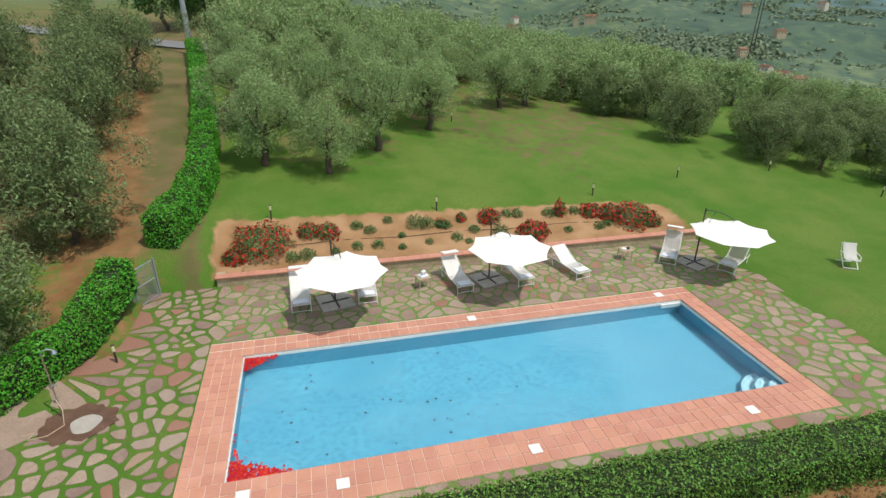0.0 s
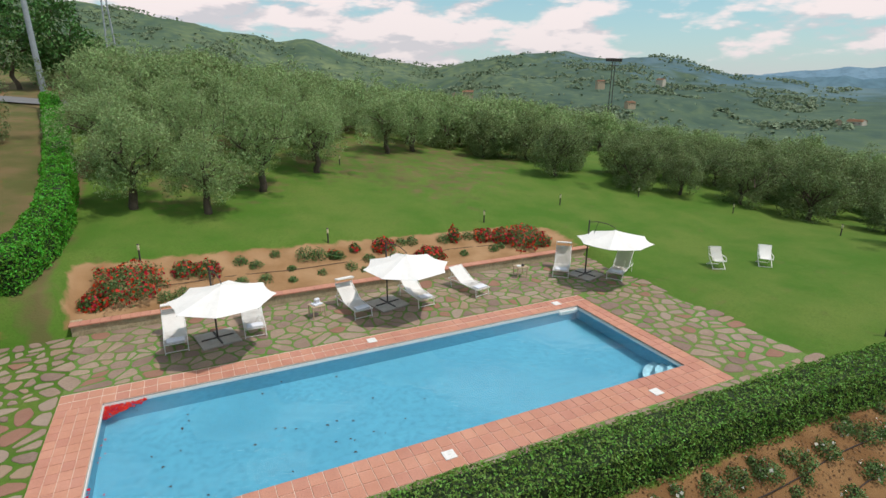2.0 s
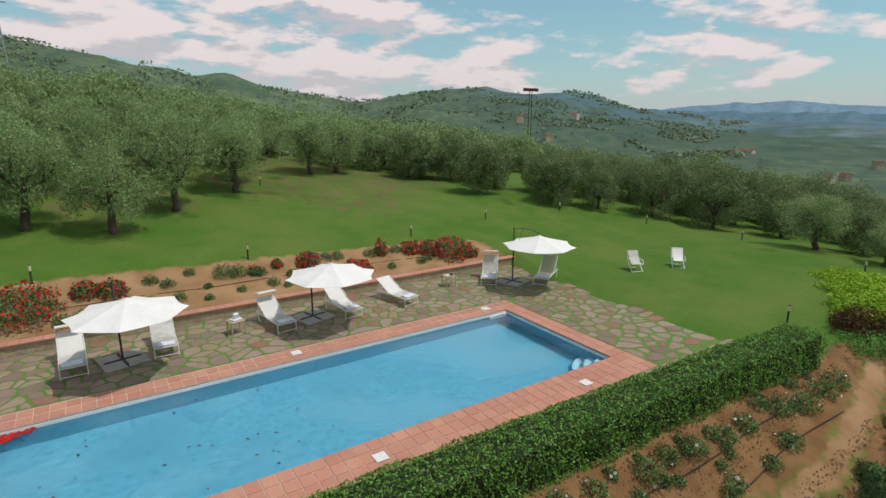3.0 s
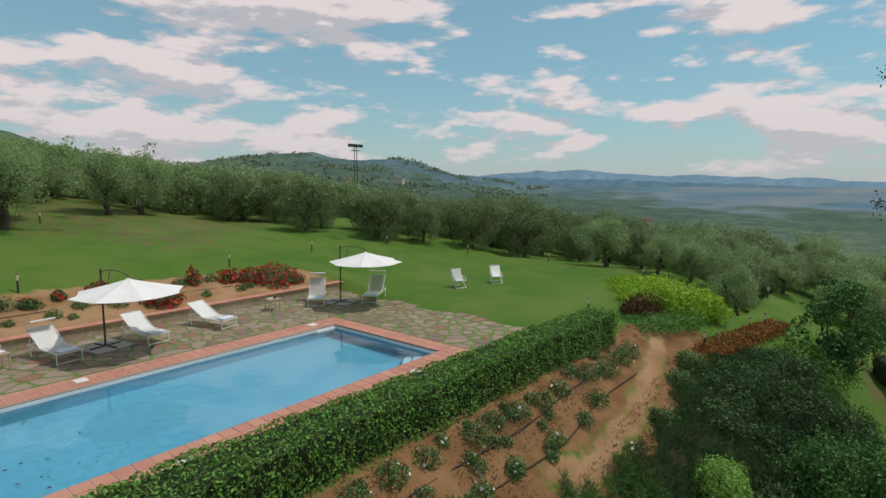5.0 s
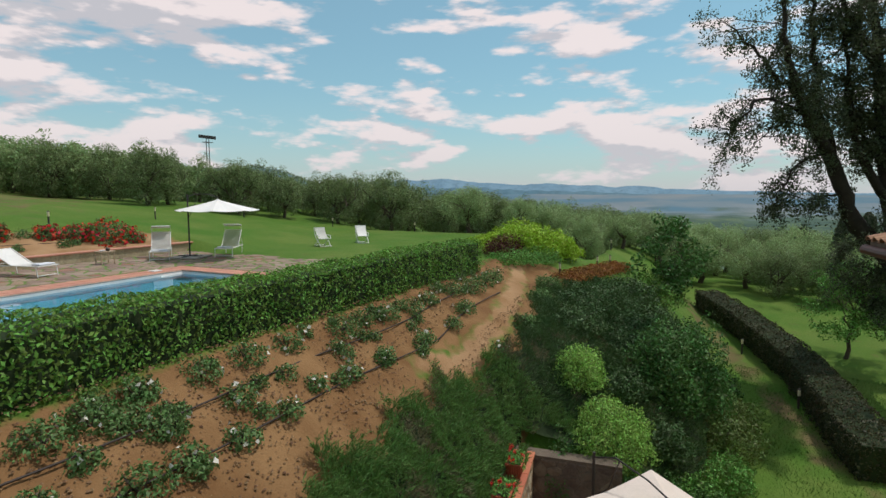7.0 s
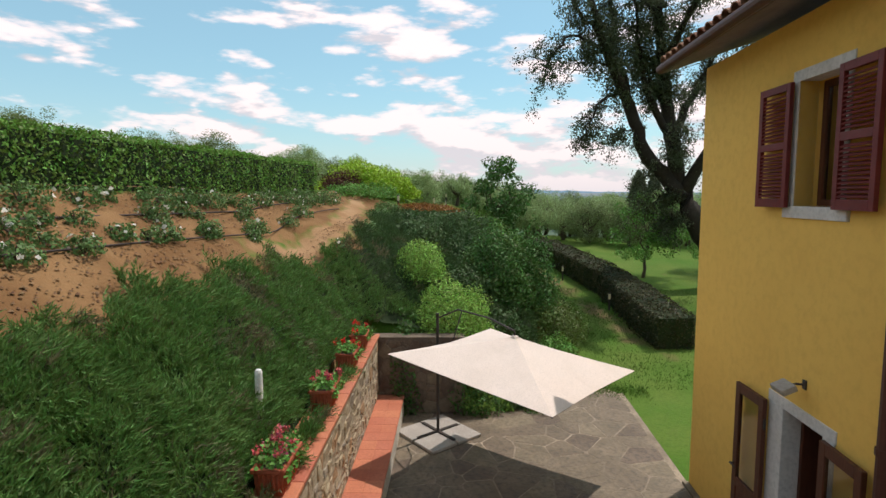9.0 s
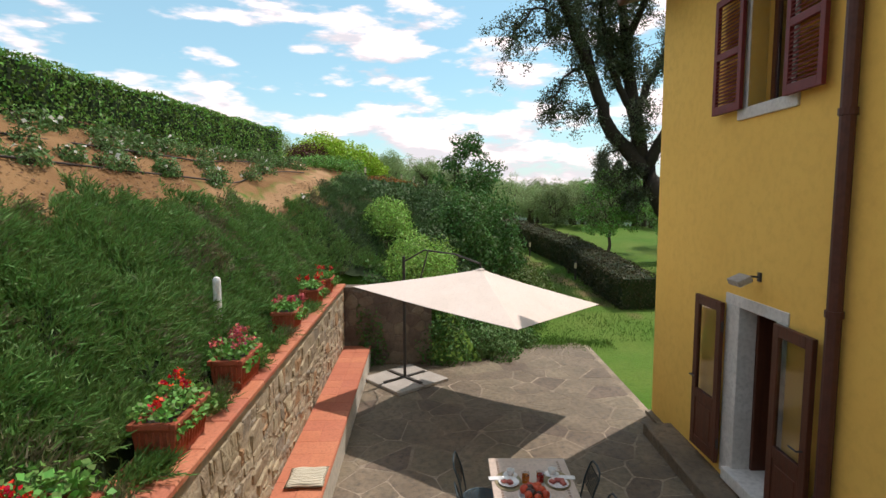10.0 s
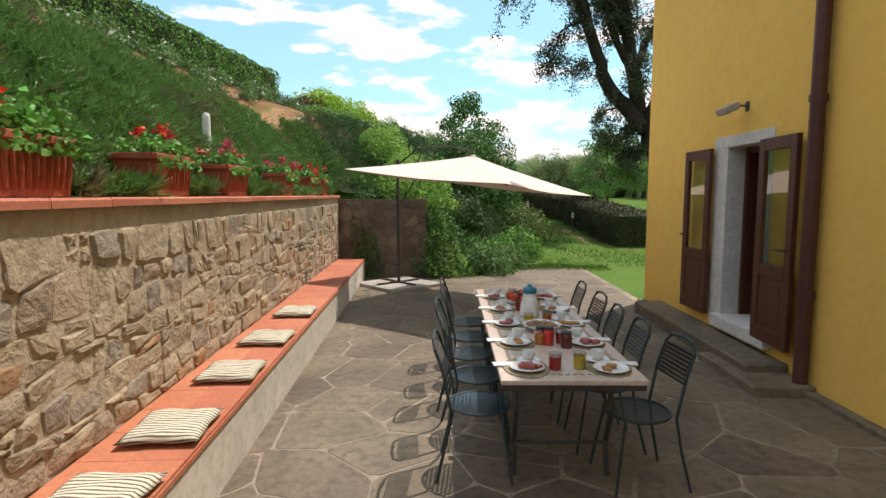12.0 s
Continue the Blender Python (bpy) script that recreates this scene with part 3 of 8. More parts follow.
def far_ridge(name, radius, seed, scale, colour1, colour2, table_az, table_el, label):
    """A far ridge, with the blue haze of the air put into its base colour."""
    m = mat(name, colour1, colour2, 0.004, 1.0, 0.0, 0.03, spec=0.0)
    az = np.radians(np.linspace(table_az[0], table_az[-1], 260))
    el = np.interp(np.degrees(az), table_az, table_el)
    crest = np.array([noise.fractal((a * scale, seed, 0), 1.0, 2.0, 6) for a in az])
    verts, faces = [], []
    steps = ((0.86, -0.02), (0.93, 0.45), (1.0, 1.0), (1.06, 0.4))
    for k, (f, h) in enumerate(steps):
        for a, e, c in zip(az, el, crest):
            rr = radius * f
            top = math.tan(math.radians(max(e + 0.25 * c * min(1, e * 2), 0.0))) * radius
            wob = 1 + 0.03 * noise.noise((a * 40, k * 3.1, seed))
            verts.append((rr * wob * math.cos(a), rr * wob * math.sin(a), -75 + (top + 83) * h))
    n = len(az)
    for k in range(len(steps) - 1):
        for j in range(n - 1):
            faces.append((k * n + j, k * n + j + 1, (k + 1) * n + j + 1, (k + 1) * n + j))
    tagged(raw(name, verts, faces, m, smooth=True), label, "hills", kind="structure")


far_ridge("backdrop", 3300, 2, 18, (0.15, 0.25, 0.325), (0.18, 0.28, 0.35), [-30, -12, -2, 6, 12, 18, 21, 26, 31, 36, 46, 55], [0.0, 0.1, 0.35, 0.8, 1.0, 1.1, 1.2, 1.65, 1.35, 0.9, 1.2, 0.5], "distant hills with blue haze painted into their colour")
far_ridge("backdrop", 2500, 5, 26, (0.10, 0.18, 0.225), (0.125, 0.205, 0.245), [4, 10, 18, 24, 30, 36, 42, 50], [0.0, 0.25, 0.5, 0.65, 0.75, 0.9, 0.7, 0.2], "nearer hills with blue-green haze painted into their colour")

# ---- pool ----
PX0, PX1, PY0, PY1 = -2.65, 12.95, 9.95, 15.0
CX0, CX1, CY0, CY1 = -3.7, 13.62, 8.8, 15.85
WATER = 4.77


def build_pool():
    """Basin with floor and four walls, pale joint line under the rim, steps in a corner."""
    pool = thing("swimming_pool", Matrix.Identity(4), "rectangular swimming pool with clear blue water and petals", "pool")
    bm = bmesh.new()
    z0 = 3.8
    box(bm, PX0 - 0.2, PX1 + 0.2, PY0 - 0.2, PY1 + 0.2, z0 - 0.2, z0)
    for x0, x1, y0, y1 in ((PX0 - 0.2, PX0, PY0, PY1), (PX1, PX1 + 0.2, PY0, PY1), (PX0 - 0.2, PX1 + 0.2, PY0 - 0.2, PY0), (PX0 - 0.2, PX1 + 0.2, PY1, PY1 + 0.2)):
        box(bm, x0, x1, y0, y1, z0, 4.86)
    part("basin", bm, M_pool, pool)
    for k in range(3):
        bm = bmesh.new()
        rr, zt = 0.42 + 0.34 * k, 4.56 - 0.25 * k
        arc = [(PX1 - 0.04 - rr * math.cos(a), PY0 + 0.04 + rr * math.sin(a)) for a in np.linspace(0, math.pi / 2, 14)] + [(PX1 - 0.04, PY0 + 0.04)]
        lo, hi = [bm.verts.new((x, y, 3.79)) for x, y in arc], [bm.verts.new((x, y, zt)) for x, y in arc]
        for j in range(len(arc)):
            bm.faces.new((lo[j], hi[j], hi[(j + 1) % len(arc)], lo[(j + 1) % len(arc)]))
        bm.faces.new(hi[::-1])
        part("step", bm, M_step, pool, "pale curved corner step under water")
    bm = bmesh.new()
    for x0, x1, y0, y1 in ((PX0, PX0 + 0.03, PY0, PY1), (PX1 - 0.03, PX1, PY0, PY1), (PX0, PX1, PY0, PY0 + 0.03), (PX0, PX1, PY1 - 0.03, PY1)):
        box(bm, x0, x1, y0, y1, 4.72, 4.84)
    part("tile_band", bm, M_white, pool, "pale mosaic band at the waterline")
    bm = bmesh.new()
    bmesh.ops.create_grid(bm, x_segments=2, y_segments=2, size=0.5, matrix=Matrix.Translation(((PX0 + PX1) / 2, (PY0 + PY1) / 2, WATER)) @ Matrix.Diagonal((PX1 - PX0 - 0.07, PY1 - PY0 - 0.07, 1, 1)))
    ledge = bmesh.new()
    box(ledge, 12.1, PX1 - 0.03, PY1 - 0.09, PY1 - 0.03, 4.5, 4.79, 0.01)
    part("ledge", ledge, M_white, pool, "white ledge at the far rim")
    w = part("water", bm, M_water, pool, "clear rippled pool water")
    w.visible_shadow = False
    # bed of mortar under the rim tiles
    bm = bmesh.new()
    for x0, x1, y0, y1 in ((CX0, PX0, CY0, CY1), (PX1, CX1, CY0, CY1), (PX0, PX1, CY0, PY0), (PX0, PX1, PY1, CY1)):
        box(bm, x0, x1, y0, y1, 4.70, 4.885)
    tagged(part("pavement_rim", bm, M_grout), "pale mortar bed under the pool rim tiles", "pavement", kind="structure")
    return pool


M_step = mat("step_liner", (0.34, 0.56, 0.64), (0.40, 0.61, 0.68), 0.8, 0.5, 0.05, 10)
pool = build_pool()


# ---- hedges ----
def hedge(name, path, width, height, leaf_m, per_m2, size, label, seed, lumps=0.12, category="hedge"):
    """A clipped hedge along a path of (x, y, z): core painted dark as inner shade, and a skin of single leaves."""
    g = np.random.default_rng(seed)
    pts = np.array(path, float)
    seg = np.linalg.norm(np.diff(pts, axis=0), axis=1)
    total = seg.sum()
    run = np.r_[0, np.cumsum(seg)]

    def at(s):
        c = np.stack([np.interp(s, run, pts[:, k]) for k in range(3)], -1)
        d = np.stack([np.interp(s + 0.4, run, pts[:, k]) - np.interp(s - 0.4, run, pts[:, k]) for k in range(2)], -1)
        d /= np.linalg.norm(d, axis=-1, keepdims=True) + 1e-9
        return c, d

    hed = thing(name, Matrix.Translation(tuple(pts[len(pts) // 2])), label, category)
    org = pts[len(pts) // 2]
    around = 2 * height + width
    n = int(total * around * per_m2)
    s, w = g.uniform(0, total, n), g.uniform(0, around, n)
    c, d = at(s)
    side = np.stack([-d[:, 1], d[:, 0]], -1)
    off = np.where(w < height, -width / 2, np.where(w < height + width, w - height - width / 2, width / 2))
    up = np.where(w < height, w, np.where(w < height + width, height, around - w))
    nx = np.where(w < height, -1.0, np.where(w < height + width, 0.0, 1.0))
    nz = np.where((w >= height) & (w < height + width), 1.0, 0.15)
    edge = np.minimum(np.abs(w - height), np.abs(w - height - width))
    lump = np.array([noise.noise((a * 1.1, b * 1.3, seed)) + 0.5 * noise.noise((a * 3.3, b * 3.1, seed)) for a, b in zip(s, w)]) * lumps + g.normal(size=n) * 0.025 - 0.10 * np.exp(-edge / 0.08)
    p = np.empty((n, 3))
    p[:, :2] = c[:, :2] + side * (off + nx * lump)[:, None]
    p[:, 2] = c[:, 2] + up + np.where(nx == 0, lump, 0)
    out = np.empty((n, 3))
    out[:, :2], out[:, 2] = side * nx[:, None], nz
    # both ends
    ne = int(width * height * per_m2)
    ends = []
    for s0, sg in ((0.0, -1), (total, 1)):
        c, d = at(np.array([s0]))
        sd = np.array([-d[0, 1], d[0, 0]])
        e = np.empty((ne, 3))
        o, h = g.uniform(-width / 2, width / 2, ne), g.uniform(0, height, ne)
        e[:, :2] = c[0, :2] + sd * o[:, None] + d[0] * sg * (0.03 + g.normal(size=(ne, 1)) * 0.04)
        e[:, 2] = c[0, 2] + h
        ends.append((e, np.tile(np.r_[d[0] * sg, 0.2], (ne, 1))))
    p, out = np.concatenate([p] + [e for e, _ in ends]), np.concatenate([out] + [o for _, o in ends])
    quads("foliage", leaves(p - org, out, size, 0.5, 0.75, g), leaf_m, hed)
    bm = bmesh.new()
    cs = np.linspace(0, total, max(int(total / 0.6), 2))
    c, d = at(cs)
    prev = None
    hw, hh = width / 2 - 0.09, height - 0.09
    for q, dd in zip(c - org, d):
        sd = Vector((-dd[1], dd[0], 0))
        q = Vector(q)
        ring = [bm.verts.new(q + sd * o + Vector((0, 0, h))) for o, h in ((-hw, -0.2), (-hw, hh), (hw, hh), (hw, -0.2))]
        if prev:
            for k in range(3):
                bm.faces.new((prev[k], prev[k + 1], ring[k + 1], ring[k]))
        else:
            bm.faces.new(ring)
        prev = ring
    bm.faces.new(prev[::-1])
    part("core", bm, M_inner_shade, hed)
    return hed


hedge("hedge", [(-9, 7.35, 4.72), (0, 7.3, 4.72), (8, 7.2, 4.72), (14, 7.05, 4.72), (18.0, 6.85, 4.72)], 1.15, 1.08, M_leaf_dark, 520, 0.075, "clipped dark green hedge above a planted bank", 11)
gl = lambda x, y: (x, y, float(ground_z(x, y)))
hedge("hedge", [gl(-5.8, 20.6), gl(-5.2, 23), gl(-4.95, 26), gl(-5.3, 30), gl(-6.1, 36), gl(-7.2, 43), gl(-8.6, 51)], 1.15, 1.35, M_leaf_hedge, 330, 0.11, "bright green clipped hedge beside a dirt track", 12, 0.16)
hedge("hedge", [gl(-10.5, 12.2), gl(-8.9, 14.2), gl(-7.6, 16.2), gl(-6.75, 18.6)], 1.15, 1.05, M_leaf_hedge, 400, 0.10, "bright green clipped hedge beside the paved terrace", 13, 0.16)

# ---- house and patio ----
HV = -3.87          # the house front, in the patio's own axes
HU0, HU1 = -7.0, 9.17
EAVE = 6.62


def wall_with_holes(bm, u0, u1, z0, z1, v0, v1, holes):
    """A wall from u0 to u1 between v0 and v1, with holes (u0, u1, z0, z1) right through it."""
    us = sorted({u0, u1, *(h[0] for h in holes), *(h[1] for h in holes)})
    for a, b in zip(us, us[1:]):
        cuts = sorted((h[2], h[3]) for h in holes if h[0] <= a and h[1] >= b)
        z = z0
        for lo, hi in cuts:
            if lo > z:
                box(bm, a, b, v0, v1, z, lo)
            z = hi
        if z < z1:
            box(bm, a, b, v0, v1, z, z1)


DOOR = (5.90, 6.68, 0.36, 2.32)
WINDOW = (5.93, 6.69, 4.60, 5.93)


def build_house():
    house = thing("house", PM.copy(), "yellow plastered two-storey house with red-brown shutters", "house")
    bm = bmesh.new()
    wall_with_holes(bm, HU0, HU1, -0.1, EAVE, HV - 0.45, HV, [DOOR, WINDOW])
    bmesh.ops.remove_doubles(bm, verts=bm.verts[:], dist=0.0005)
    seen = {}
    for fc in bm.faces:
        key = tuple(round(c, 3) for c in fc.calc_center_median())
        seen.setdefault(key, []).append(fc)
    bmesh.ops.delete(bm, geom=[fc for v_ in seen.values() if len(v_) > 1 for fc in v_], context="FACES_ONLY")
    part("wall", bm, M_render, house, "ochre yellow plaster, slightly stained")
    bm = bmesh.new()
    box(bm, HU1 - 0.45, HU1, HV - 8.0, HV - 0.45, -0.1, EAVE)
    part("wall", bm, M_render, house)
    bm = bmesh.new()
    box(bm, HU0, HU1 - 0.45, HV - 8.0, HV - 7.6, -0.1, EAVE)
    box(bm, HU0, HU0 + 0.4, HV - 7.6, HV - 0.45, -0.1, EAVE)
    part("wall", bm, M_render, house)
    # room behind the door: indoor shade is put into its near-black colour
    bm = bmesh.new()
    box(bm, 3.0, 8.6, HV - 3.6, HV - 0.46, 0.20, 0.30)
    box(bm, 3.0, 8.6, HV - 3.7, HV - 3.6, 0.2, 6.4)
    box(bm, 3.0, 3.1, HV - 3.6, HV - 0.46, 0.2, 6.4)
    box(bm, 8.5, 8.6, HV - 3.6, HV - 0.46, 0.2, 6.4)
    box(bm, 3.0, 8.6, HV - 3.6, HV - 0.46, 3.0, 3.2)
    part("inner_room", bm, M_dark, house, "interior walls and floor painted near black as indoor shade")
    # roof: two slopes of curved tiles over rafters
    bm = bmesh.new()
    ov, ridge_v, ridge_z = 0.58, HV - 4.0, EAVE + 1.5
    slope = (ridge_z - EAVE) / (HV + ov - ridge_v)
    th = 0.16
    for sgn in (1, -1):
        v_e = HV + ov if sgn > 0 else HV - 8.0 - ov
        pts = [(v_e, EAVE - 0.02), (ridge_v, ridge_z), (ridge_v, ridge_z + th), (v_e, EAVE - 0.02 + th)]
        a = [bm.verts.new((HU0 - 0.3, v, z)) for v, z in pts]
        b = [bm.verts.new((HU1 + 0.18, v, z)) for v, z in pts]
        for k in range(4):
            bm.faces.new((a[k], a[(k + 1) % 4], b[(k + 1) % 4], b[k]))
        bm.faces.new(a[::-1])
        bm.faces.new(b)
    roof = part("roof", bm, M_soffit, house, "brown wooden underside of a tiled roof")
    tile = bpy.data.meshes.new("roof_tile")
    tb = bmesh.new()
    n = 7
    for y0, y1, r0, r1, dz in ((0, 0.46, 0.105, 0.085, 0.0),):
        ra = [tb.verts.new((r0 * math.cos(math.pi * k / (n - 1)), y0, r0 * math.sin(math.pi * k / (n - 1)) * 0.75)) for k in range(n)]
        rb = [tb.verts.new((r1 * math.cos(math.pi * k / (n - 1)), y1, r1 * math.sin(math.pi * k / (n - 1)) * 0.75 - 0.02)) for k in range(n)]
        ia = [tb.verts.new((0.85 * v.co.x, y0, 0.85 * v.co.z - 0.004)) for v in ra]
        for k in range(n - 1):
            tb.faces.new((ra[k], rb[k], rb[k + 1], ra[k + 1]))
            tb.faces.new((ra[k], ra[k + 1], ia[k + 1], ia[k]))
    tb.to_mesh(tile)
    tb.free()
    tile.materials.append(M_roof)
    tilt = Matrix.Rotation(-math.atan(slope), 4, "X")
    for i in range(20):
        for j in range(3):
            ob = new("tile", tile)
            ob.parent = roof
            vv = HV + ov + 0.05 - 0.40 * j
            ob.matrix_local = Matrix.Translation((HU1 + 0.08 - 0.235 * i, vv, EAVE + 0.145 + 0.40 * j * slope)) @ Matrix.Rotation(math.pi, 4, "Z") @ Matrix.Rotation(math.atan(slope), 4, "X")
    bm = bmesh.new()
    for i in range(70):
        for j in range(11):
            if i < 20 and j < 3:
                continue
            x, vv = HU1 + 0.08 - 0.235 * i, HV + ov + 0.05 - 0.40 * j
            m = Matrix.Translation((x, vv, EAVE + 0.145 + 0.40 * j * slope)) @ Matrix.Rotation(math.pi, 4, "Z") @ Matrix.Rotation(math.atan(slope), 4, "X")
            ra = [bm.verts.new(m @ Vector((0.105 * math.cos(math.pi * k / 4), 0, 0.078 * math.sin(math.pi * k / 4)))) for k in range(5)]
            rb = [bm.verts.new(m @ Vector((0.085 * math.cos(math.pi * k / 4), 0.46, 0.064 * math.sin(math.pi * k / 4) - 0.02))) for k in range(5)]
            for k in range(4):
                bm.faces.new((ra[k], rb[k], rb[k + 1], ra[k + 1]))
    for i in range(70):
        for j in range(12):
            m = Matrix.Translation((HU1 + 0.08 - 0.235 * i, HV - 8.0 - ov - 0.05 + 0.40 * j, EAVE + 0.145 + 0.40 * j * slope)) @ Matrix.Rotation(math.atan(slope), 4, "X")
            ra = [bm.verts.new(m @ Vector((0.105 * math.cos(math.pi * k / 4), 0, 0.078 * math.sin(math.pi * k / 4)))) for k in range(5)]
            rb = [bm.verts.new(m @ Vector((0.085 * math.cos(math.pi * k / 4), 0.46, 0.064 * math.sin(math.pi * k / 4) - 0.02))) for k in range(5)]
            for k in range(4):
                bm.faces.new((ra[k], ra[k + 1], rb[k + 1], rb[k]))
    tagged(part("tiles", bm, M_roof, roof, "clay roof tiles"), kind="stuff")
    bm = bmesh.new()
    rod(bm, (HU0 - 0.3, HV + ov + 0.06, EAVE + 0.03), (HU1 + 0.15, HV + ov + 0.06, EAVE + 0.03), 0.07, n=12)
    part("gutter", bm, M_pipe, house, "brown metal gutter")
    bm = bmesh.new()
    tube(bm, [(5.02, HV + 0.08, 0.02), (5.02, HV + 0.08, 5.9), (5.02, HV + 0.3, 6.3), (5.02, HV + ov, EAVE)], 0.062, 12)
    for z in (0.9, 2.6, 4.3):
        rod(bm, (5.02, HV + 0.08, z - 0.03), (5.02, HV + 0.08, z + 0.03), 0.073, n=12)
        rod(bm, (5.02, HV - 0.05, z), (5.02, HV + 0.08, z), 0.012, n=6)
    part("downpipe", bm, M_pipe, house, "dark brown rain pipe")
    # surrounds
    u0, u1, z0, z1 = DOOR
    bm = bmesh.new()
    box(bm, u0 - 0.16, u0 + 0.03, HV - 0.2, HV + 0.012, z0, z1, 0.006)
    part("door_jamb", bm, M_trim, house, "whitewashed door jamb")
    bm = bmesh.new()
    box(bm, u1 - 0.05, u1 + 0.24, HV - 0.2, HV + 0.012, z0 - 0.14, z1, 0.006)
    part("door_jamb", bm, M_trim, house, "whitewashed door jamb")
    bm = bmesh.new()
    box(bm, u0 - 0.17, u1 + 0.26, HV - 0.2, HV + 0.014, z1, z1 + 0.13, 0.006)
    part("lintel", bm, M_trim, house, "whitewashed lintel")
    bm = bmesh.new()
    box(bm, u0, u0 + 0.07, HV - 0.44, HV - 0.2, z0, z1, 0.006)
    box(bm, u1 - 0.09, u1, HV - 0.44, HV - 0.2, z0, z1, 0.006)
    box(bm, u0 + 0.07, u1 - 0.09, HV - 0.44, HV - 0.2, z1 - 0.07, z1, 0.006)
    part("inner_frame", bm, M_wood, house, "dark brown inner door frame")
    bm = bmesh.new()
    box(bm, u0 - 0.30, u1 + 0.03, HV - 0.44, HV + 0.10, z0 - 0.14, z0 + 0.006, 0.01)
    part("threshold", bm, M_trim, house, "pale stone threshold")
    for hinge, sgn, ang in ((u1 + 0.20, 1, 2), (u0 - 0.07, -1, 2)):
        leaf_w, lz0, lz1 = 0.63, z0 - 0.05, z1 + 0.01
        leaf = thing("door_leaf", Matrix.Translation((hinge, HV + 0.05, 0)) @ Matrix.Rotation(radians(ang * sgn), 4, "Z") @ Matrix.Diagonal((sgn, 1, 1, 1)), "", "")
        leaf.parent = house
        bm = bmesh.new()
        box(bm, 0, 0.10, 0, 0.05, lz0, lz1, 0.005)
        box(bm, leaf_w - 0.10, leaf_w, 0, 0.05, lz0, lz1, 0.005)
        box(bm, 0.10, leaf_w - 0.10, 0, 0.05, lz1 - 0.12, lz1, 0.005)
        box(bm, 0.10, leaf_w - 0.10, 0, 0.05, lz0, lz0 + 0.14, 0.005)
        box(bm, 0.10, leaf_w - 0.10, 0, 0.05, lz0 + 0.66, lz0 + 0.78, 0.005)
        box(bm, 0.10, leaf_w - 0.10, 0.012, 0.038, lz0 + 0.14, lz0 + 0.66, 0.004)
        box(bm, 0.15, leaf_w - 0.15, 0.006, 0.044, lz0 + 0.20, lz0 + 0.60, 0.008)
        part("leaf_frame", bm, M_wood, leaf, "glossy brown wooden door leaf")
        bm = bmesh.new()
        box(bm, 0.10, leaf_w - 0.10, 0.022, 0.028, lz0 + 0.78, lz1 - 0.12)
        part("glass_pane", bm, M_pane, leaf, "clear glass pane")
        bm = bmesh.new()
        rod(bm, (leaf_w - 0.05, 0.05, lz0 + 0.95), (leaf_w - 0.05, 0.11, lz0 + 0.95), 0.010)
        rod(bm, (leaf_w - 0.05, 0.105, lz0 + 0.95), (leaf_w - 0.17, 0.105, lz0 + 0.95), 0.009)
        part("door_handle", bm, M_pole, leaf, "dark metal handle")
        for z in (lz0 + 0.25, lz1 - 0.3):
            bm = bmesh.new()
            rod(bm, (0.0, 0.025, z - 0.06), (0.0, 0.025, z + 0.06), 0.016)
            part("hinge", bm, M_pole, leaf)
    # upper window with louvred shutters
    u0, u1, z0, z1 = WINDOW
    win = thing("window", Matrix.Identity(4), "", "")
    win.parent = house
    bm = bmesh.new()
    for a, b, c, d in ((u0 - 0.10, u1 + 0.12, z1, z1 + 0.12), (u0 - 0.09, u0, z0, z1), (u1, u1 + 0.09, z0, z1)):
        box(bm, a, b, HV - 0.2, HV + 0.012, c, d, 0.005)
    part("window_surround", bm, M_trim, win, "whitewashed window surround")
    bm = bmesh.new()
    box(bm, u0 - 0.16, u1 + 0.17, HV - 0.2, HV + 0.03, z0 - 0.13, z0, 0.008)
    part("window_sill", bm, M_trim, win, "pale stone sill")
    bm = bmesh.new()
    for a, b in ((u0, u0 + 0.07), ((u0 + u1) / 2 - 0.05, (u0 + u1) / 2 + 0.05), (u1 - 0.07, u1)):
        box(bm, a, b, HV - 0.30, HV - 0.24, z0, z1, 0.004)
    for c, d in ((z0, z0 + 0.07), (z1 - 0.07, z1)):
        box(bm, u0 + 0.07, (u0 + u1) / 2 - 0.05, HV - 0.30, HV - 0.24, c, d, 0.004)
        box(bm, (u0 + u1) / 2 + 0.05, u1 - 0.07, HV - 0.30, HV - 0.24, c, d, 0.004)
    part("window_frame", bm, M_wood, win, "brown wooden sash")
    for a, b in ((u0 + 0.07, (u0 + u1) / 2 - 0.05), ((u0 + u1) / 2 + 0.05, u1 - 0.07)):
        bm = bmesh.new()
        box(bm, a, b, HV - 0.274, HV - 0.268, z0 + 0.07, z1 - 0.07)
        part("pane", bm, M_pane, win)
    for hinge, sgn in ((u1 + 0.02, 1), (u0 - 0.02, -1)):
        sh = thing("shutter", Matrix.Translation((hinge, HV + 0.05, 0)) @ Matrix.Rotation(radians(2 * sgn), 4, "Z") @ Matrix.Diagonal((sgn, 1, 1, 1)), "", "")
        sh.parent = win
        w = 0.59
        bm = bmesh.new()
        for a, b, c, d in ((0, 0.07, z0 - 0.02, z1), (w - 0.07, w, z0 - 0.02, z1), (0.07, w - 0.07, z0 - 0.02, z0 + 0.08), (0.07, w - 0.07, z1 - 0.08, z1), (0.07, w - 0.07, z0 + 0.62, z0 + 0.70)):
            box(bm, a, b, 0, 0.045, c, d, 0.004)
        z = z0 + 0.11
        while z < z1 - 0.1:
            if not z0 + 0.59 < z < z0 + 0.72:
                box(bm, 0.07, w - 0.07, -0.022, 0.022, -0.005, 0.005, 0, Matrix.Translation((0, 0.022, z)) @ Matrix.Rotation(radians(-38), 4, "X"))
            z += 0.042
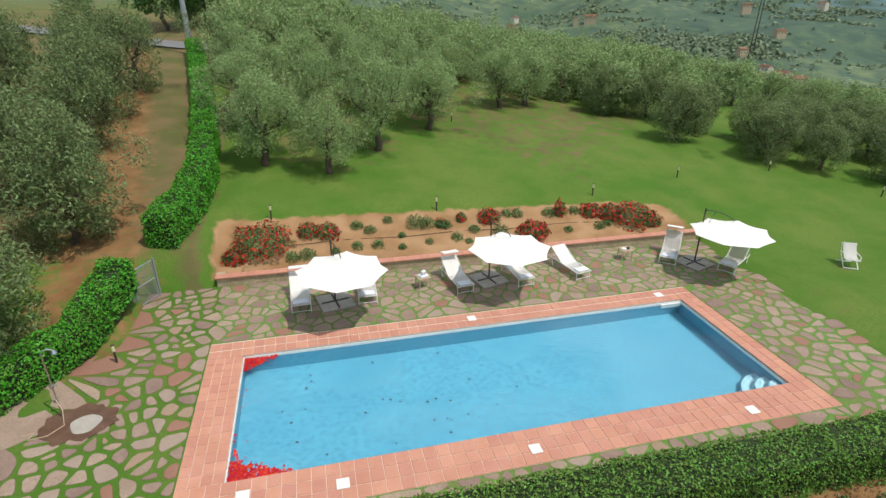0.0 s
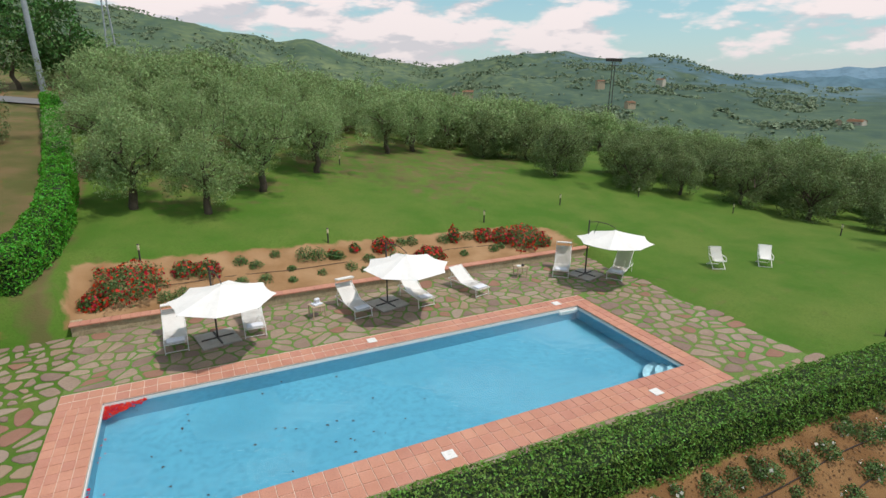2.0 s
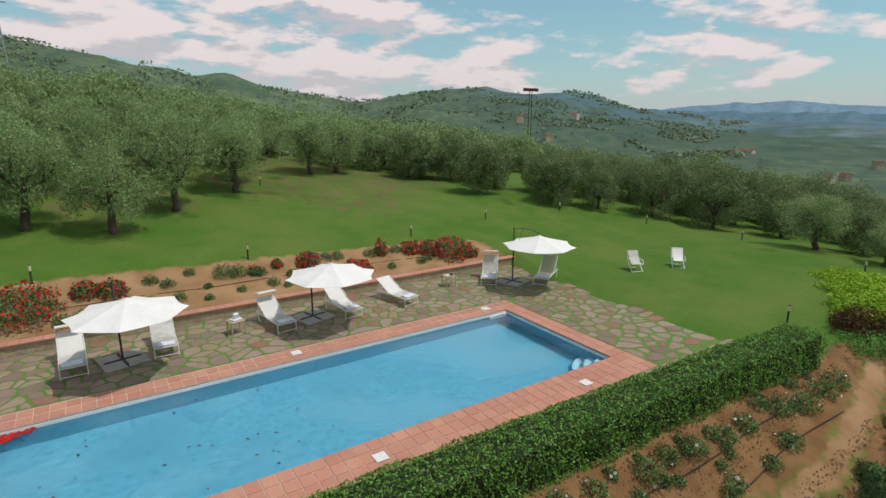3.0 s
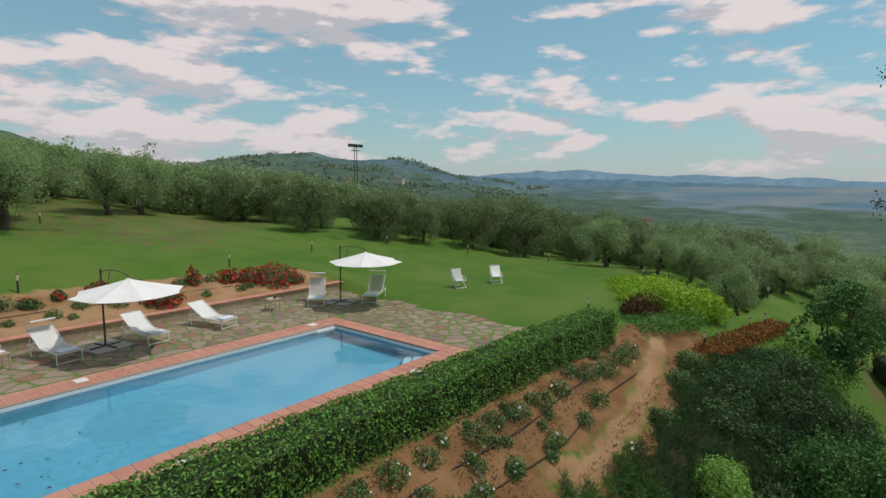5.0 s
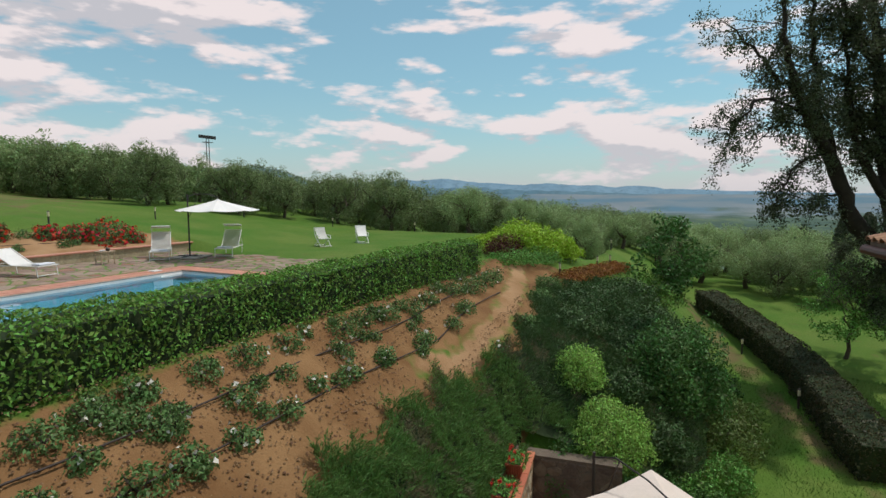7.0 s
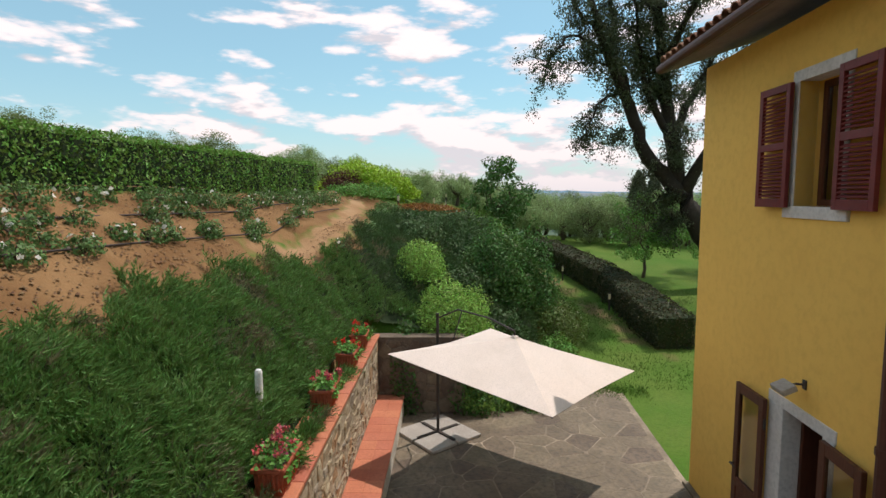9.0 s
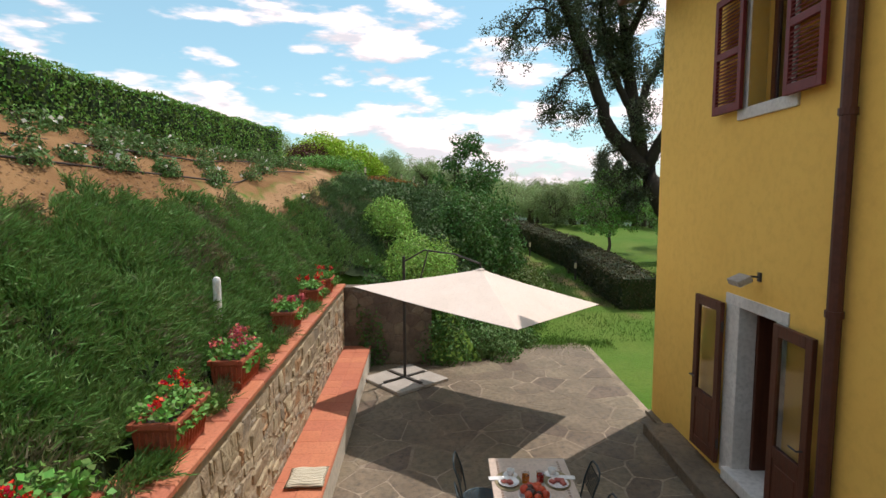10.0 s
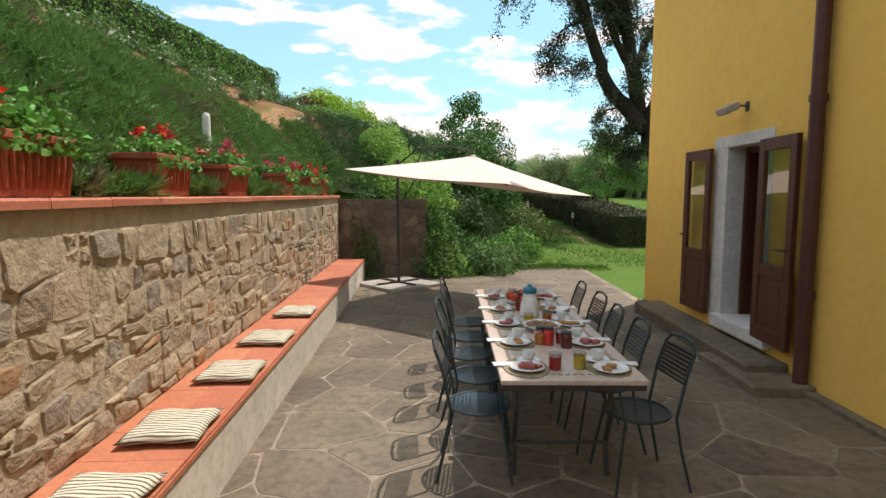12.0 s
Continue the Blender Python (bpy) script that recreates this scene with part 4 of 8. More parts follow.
        part("louvres", bm, M_shutter, sh, "red-brown louvred shutter")
    return house


M_pane = bpy.data.materials.new("window_glass")
M_pane.use_nodes = True
_b = M_pane.node_tree.nodes["Principled BSDF"]
_b.inputs["Transmission Weight"].default_value, _b.inputs["Roughness"].default_value, _b.inputs["IOR"].default_value = 1.0, 0.03, 1.45
house = build_house()


def build_wall_lamp():
    lamp = thing("wall_lamp", PM @ Matrix.Translation((6.27, HV, 2.73)), "grey metal floodlight on a wall bracket", "lamp")
    bm = bmesh.new()
    box(bm, -0.03, 0.03, 0.0, 0.02, -0.05, 0.05, 0.004)
    tube(bm, [(0, 0.02, 0), (0, 0.10, 0.01), (0, 0.16, -0.02)], 0.012)
    part("bracket", bm, M_pole, lamp)
    bm = bmesh.new()
    box(bm, -0.12, 0.12, -0.08, 0.08, -0.035, 0.035, 0.012, Matrix.Translation((0, 0.22, -0.03)) @ Matrix.Rotation(radians(-25), 4, "X"))
    part("housing", bm, M_block, lamp, "grey metal housing")
    bm = bmesh.new()
    box(bm, -0.10, 0.10, -0.065, 0.065, -0.045, -0.03, 0.004, Matrix.Translation((0, 0.22, -0.03)) @ Matrix.Rotation(radians(-25), 4, "X"))
    part("lens", bm, M_white, lamp, "pale glass front")


build_wall_lamp()

# door steps
steps = thing("door_steps", PM.copy(), "two worn grey stone steps below the house door", "steps")
bm = bmesh.new()
box(bm, 5.3, 8.4, HV, HV + 0.42, -0.05, 0.17, 0.02)
part("step", bm, M_slab, steps)
bm = bmesh.new()
box(bm, 4.9, 6.0, HV, HV + 0.55, -0.05, 0.09, 0.02)
part("step", bm, M_slab, steps)
bm = bmesh.new()
box(bm, -7, 9.2, HV, HV + 0.10, -0.05, 0.05, 0.01)
part("plinth", bm, M_slab, steps, "low stone footing along the wall")

# ground slab of the patio under the flagstones
bm = bmesh.new()
gk = random.Random(31)
patio_end = lambda v: 12.5 + 0.85 * float(smooth01(-v, 1.0, 2.4))
rim_pts = [(-9, HV), (-9, 2.0)] + [(patio_end(2.0 - 0.24 * k) + gk.uniform(-0.2, 0.25), 2.0 - 0.24 * k) for k in range(25)] + [(13.3, HV)]
lo_, hi_ = [bm.verts.new((a, b, -0.3)) for a, b in rim_pts], [bm.verts.new((a, b, -0.0015)) for a, b in rim_pts]
bm.faces.new(hi_[::-1])
for k in range(len(rim_pts)):
    bm.faces.new((lo_[k], lo_[(k + 1) % len(rim_pts)], hi_[(k + 1) % len(rim_pts)], hi_[k]))
bmesh.ops.recalc_face_normals(bm, faces=bm.faces[:])
tagged(part("floor_patio", bm, M_joint), "weathered mortar joints of the paved patio", "floor", kind="structure").matrix_world = PM

# retaining wall core, cap, bench
bm = bmesh.new()
box(bm, -9, WALL_END, WALL_V, WALL_V + 0.42, -0.3, WALL_TOP)
wall_bank = tagged(part("wall_bank", bm, M_bed), "rubble stone retaining wall with a terracotta coping", "wall", kind="structure")
wall_bank.matrix_world = PW
bm = bmesh.new()
box(bm, WALL_END, WALL_END + 0.35, -0.35, WALL_V + 0.42, -0.3, WALL_TOP - 0.03)
wall_end = tagged(part("wall_end", bm, M_rubble_shade), "short stone wall closing the patio, painted dark as in shade", "wall", kind="structure")
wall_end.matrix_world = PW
bench = thing("stone_bench", PW.copy(), "long built-in bench with terracotta tiles beside a stone wall", "bench")
bm = bmesh.new()
box(bm, -9, WALL_END - 0.02, 0.965, WALL_V - 0.003, -0.05, 0.40)
part("bench_base", bm, M_plaster, bench, "pale plastered front")
bm = bmesh.new()
box(bm, -9, WALL_END - 0.02, 0.95, WALL_V - 0.003, 0.40, 0.425)
part("mortar", bm, M_bench, bench)

# ---- trees ----
def limb(bm, a, b, r0, r1, g, wob=0.12, n=7, steps=4):
    a, b = np.array(a, float), np.array(b, float)
    ln = np.linalg.norm(b - a)
    pts = [a + (b - a) * t + (g.normal(size=3) * wob * ln * math.sin(math.pi * t) * 0.5) for t in np.linspace(0, 1, steps + 1)]
    tube(bm, pts, list(np.linspace(r0, r1, steps + 1)), n)
    return pts


def clump_points(g, centres, radii, per, tall=0.8):
    p, o = [], []
    for c, r in zip(centres, radii):
        n = int(per * r * r)
        d = g.normal(size=(n, 3))
        d /= np.linalg.norm(d, axis=1, keepdims=True)
        rad = r * (0.45 + 0.6 * g.uniform(size=(n, 1)) ** 0.6)
        p.append(c + d * rad * np.array([1, 1, tall]))
        o.append(d)
    return np.concatenate(p), np.concatenate(o)


def make_tree(name, seed, height, crown, trunk, leaf_m, leaf_size, slim, count, per, label, category="tree", low=0.3, droop=0.0, trunk_r=0.16, lean=0.0, tall=0.8):
    """A tree at the origin: tapered trunk, limbs, and a crown of leaf clumps with gaps."""
    g = np.random.default_rng(seed)
    tree = thing(name, Matrix.Identity(4), label, category)
    bm = bmesh.new()
    top = np.array([lean + g.normal() * 0.1, g.normal() * 0.1, trunk])
    limb(bm, (0, 0, -0.15), top, trunk_r * 1.25, trunk_r * 0.8, g, 0.1, 9)
    centres, radii = [], []
    nl = 5
    tips = []
    for k in range(nl):
        a = 2 * math.pi * (k + g.uniform(-0.25, 0.25)) / nl
        rr = crown * g.uniform(0.45, 0.8)
        tip = np.array([top[0] + rr * math.cos(a), top[1] + rr * math.sin(a), trunk + (height - trunk) * g.uniform(0.45, 0.85)])
        pts = limb(bm, top, tip, trunk_r * 0.6, trunk_r * 0.12, g, 0.2)
        for _ in range(2):
            b0 = pts[2]
            t2 = tip + g.normal(size=3) * crown * 0.35
            limb(bm, b0, t2, trunk_r * 0.25, trunk_r * 0.06, g, 0.2, 5, 3)
            tips.append(t2)
        tips.append(tip)
    part("trunk", bm, M_bark, tree, "", True)
    for k in range(count):
        a, e = g.uniform(0, 2 * math.pi), g.uniform()
        rr = crown * math.sqrt(g.uniform(0.08, 1.0))
        zc = trunk * (1 - low) + (height - trunk * (1 - low)) * e
        mid = trunk * (1 - low) + (height - trunk * (1 - low)) * 0.42
        dome = math.sqrt(max(0.12, 1 - ((zc - mid) / (height - mid if zc > mid else mid - trunk * (1 - low) + 0.5)) ** 2))
        centres.append(np.array([top[0] + rr * dome * math.cos(a), top[1] + rr * dome * math.sin(a), zc - droop * (rr / crown) ** 2]))
        radii.append(crown * g.uniform(0.16, 0.34))
    for t in tips:
        centres.append(t)
        radii.append(crown * g.uniform(0.2, 0.3))
    p, o = clump_points(g, centres, radii, per, tall)
    quads("crown", leaves(p, o + np.array([0, 0, 0.3]), leaf_size, slim, 0.9, g), leaf_m, tree)
    return tree


OLIVE_LABEL = "grey-green olive tree with a rounded leafy crown"
olive = [make_tree("olive_tree", 20 + k, 3.75 + 0.25 * (k % 3), 1.72 + 0.14 * (k % 2), 1.3, M_leaf_olive, 0.135, 0.34, 50, 900, OLIVE_LABEL, low=0.12, trunk_r=0.17, tall=1.3) for k in range(5)]


def put(ob, x, y, scale=1.0, turn=0.0, first=False, z=None):
    zz = float(ground_z(x, y)) if z is None else z
    m = Matrix.Translation((x, y, zz - 0.03)) @ Matrix.Rotation(turn, 4, "Z")
    m = m @ Matrix.Diagonal((scale, scale, scale, 1))
    if first:
        ob.matrix_basis = m
        return ob
    made = copy_thing(ob, m)
    made.matrix_basis = m
    return made


def crown_line(x, y):
    """Height of the olive crowns round the lawn and below it, by bearing: the groves follow the falling land."""
    top = float(np.interp(math.degrees(math.atan2(y, x)), [-35, -7, -2.5, 0.7, 5, 9.7, 11.7, 15, 20, 24, 29, 34.5, 40, 44.5, 47, 50, 52.5, 57, 60, 62.5, 66.5, 70, 75, 80, 84],
                           [5.0, 5.1, 5.0, 5.8, 6.3, 6.6, 6.7, 7.5, 7.9, 8.3, 9.2, 9.35, 9.1, 10.0, 10.4, 10.8, 11.4, 11.0, 11.4, 11.8, 12.5, 12.5, 12.8, 13.5, 30]))
    return top + max(0.0, top - 9.47) * max(0.0, math.hypot(x, y) / 42 - 1)


def tree_height(ob):
    return max(v.co.z for c in ob.children if c.name.startswith("crown") for v in c.data.vertices)


def grow(ob, x, y, scale=1.0, turn=0.0, first=False):
    """Plants an olive no taller than the crowns round it."""
    fit = (crown_line(x, y) - float(ground_z(x, y))) / TALL[ob.name] * (0.90 + 0.14 * math.sin(x * 7.3 + y * 3.1) ** 2)
    up = max(min(scale, fit), 0.36)
    made = put(ob, x, y, up, turn, first)
    broad = min(scale, max(up * 1.15, 0.62)) / up
    made.matrix_basis = made.matrix_basis @ Matrix.Diagonal((broad, broad, 1, 1))
    return made


spots = [(0.8, 27.0), (-2.3, 28.1), (3.6, 29.9), (13.7, 38.4), (16.2, 39.6), (22.3, 38.8), (23.8, 31.2), (27.7, 27.4), (25.5, 37.5), (30.4, 25.9), (33.6, 23.6), (36.2, 20.6), (26.8, 33.2), (29.4, 31.0), (28.0, 36.5), (32.2, 29.0), (24.0, 39.5),
         (-8.9, 21.3), (-11.0, 25.0), (-12.2, 19.5), (-10.8, 30.0), (-14.5, 23.0), (-11.3, 35.0), (-15.0, 29.0), (-13.6, 40.0), (-9.9, 16.2), (-13.2, 15.0), (-17.5, 18), (-18, 27), (-19, 34), (-17, 38), (-10.9, 40.5), (-14.5, 45), (-19, 43), (-22, 30), (-23, 38), (-21, 22), (-16.5, 12)]
g8 = np.random.default_rng(88)
# the grove behind and beside the lawn, in loose rows
for i in range(13):
    for j in range(12):
        x, y = -3.0 + 3.6 * i + g8.uniform(-0.8, 0.8) - 1.2 * j * 0.3, 33.0 + 3.5 * j + g8.uniform(-0.8, 0.8)
        if (x < 8 or y > 41.0) and (x < 24 or y > 38) and y - 0.25 * max(0, x) < 66 and x > -4.5 - 0.17 * (y - 25):
            if all((x - a) ** 2 + (y - b) ** 2 > 7 for a, b in spots):
                spots.append((x, y))
row = []
for i in range(19):
    for j in range(3):
        a = i / 18
        x, y = float(np.interp(a, (0, 0.3, 0.6, 1), (29.5, 35, 43, 47))) + 3.8 * j + g8.uniform(-0.7, 0.7), float(np.interp(a, (0, 0.3, 0.6, 1), (28.5, 21.5, 14, 3))) + 3.2 * j + g8.uniform(-0.7, 0.7)
        if all((x - p) ** 2 + (y - q) ** 2 > 4.2 for p, q in spots + row):
            row.append((x, y))
far_olive = [make_tree("olive_tree", 40 + k, 3.5 + 0.25 * k, 2.15, 0.9, M_leaf_olive, 0.27, 0.36, 48, 210, OLIVE_LABEL, low=0.4, trunk_r=0.15, tall=1.25) for k in range(3)]
row_olive = [make_tree("olive_tree", 50 + k, 4.7 + 0.35 * k, 2.2, 1.15, M_leaf_row, 0.18, 0.36, 60, 470, "dark grey-green olive tree in a dense row", low=0.5, trunk_r=0.16, tall=1.3) for k in range(3)]
TALL = {t.name: tree_height(t) for t in olive + far_olive + row_olive}
for k, (x, y) in enumerate(row):
    grow(row_olive[k % 3], x, y, 0.88 + 0.22 * g8.uniform(), g8.uniform(0, 6.28), k < 3)
for k, (x, y) in enumerate(spots):
    if x < -8:
        grow(row_olive[k % 3], x, y, 0.72 + 0.2 * g8.uniform(), g8.uniform(0, 6.28))
    elif k >= 5 and math.hypot(x, y) > 46:
        grow(far_olive[k % 3], x, y, 0.92 + 0.2 * g8.uniform(), g8.uniform(0, 6.28))
    else:
        grow(row_olive[k % 3] if x > 18 else olive[k % 5], x, y, (0.86 if x > 18 else 0.92) + 0.18 * g8.uniform(), g8.uniform(0, 6.28), k < 5)
# scattered groves lower down, behind the rows
behind = []
while len(behind) < 120:
    a, r = radians(g8.uniform(8, 100)), g8.uniform(50, 120)
    x, y = r * math.cos(a), r * math.sin(a)
    if (y > 46 + 0.12 * x or x > 40) and all((x - p) ** 2 + (y - q) ** 2 > 12 for p, q in spots + row + behind) and not (x < -4 and y < 60):
        behind.append((x, y))
for k, (x, y) in enumerate(behind):
    grow(far_olive[k % 3], x, y, 0.7 + 0.3 * g8.uniform(), g8.uniform(0, 6.28), k < 3)


# woods on the far slopes: loose clumps of foliage
def far_woods():
    g = np.random.default_rng(321)
    n = 70000
    az, r = np.radians(g.uniform(28, 125, n)), np.exp(g.uniform(math.log(150), math.log(1550), n))
    x, y = r * np.cos(az), r * np.sin(az)
    w = np.array([noise.fractal((a / 130, b / 130, 7), 1.0, 2.0, 4) for a, b in zip(x, y)])
    keep = (w > 0.14) | (g.uniform(size=n) < 0.03)
    x, y, w = x[keep], y[keep], w[keep]
    bump = np.array([noise.fractal((a / 170, b / 170, 3), 1.0, 2.1, 5) for a, b in zip(x, y)])
    spur = np.array([abs(noise.noise((a / 420, b / 420, 9))) for a, b in zip(x, y)])
    rr, aa = np.hypot(x, y), np.degrees(np.arctan2(y, x))
    z = ground_z(x, y) + bump * smooth01(rr, 200, 700) * (4 + 10 * smooth01(aa, 25, 40)) - spur * 45 * smooth01(rr, 300, 700) * smooth01(rr, 1500, 1100) * smooth01(aa, 30, 45)
    size = g.uniform(1.6, 3.6, len(x)) * (0.75 + 0.4 * smooth01(rr, 200, 700))
    m = 7
    c = np.repeat(np.stack([x, y, z], 1), m, axis=0)
    s = np.repeat(size, m)[:, None]
    d = g.normal(size=c.shape)
    d /= np.linalg.norm(d, axis=1, keepdims=True)
    d[:, 2] = np.abs(d[:, 2])
    p = c + d * s * np.array([0.75, 0.75, 1.1])
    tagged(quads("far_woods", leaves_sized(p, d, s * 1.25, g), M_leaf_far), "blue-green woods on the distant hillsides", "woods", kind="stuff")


def leaves_sized(p, d, s, g):
    """Clump faces whose size follows their tree."""
    nrm = d + np.array([0, 0, 0.4]) + 0.35 * g.normal(size=p.shape)
    nrm /= np.linalg.norm(nrm, axis=1, keepdims=True)
    a = np.cross(nrm, g.normal(size=p.shape))
    a /= np.linalg.norm(a, axis=1, keepdims=True)
    b = np.cross(nrm, a)
    k = g.uniform(0.7, 1.2, size=(len(p), 4, 1))
    return np.stack([p - a * s * 0.5 * k[:, 0], p - b * s * 0.5 * k[:, 1], p + a * s * 0.5 * k[:, 2], p + b * s * 0.5 * k[:, 3]], 1)


far_woods()


def build_farmhouse(x, y, ln, w, h, turn, wall_m=None):
    """A small country house far off: walls with a gable roof, windows and a chimney."""
    z = float(ground_z(x, y)) - 1.0
    hs = thing("farmhouse", Matrix.Translation((x, y, z)) @ Matrix.Rotation(turn, 4, "Z"), "distant country house with a terracotta roof", "house", "country houses on the hills")
    bm = bmesh.new()
    box(bm, -ln / 2, ln / 2, -w / 2, w / 2, -6, h)
    a = [bm.verts.new((sx * ln / 2, yy, zz)) for sx in (-1, 1) for yy, zz in ((-w / 2, h), (w / 2, h), (0, h + w * 0.24))]
    bm.faces.new(a[:3])
    bm.faces.new(a[3:])
    part("wall", bm, wall_m or M_plaster, hs)
    bm = bmesh.new()
    o = 0.5
    top = h + w * 0.24 + 0.15
    for s in (-1, 1):
        q = [bm.verts.new(v) for v in ((-ln / 2 - o, s * (w / 2 + o), h - 0.1), (ln / 2 + o, s * (w / 2 + o), h - 0.1), (ln / 2 + o, 0, top), (-ln / 2 - o, 0, top))]
        bm.faces.new(q)
    bmesh.ops.solidify(bm, geom=bm.faces[:], thickness=0.2)
    roof = part("roof", bm, M_roof, hs, "terracotta roof")
    bm = bmesh.new()
    box(bm, ln * 0.2, ln * 0.2 + 0.8, -0.4, 0.4, top - 1.2, top + 1.0)
    part("chimney", bm, M_plaster, roof)
    for k in range(3):
        for s in (-1, 1):
            bm = bmesh.new()
            u = -ln / 2 + ln * (k + 0.5) / 3
            box(bm, u - 0.5, u + 0.5, s * (w / 2 + 0.02) - 0.03, s * (w / 2 + 0.02) + 0.03, h * 0.5, h * 0.5 + 1.5)
            part("window", bm, M_pole, hs)


for k, (x, y, ln) in enumerate(((329, 868, 16), (290, 773, 18), (268, 760, 12), (200, 702, 14), (429, 809, 22), (408, 815, 14), (351, 393, 15), (338, 396, 12), (366, 388, 13), (394, 395, 17), (386, 371, 15), (377, 383, 12), (400, 421, 14), (553, 574, 16), (433, 491, 13), (784, 744, 18), (403, 321, 14), (660, 760, 17), (744, 392, 22), (725, 402, 12), (708, 233, 12), (583, 229, 15), (600, 221, 12))):
    build_farmhouse(x, y, ln * 0.8, ln * 0.5, 5.5 + (k % 3), 0.6 + 1.1 * math.sin(k * 4.3), M_bed if k % 3 else None)

# ---- pool furniture ----
def build_umbrella(canopy_r, sides, canopy_m, pole_h, reach, edge_z, apex_z, label, twist=0.0, tilt=(0.0, 0.0)):
    """Cantilever parasol at the origin, its canopy hanging out along +y by reach."""
    um = thing("cantilever_umbrella", Matrix.Identity(4), label, "umbrella")
    for sx in (-1, 1):
        for sy in (-1, 1):
            bm = bmesh.new()
            box(bm, sx * 0.31 - 0.295, sx * 0.31 + 0.295, sy * 0.31 - 0.295, sy * 0.31 + 0.295, 0.0, 0.06, 0.012)
            part("base_slab", bm, M_block, um, "grey concrete slab")
    bm = bmesh.new()
    box(bm, -0.5, 0.5, -0.03, 0.03, 0.061, 0.09)
    box(bm, -0.03, 0.03, -0.5, 0.5, 0.0612, 0.0902)
    part("base_cross", bm, M_pole, um)
    bm = bmesh.new()
    rod(bm, (0, 0, 0.06), (0, 0, pole_h), 0.03, n=10)
    part("pole", bm, M_pole, um, "dark metal pole")
    bm = bmesh.new()
    tube(bm, [(0, 0, pole_h - 0.1), (0, reach * 0.3, apex_z + 0.20), (0, reach * 0.7, apex_z + 0.19), (0, reach, apex_z + 0.08), (0, reach, apex_z)], 0.016, 8)
    part("arm", bm, M_pole, um)
    bm = bmesh.new()
    tube(bm, [(0, 0.0, pole_h * 0.62), (0, reach * 0.22, pole_h * 0.8), (0, reach * 0.35, apex_z + 0.18)], 0.012, 6)
    part("strut", bm, M_pole, um)
    bm = bmesh.new()
    rings = []
    for f in (0.0, 0.08, 0.35, 0.7, 1.0):
        ring = []
        for k in range(sides * 4):
            a = 2 * math.pi * k / (sides * 4) + math.pi / sides + twist
            q = k % 4
            chord = math.cos(math.pi / sides) / math.cos((q / 4 * 2 - 1) * math.pi / sides if q else -math.pi / sides)
            r = canopy_r * f * chord * (1 - (0.05 * math.sin(q / 4 * math.pi) if f == 1.0 else 0))
            sag = -0.04 * math.sin(q / 4 * math.pi) * f
            z = apex_z + (edge_z - apex_z) * f ** 0.85 + sag + tilt[0] * r * math.cos(a) + tilt[1] * r * math.sin(a)
            ring.append(bm.verts.new((r * math.cos(a), reach + r * math.sin(a), z)) if f else None)
        rings.append(ring)
    top = bm.verts.new((0, reach, apex_z))
    n = sides * 4
    for k in range(n):
        bm.faces.new((top, rings[1][k], rings[1][(k + 1) % n]))
    for a, b in zip(rings[1:], rings[2:]):
        for k in range(n):
            bm.faces.new((a[k], b[k], b[(k + 1) % n], a[(k + 1) % n]))
    ext = bmesh.ops.extrude_face_region(bm, geom=bm.faces[:])
    bmesh.ops.translate(bm, vec=(0, 0, -0.006), verts=[v for v in ext["geom"] if isinstance(v, bmesh.types.BMVert)])
    bmesh.ops.recalc_face_normals(bm, faces=bm.faces[:])
    canopy = part("canopy", bm, canopy_m, um, "stretched canvas canopy")
    for k in range(sides):
        a = 2 * math.pi * k / sides + math.pi / sides + twist
        tip = tilt[0] * canopy_r * math.cos(a) + tilt[1] * canopy_r * math.sin(a)
        bm = bmesh.new()
        tube(bm, [(0, reach, apex_z - 0.06), (0.5 * canopy_r * math.cos(a), reach + 0.5 * canopy_r * math.sin(a), apex_z + (edge_z - apex_z) * 0.56 - 0.03 + tip * 0.5), (0.99 * canopy_r * math.cos(a), reach + 0.99 * canopy_r * math.sin(a), edge_z - 0.02 + tip)], 0.011, 5)
        part("rib", bm, M_pole, um)
    bm = bmesh.new()
    bmesh.ops.create_cone(bm, cap_ends=True, segments=sides * 2, radius1=0.07, radius2=0.02, depth=0.02, matrix=Matrix.Translation((0, reach, apex_z - 0.002)))
    part("vent_cap", bm, canopy_m, um)
    return um


pu = build_umbrella(1.55, 8, M_canvas, 2.5, -1.25, 1.88, 2.30, "open white octagonal parasol on concrete slabs by the pool")
for i, (x, y, a) in enumerate(((0.35, 17.65, 12), (6.4, 18.1, 15), (15.42, 17.55, 18))):
    m = Matrix.Translation((x, y, TZ + 0.03)) @ Matrix.Rotation(radians(a), 4, "Z")
    if i:
        copy_thing(pu, m)
    else:
        pu.matrix_world = m


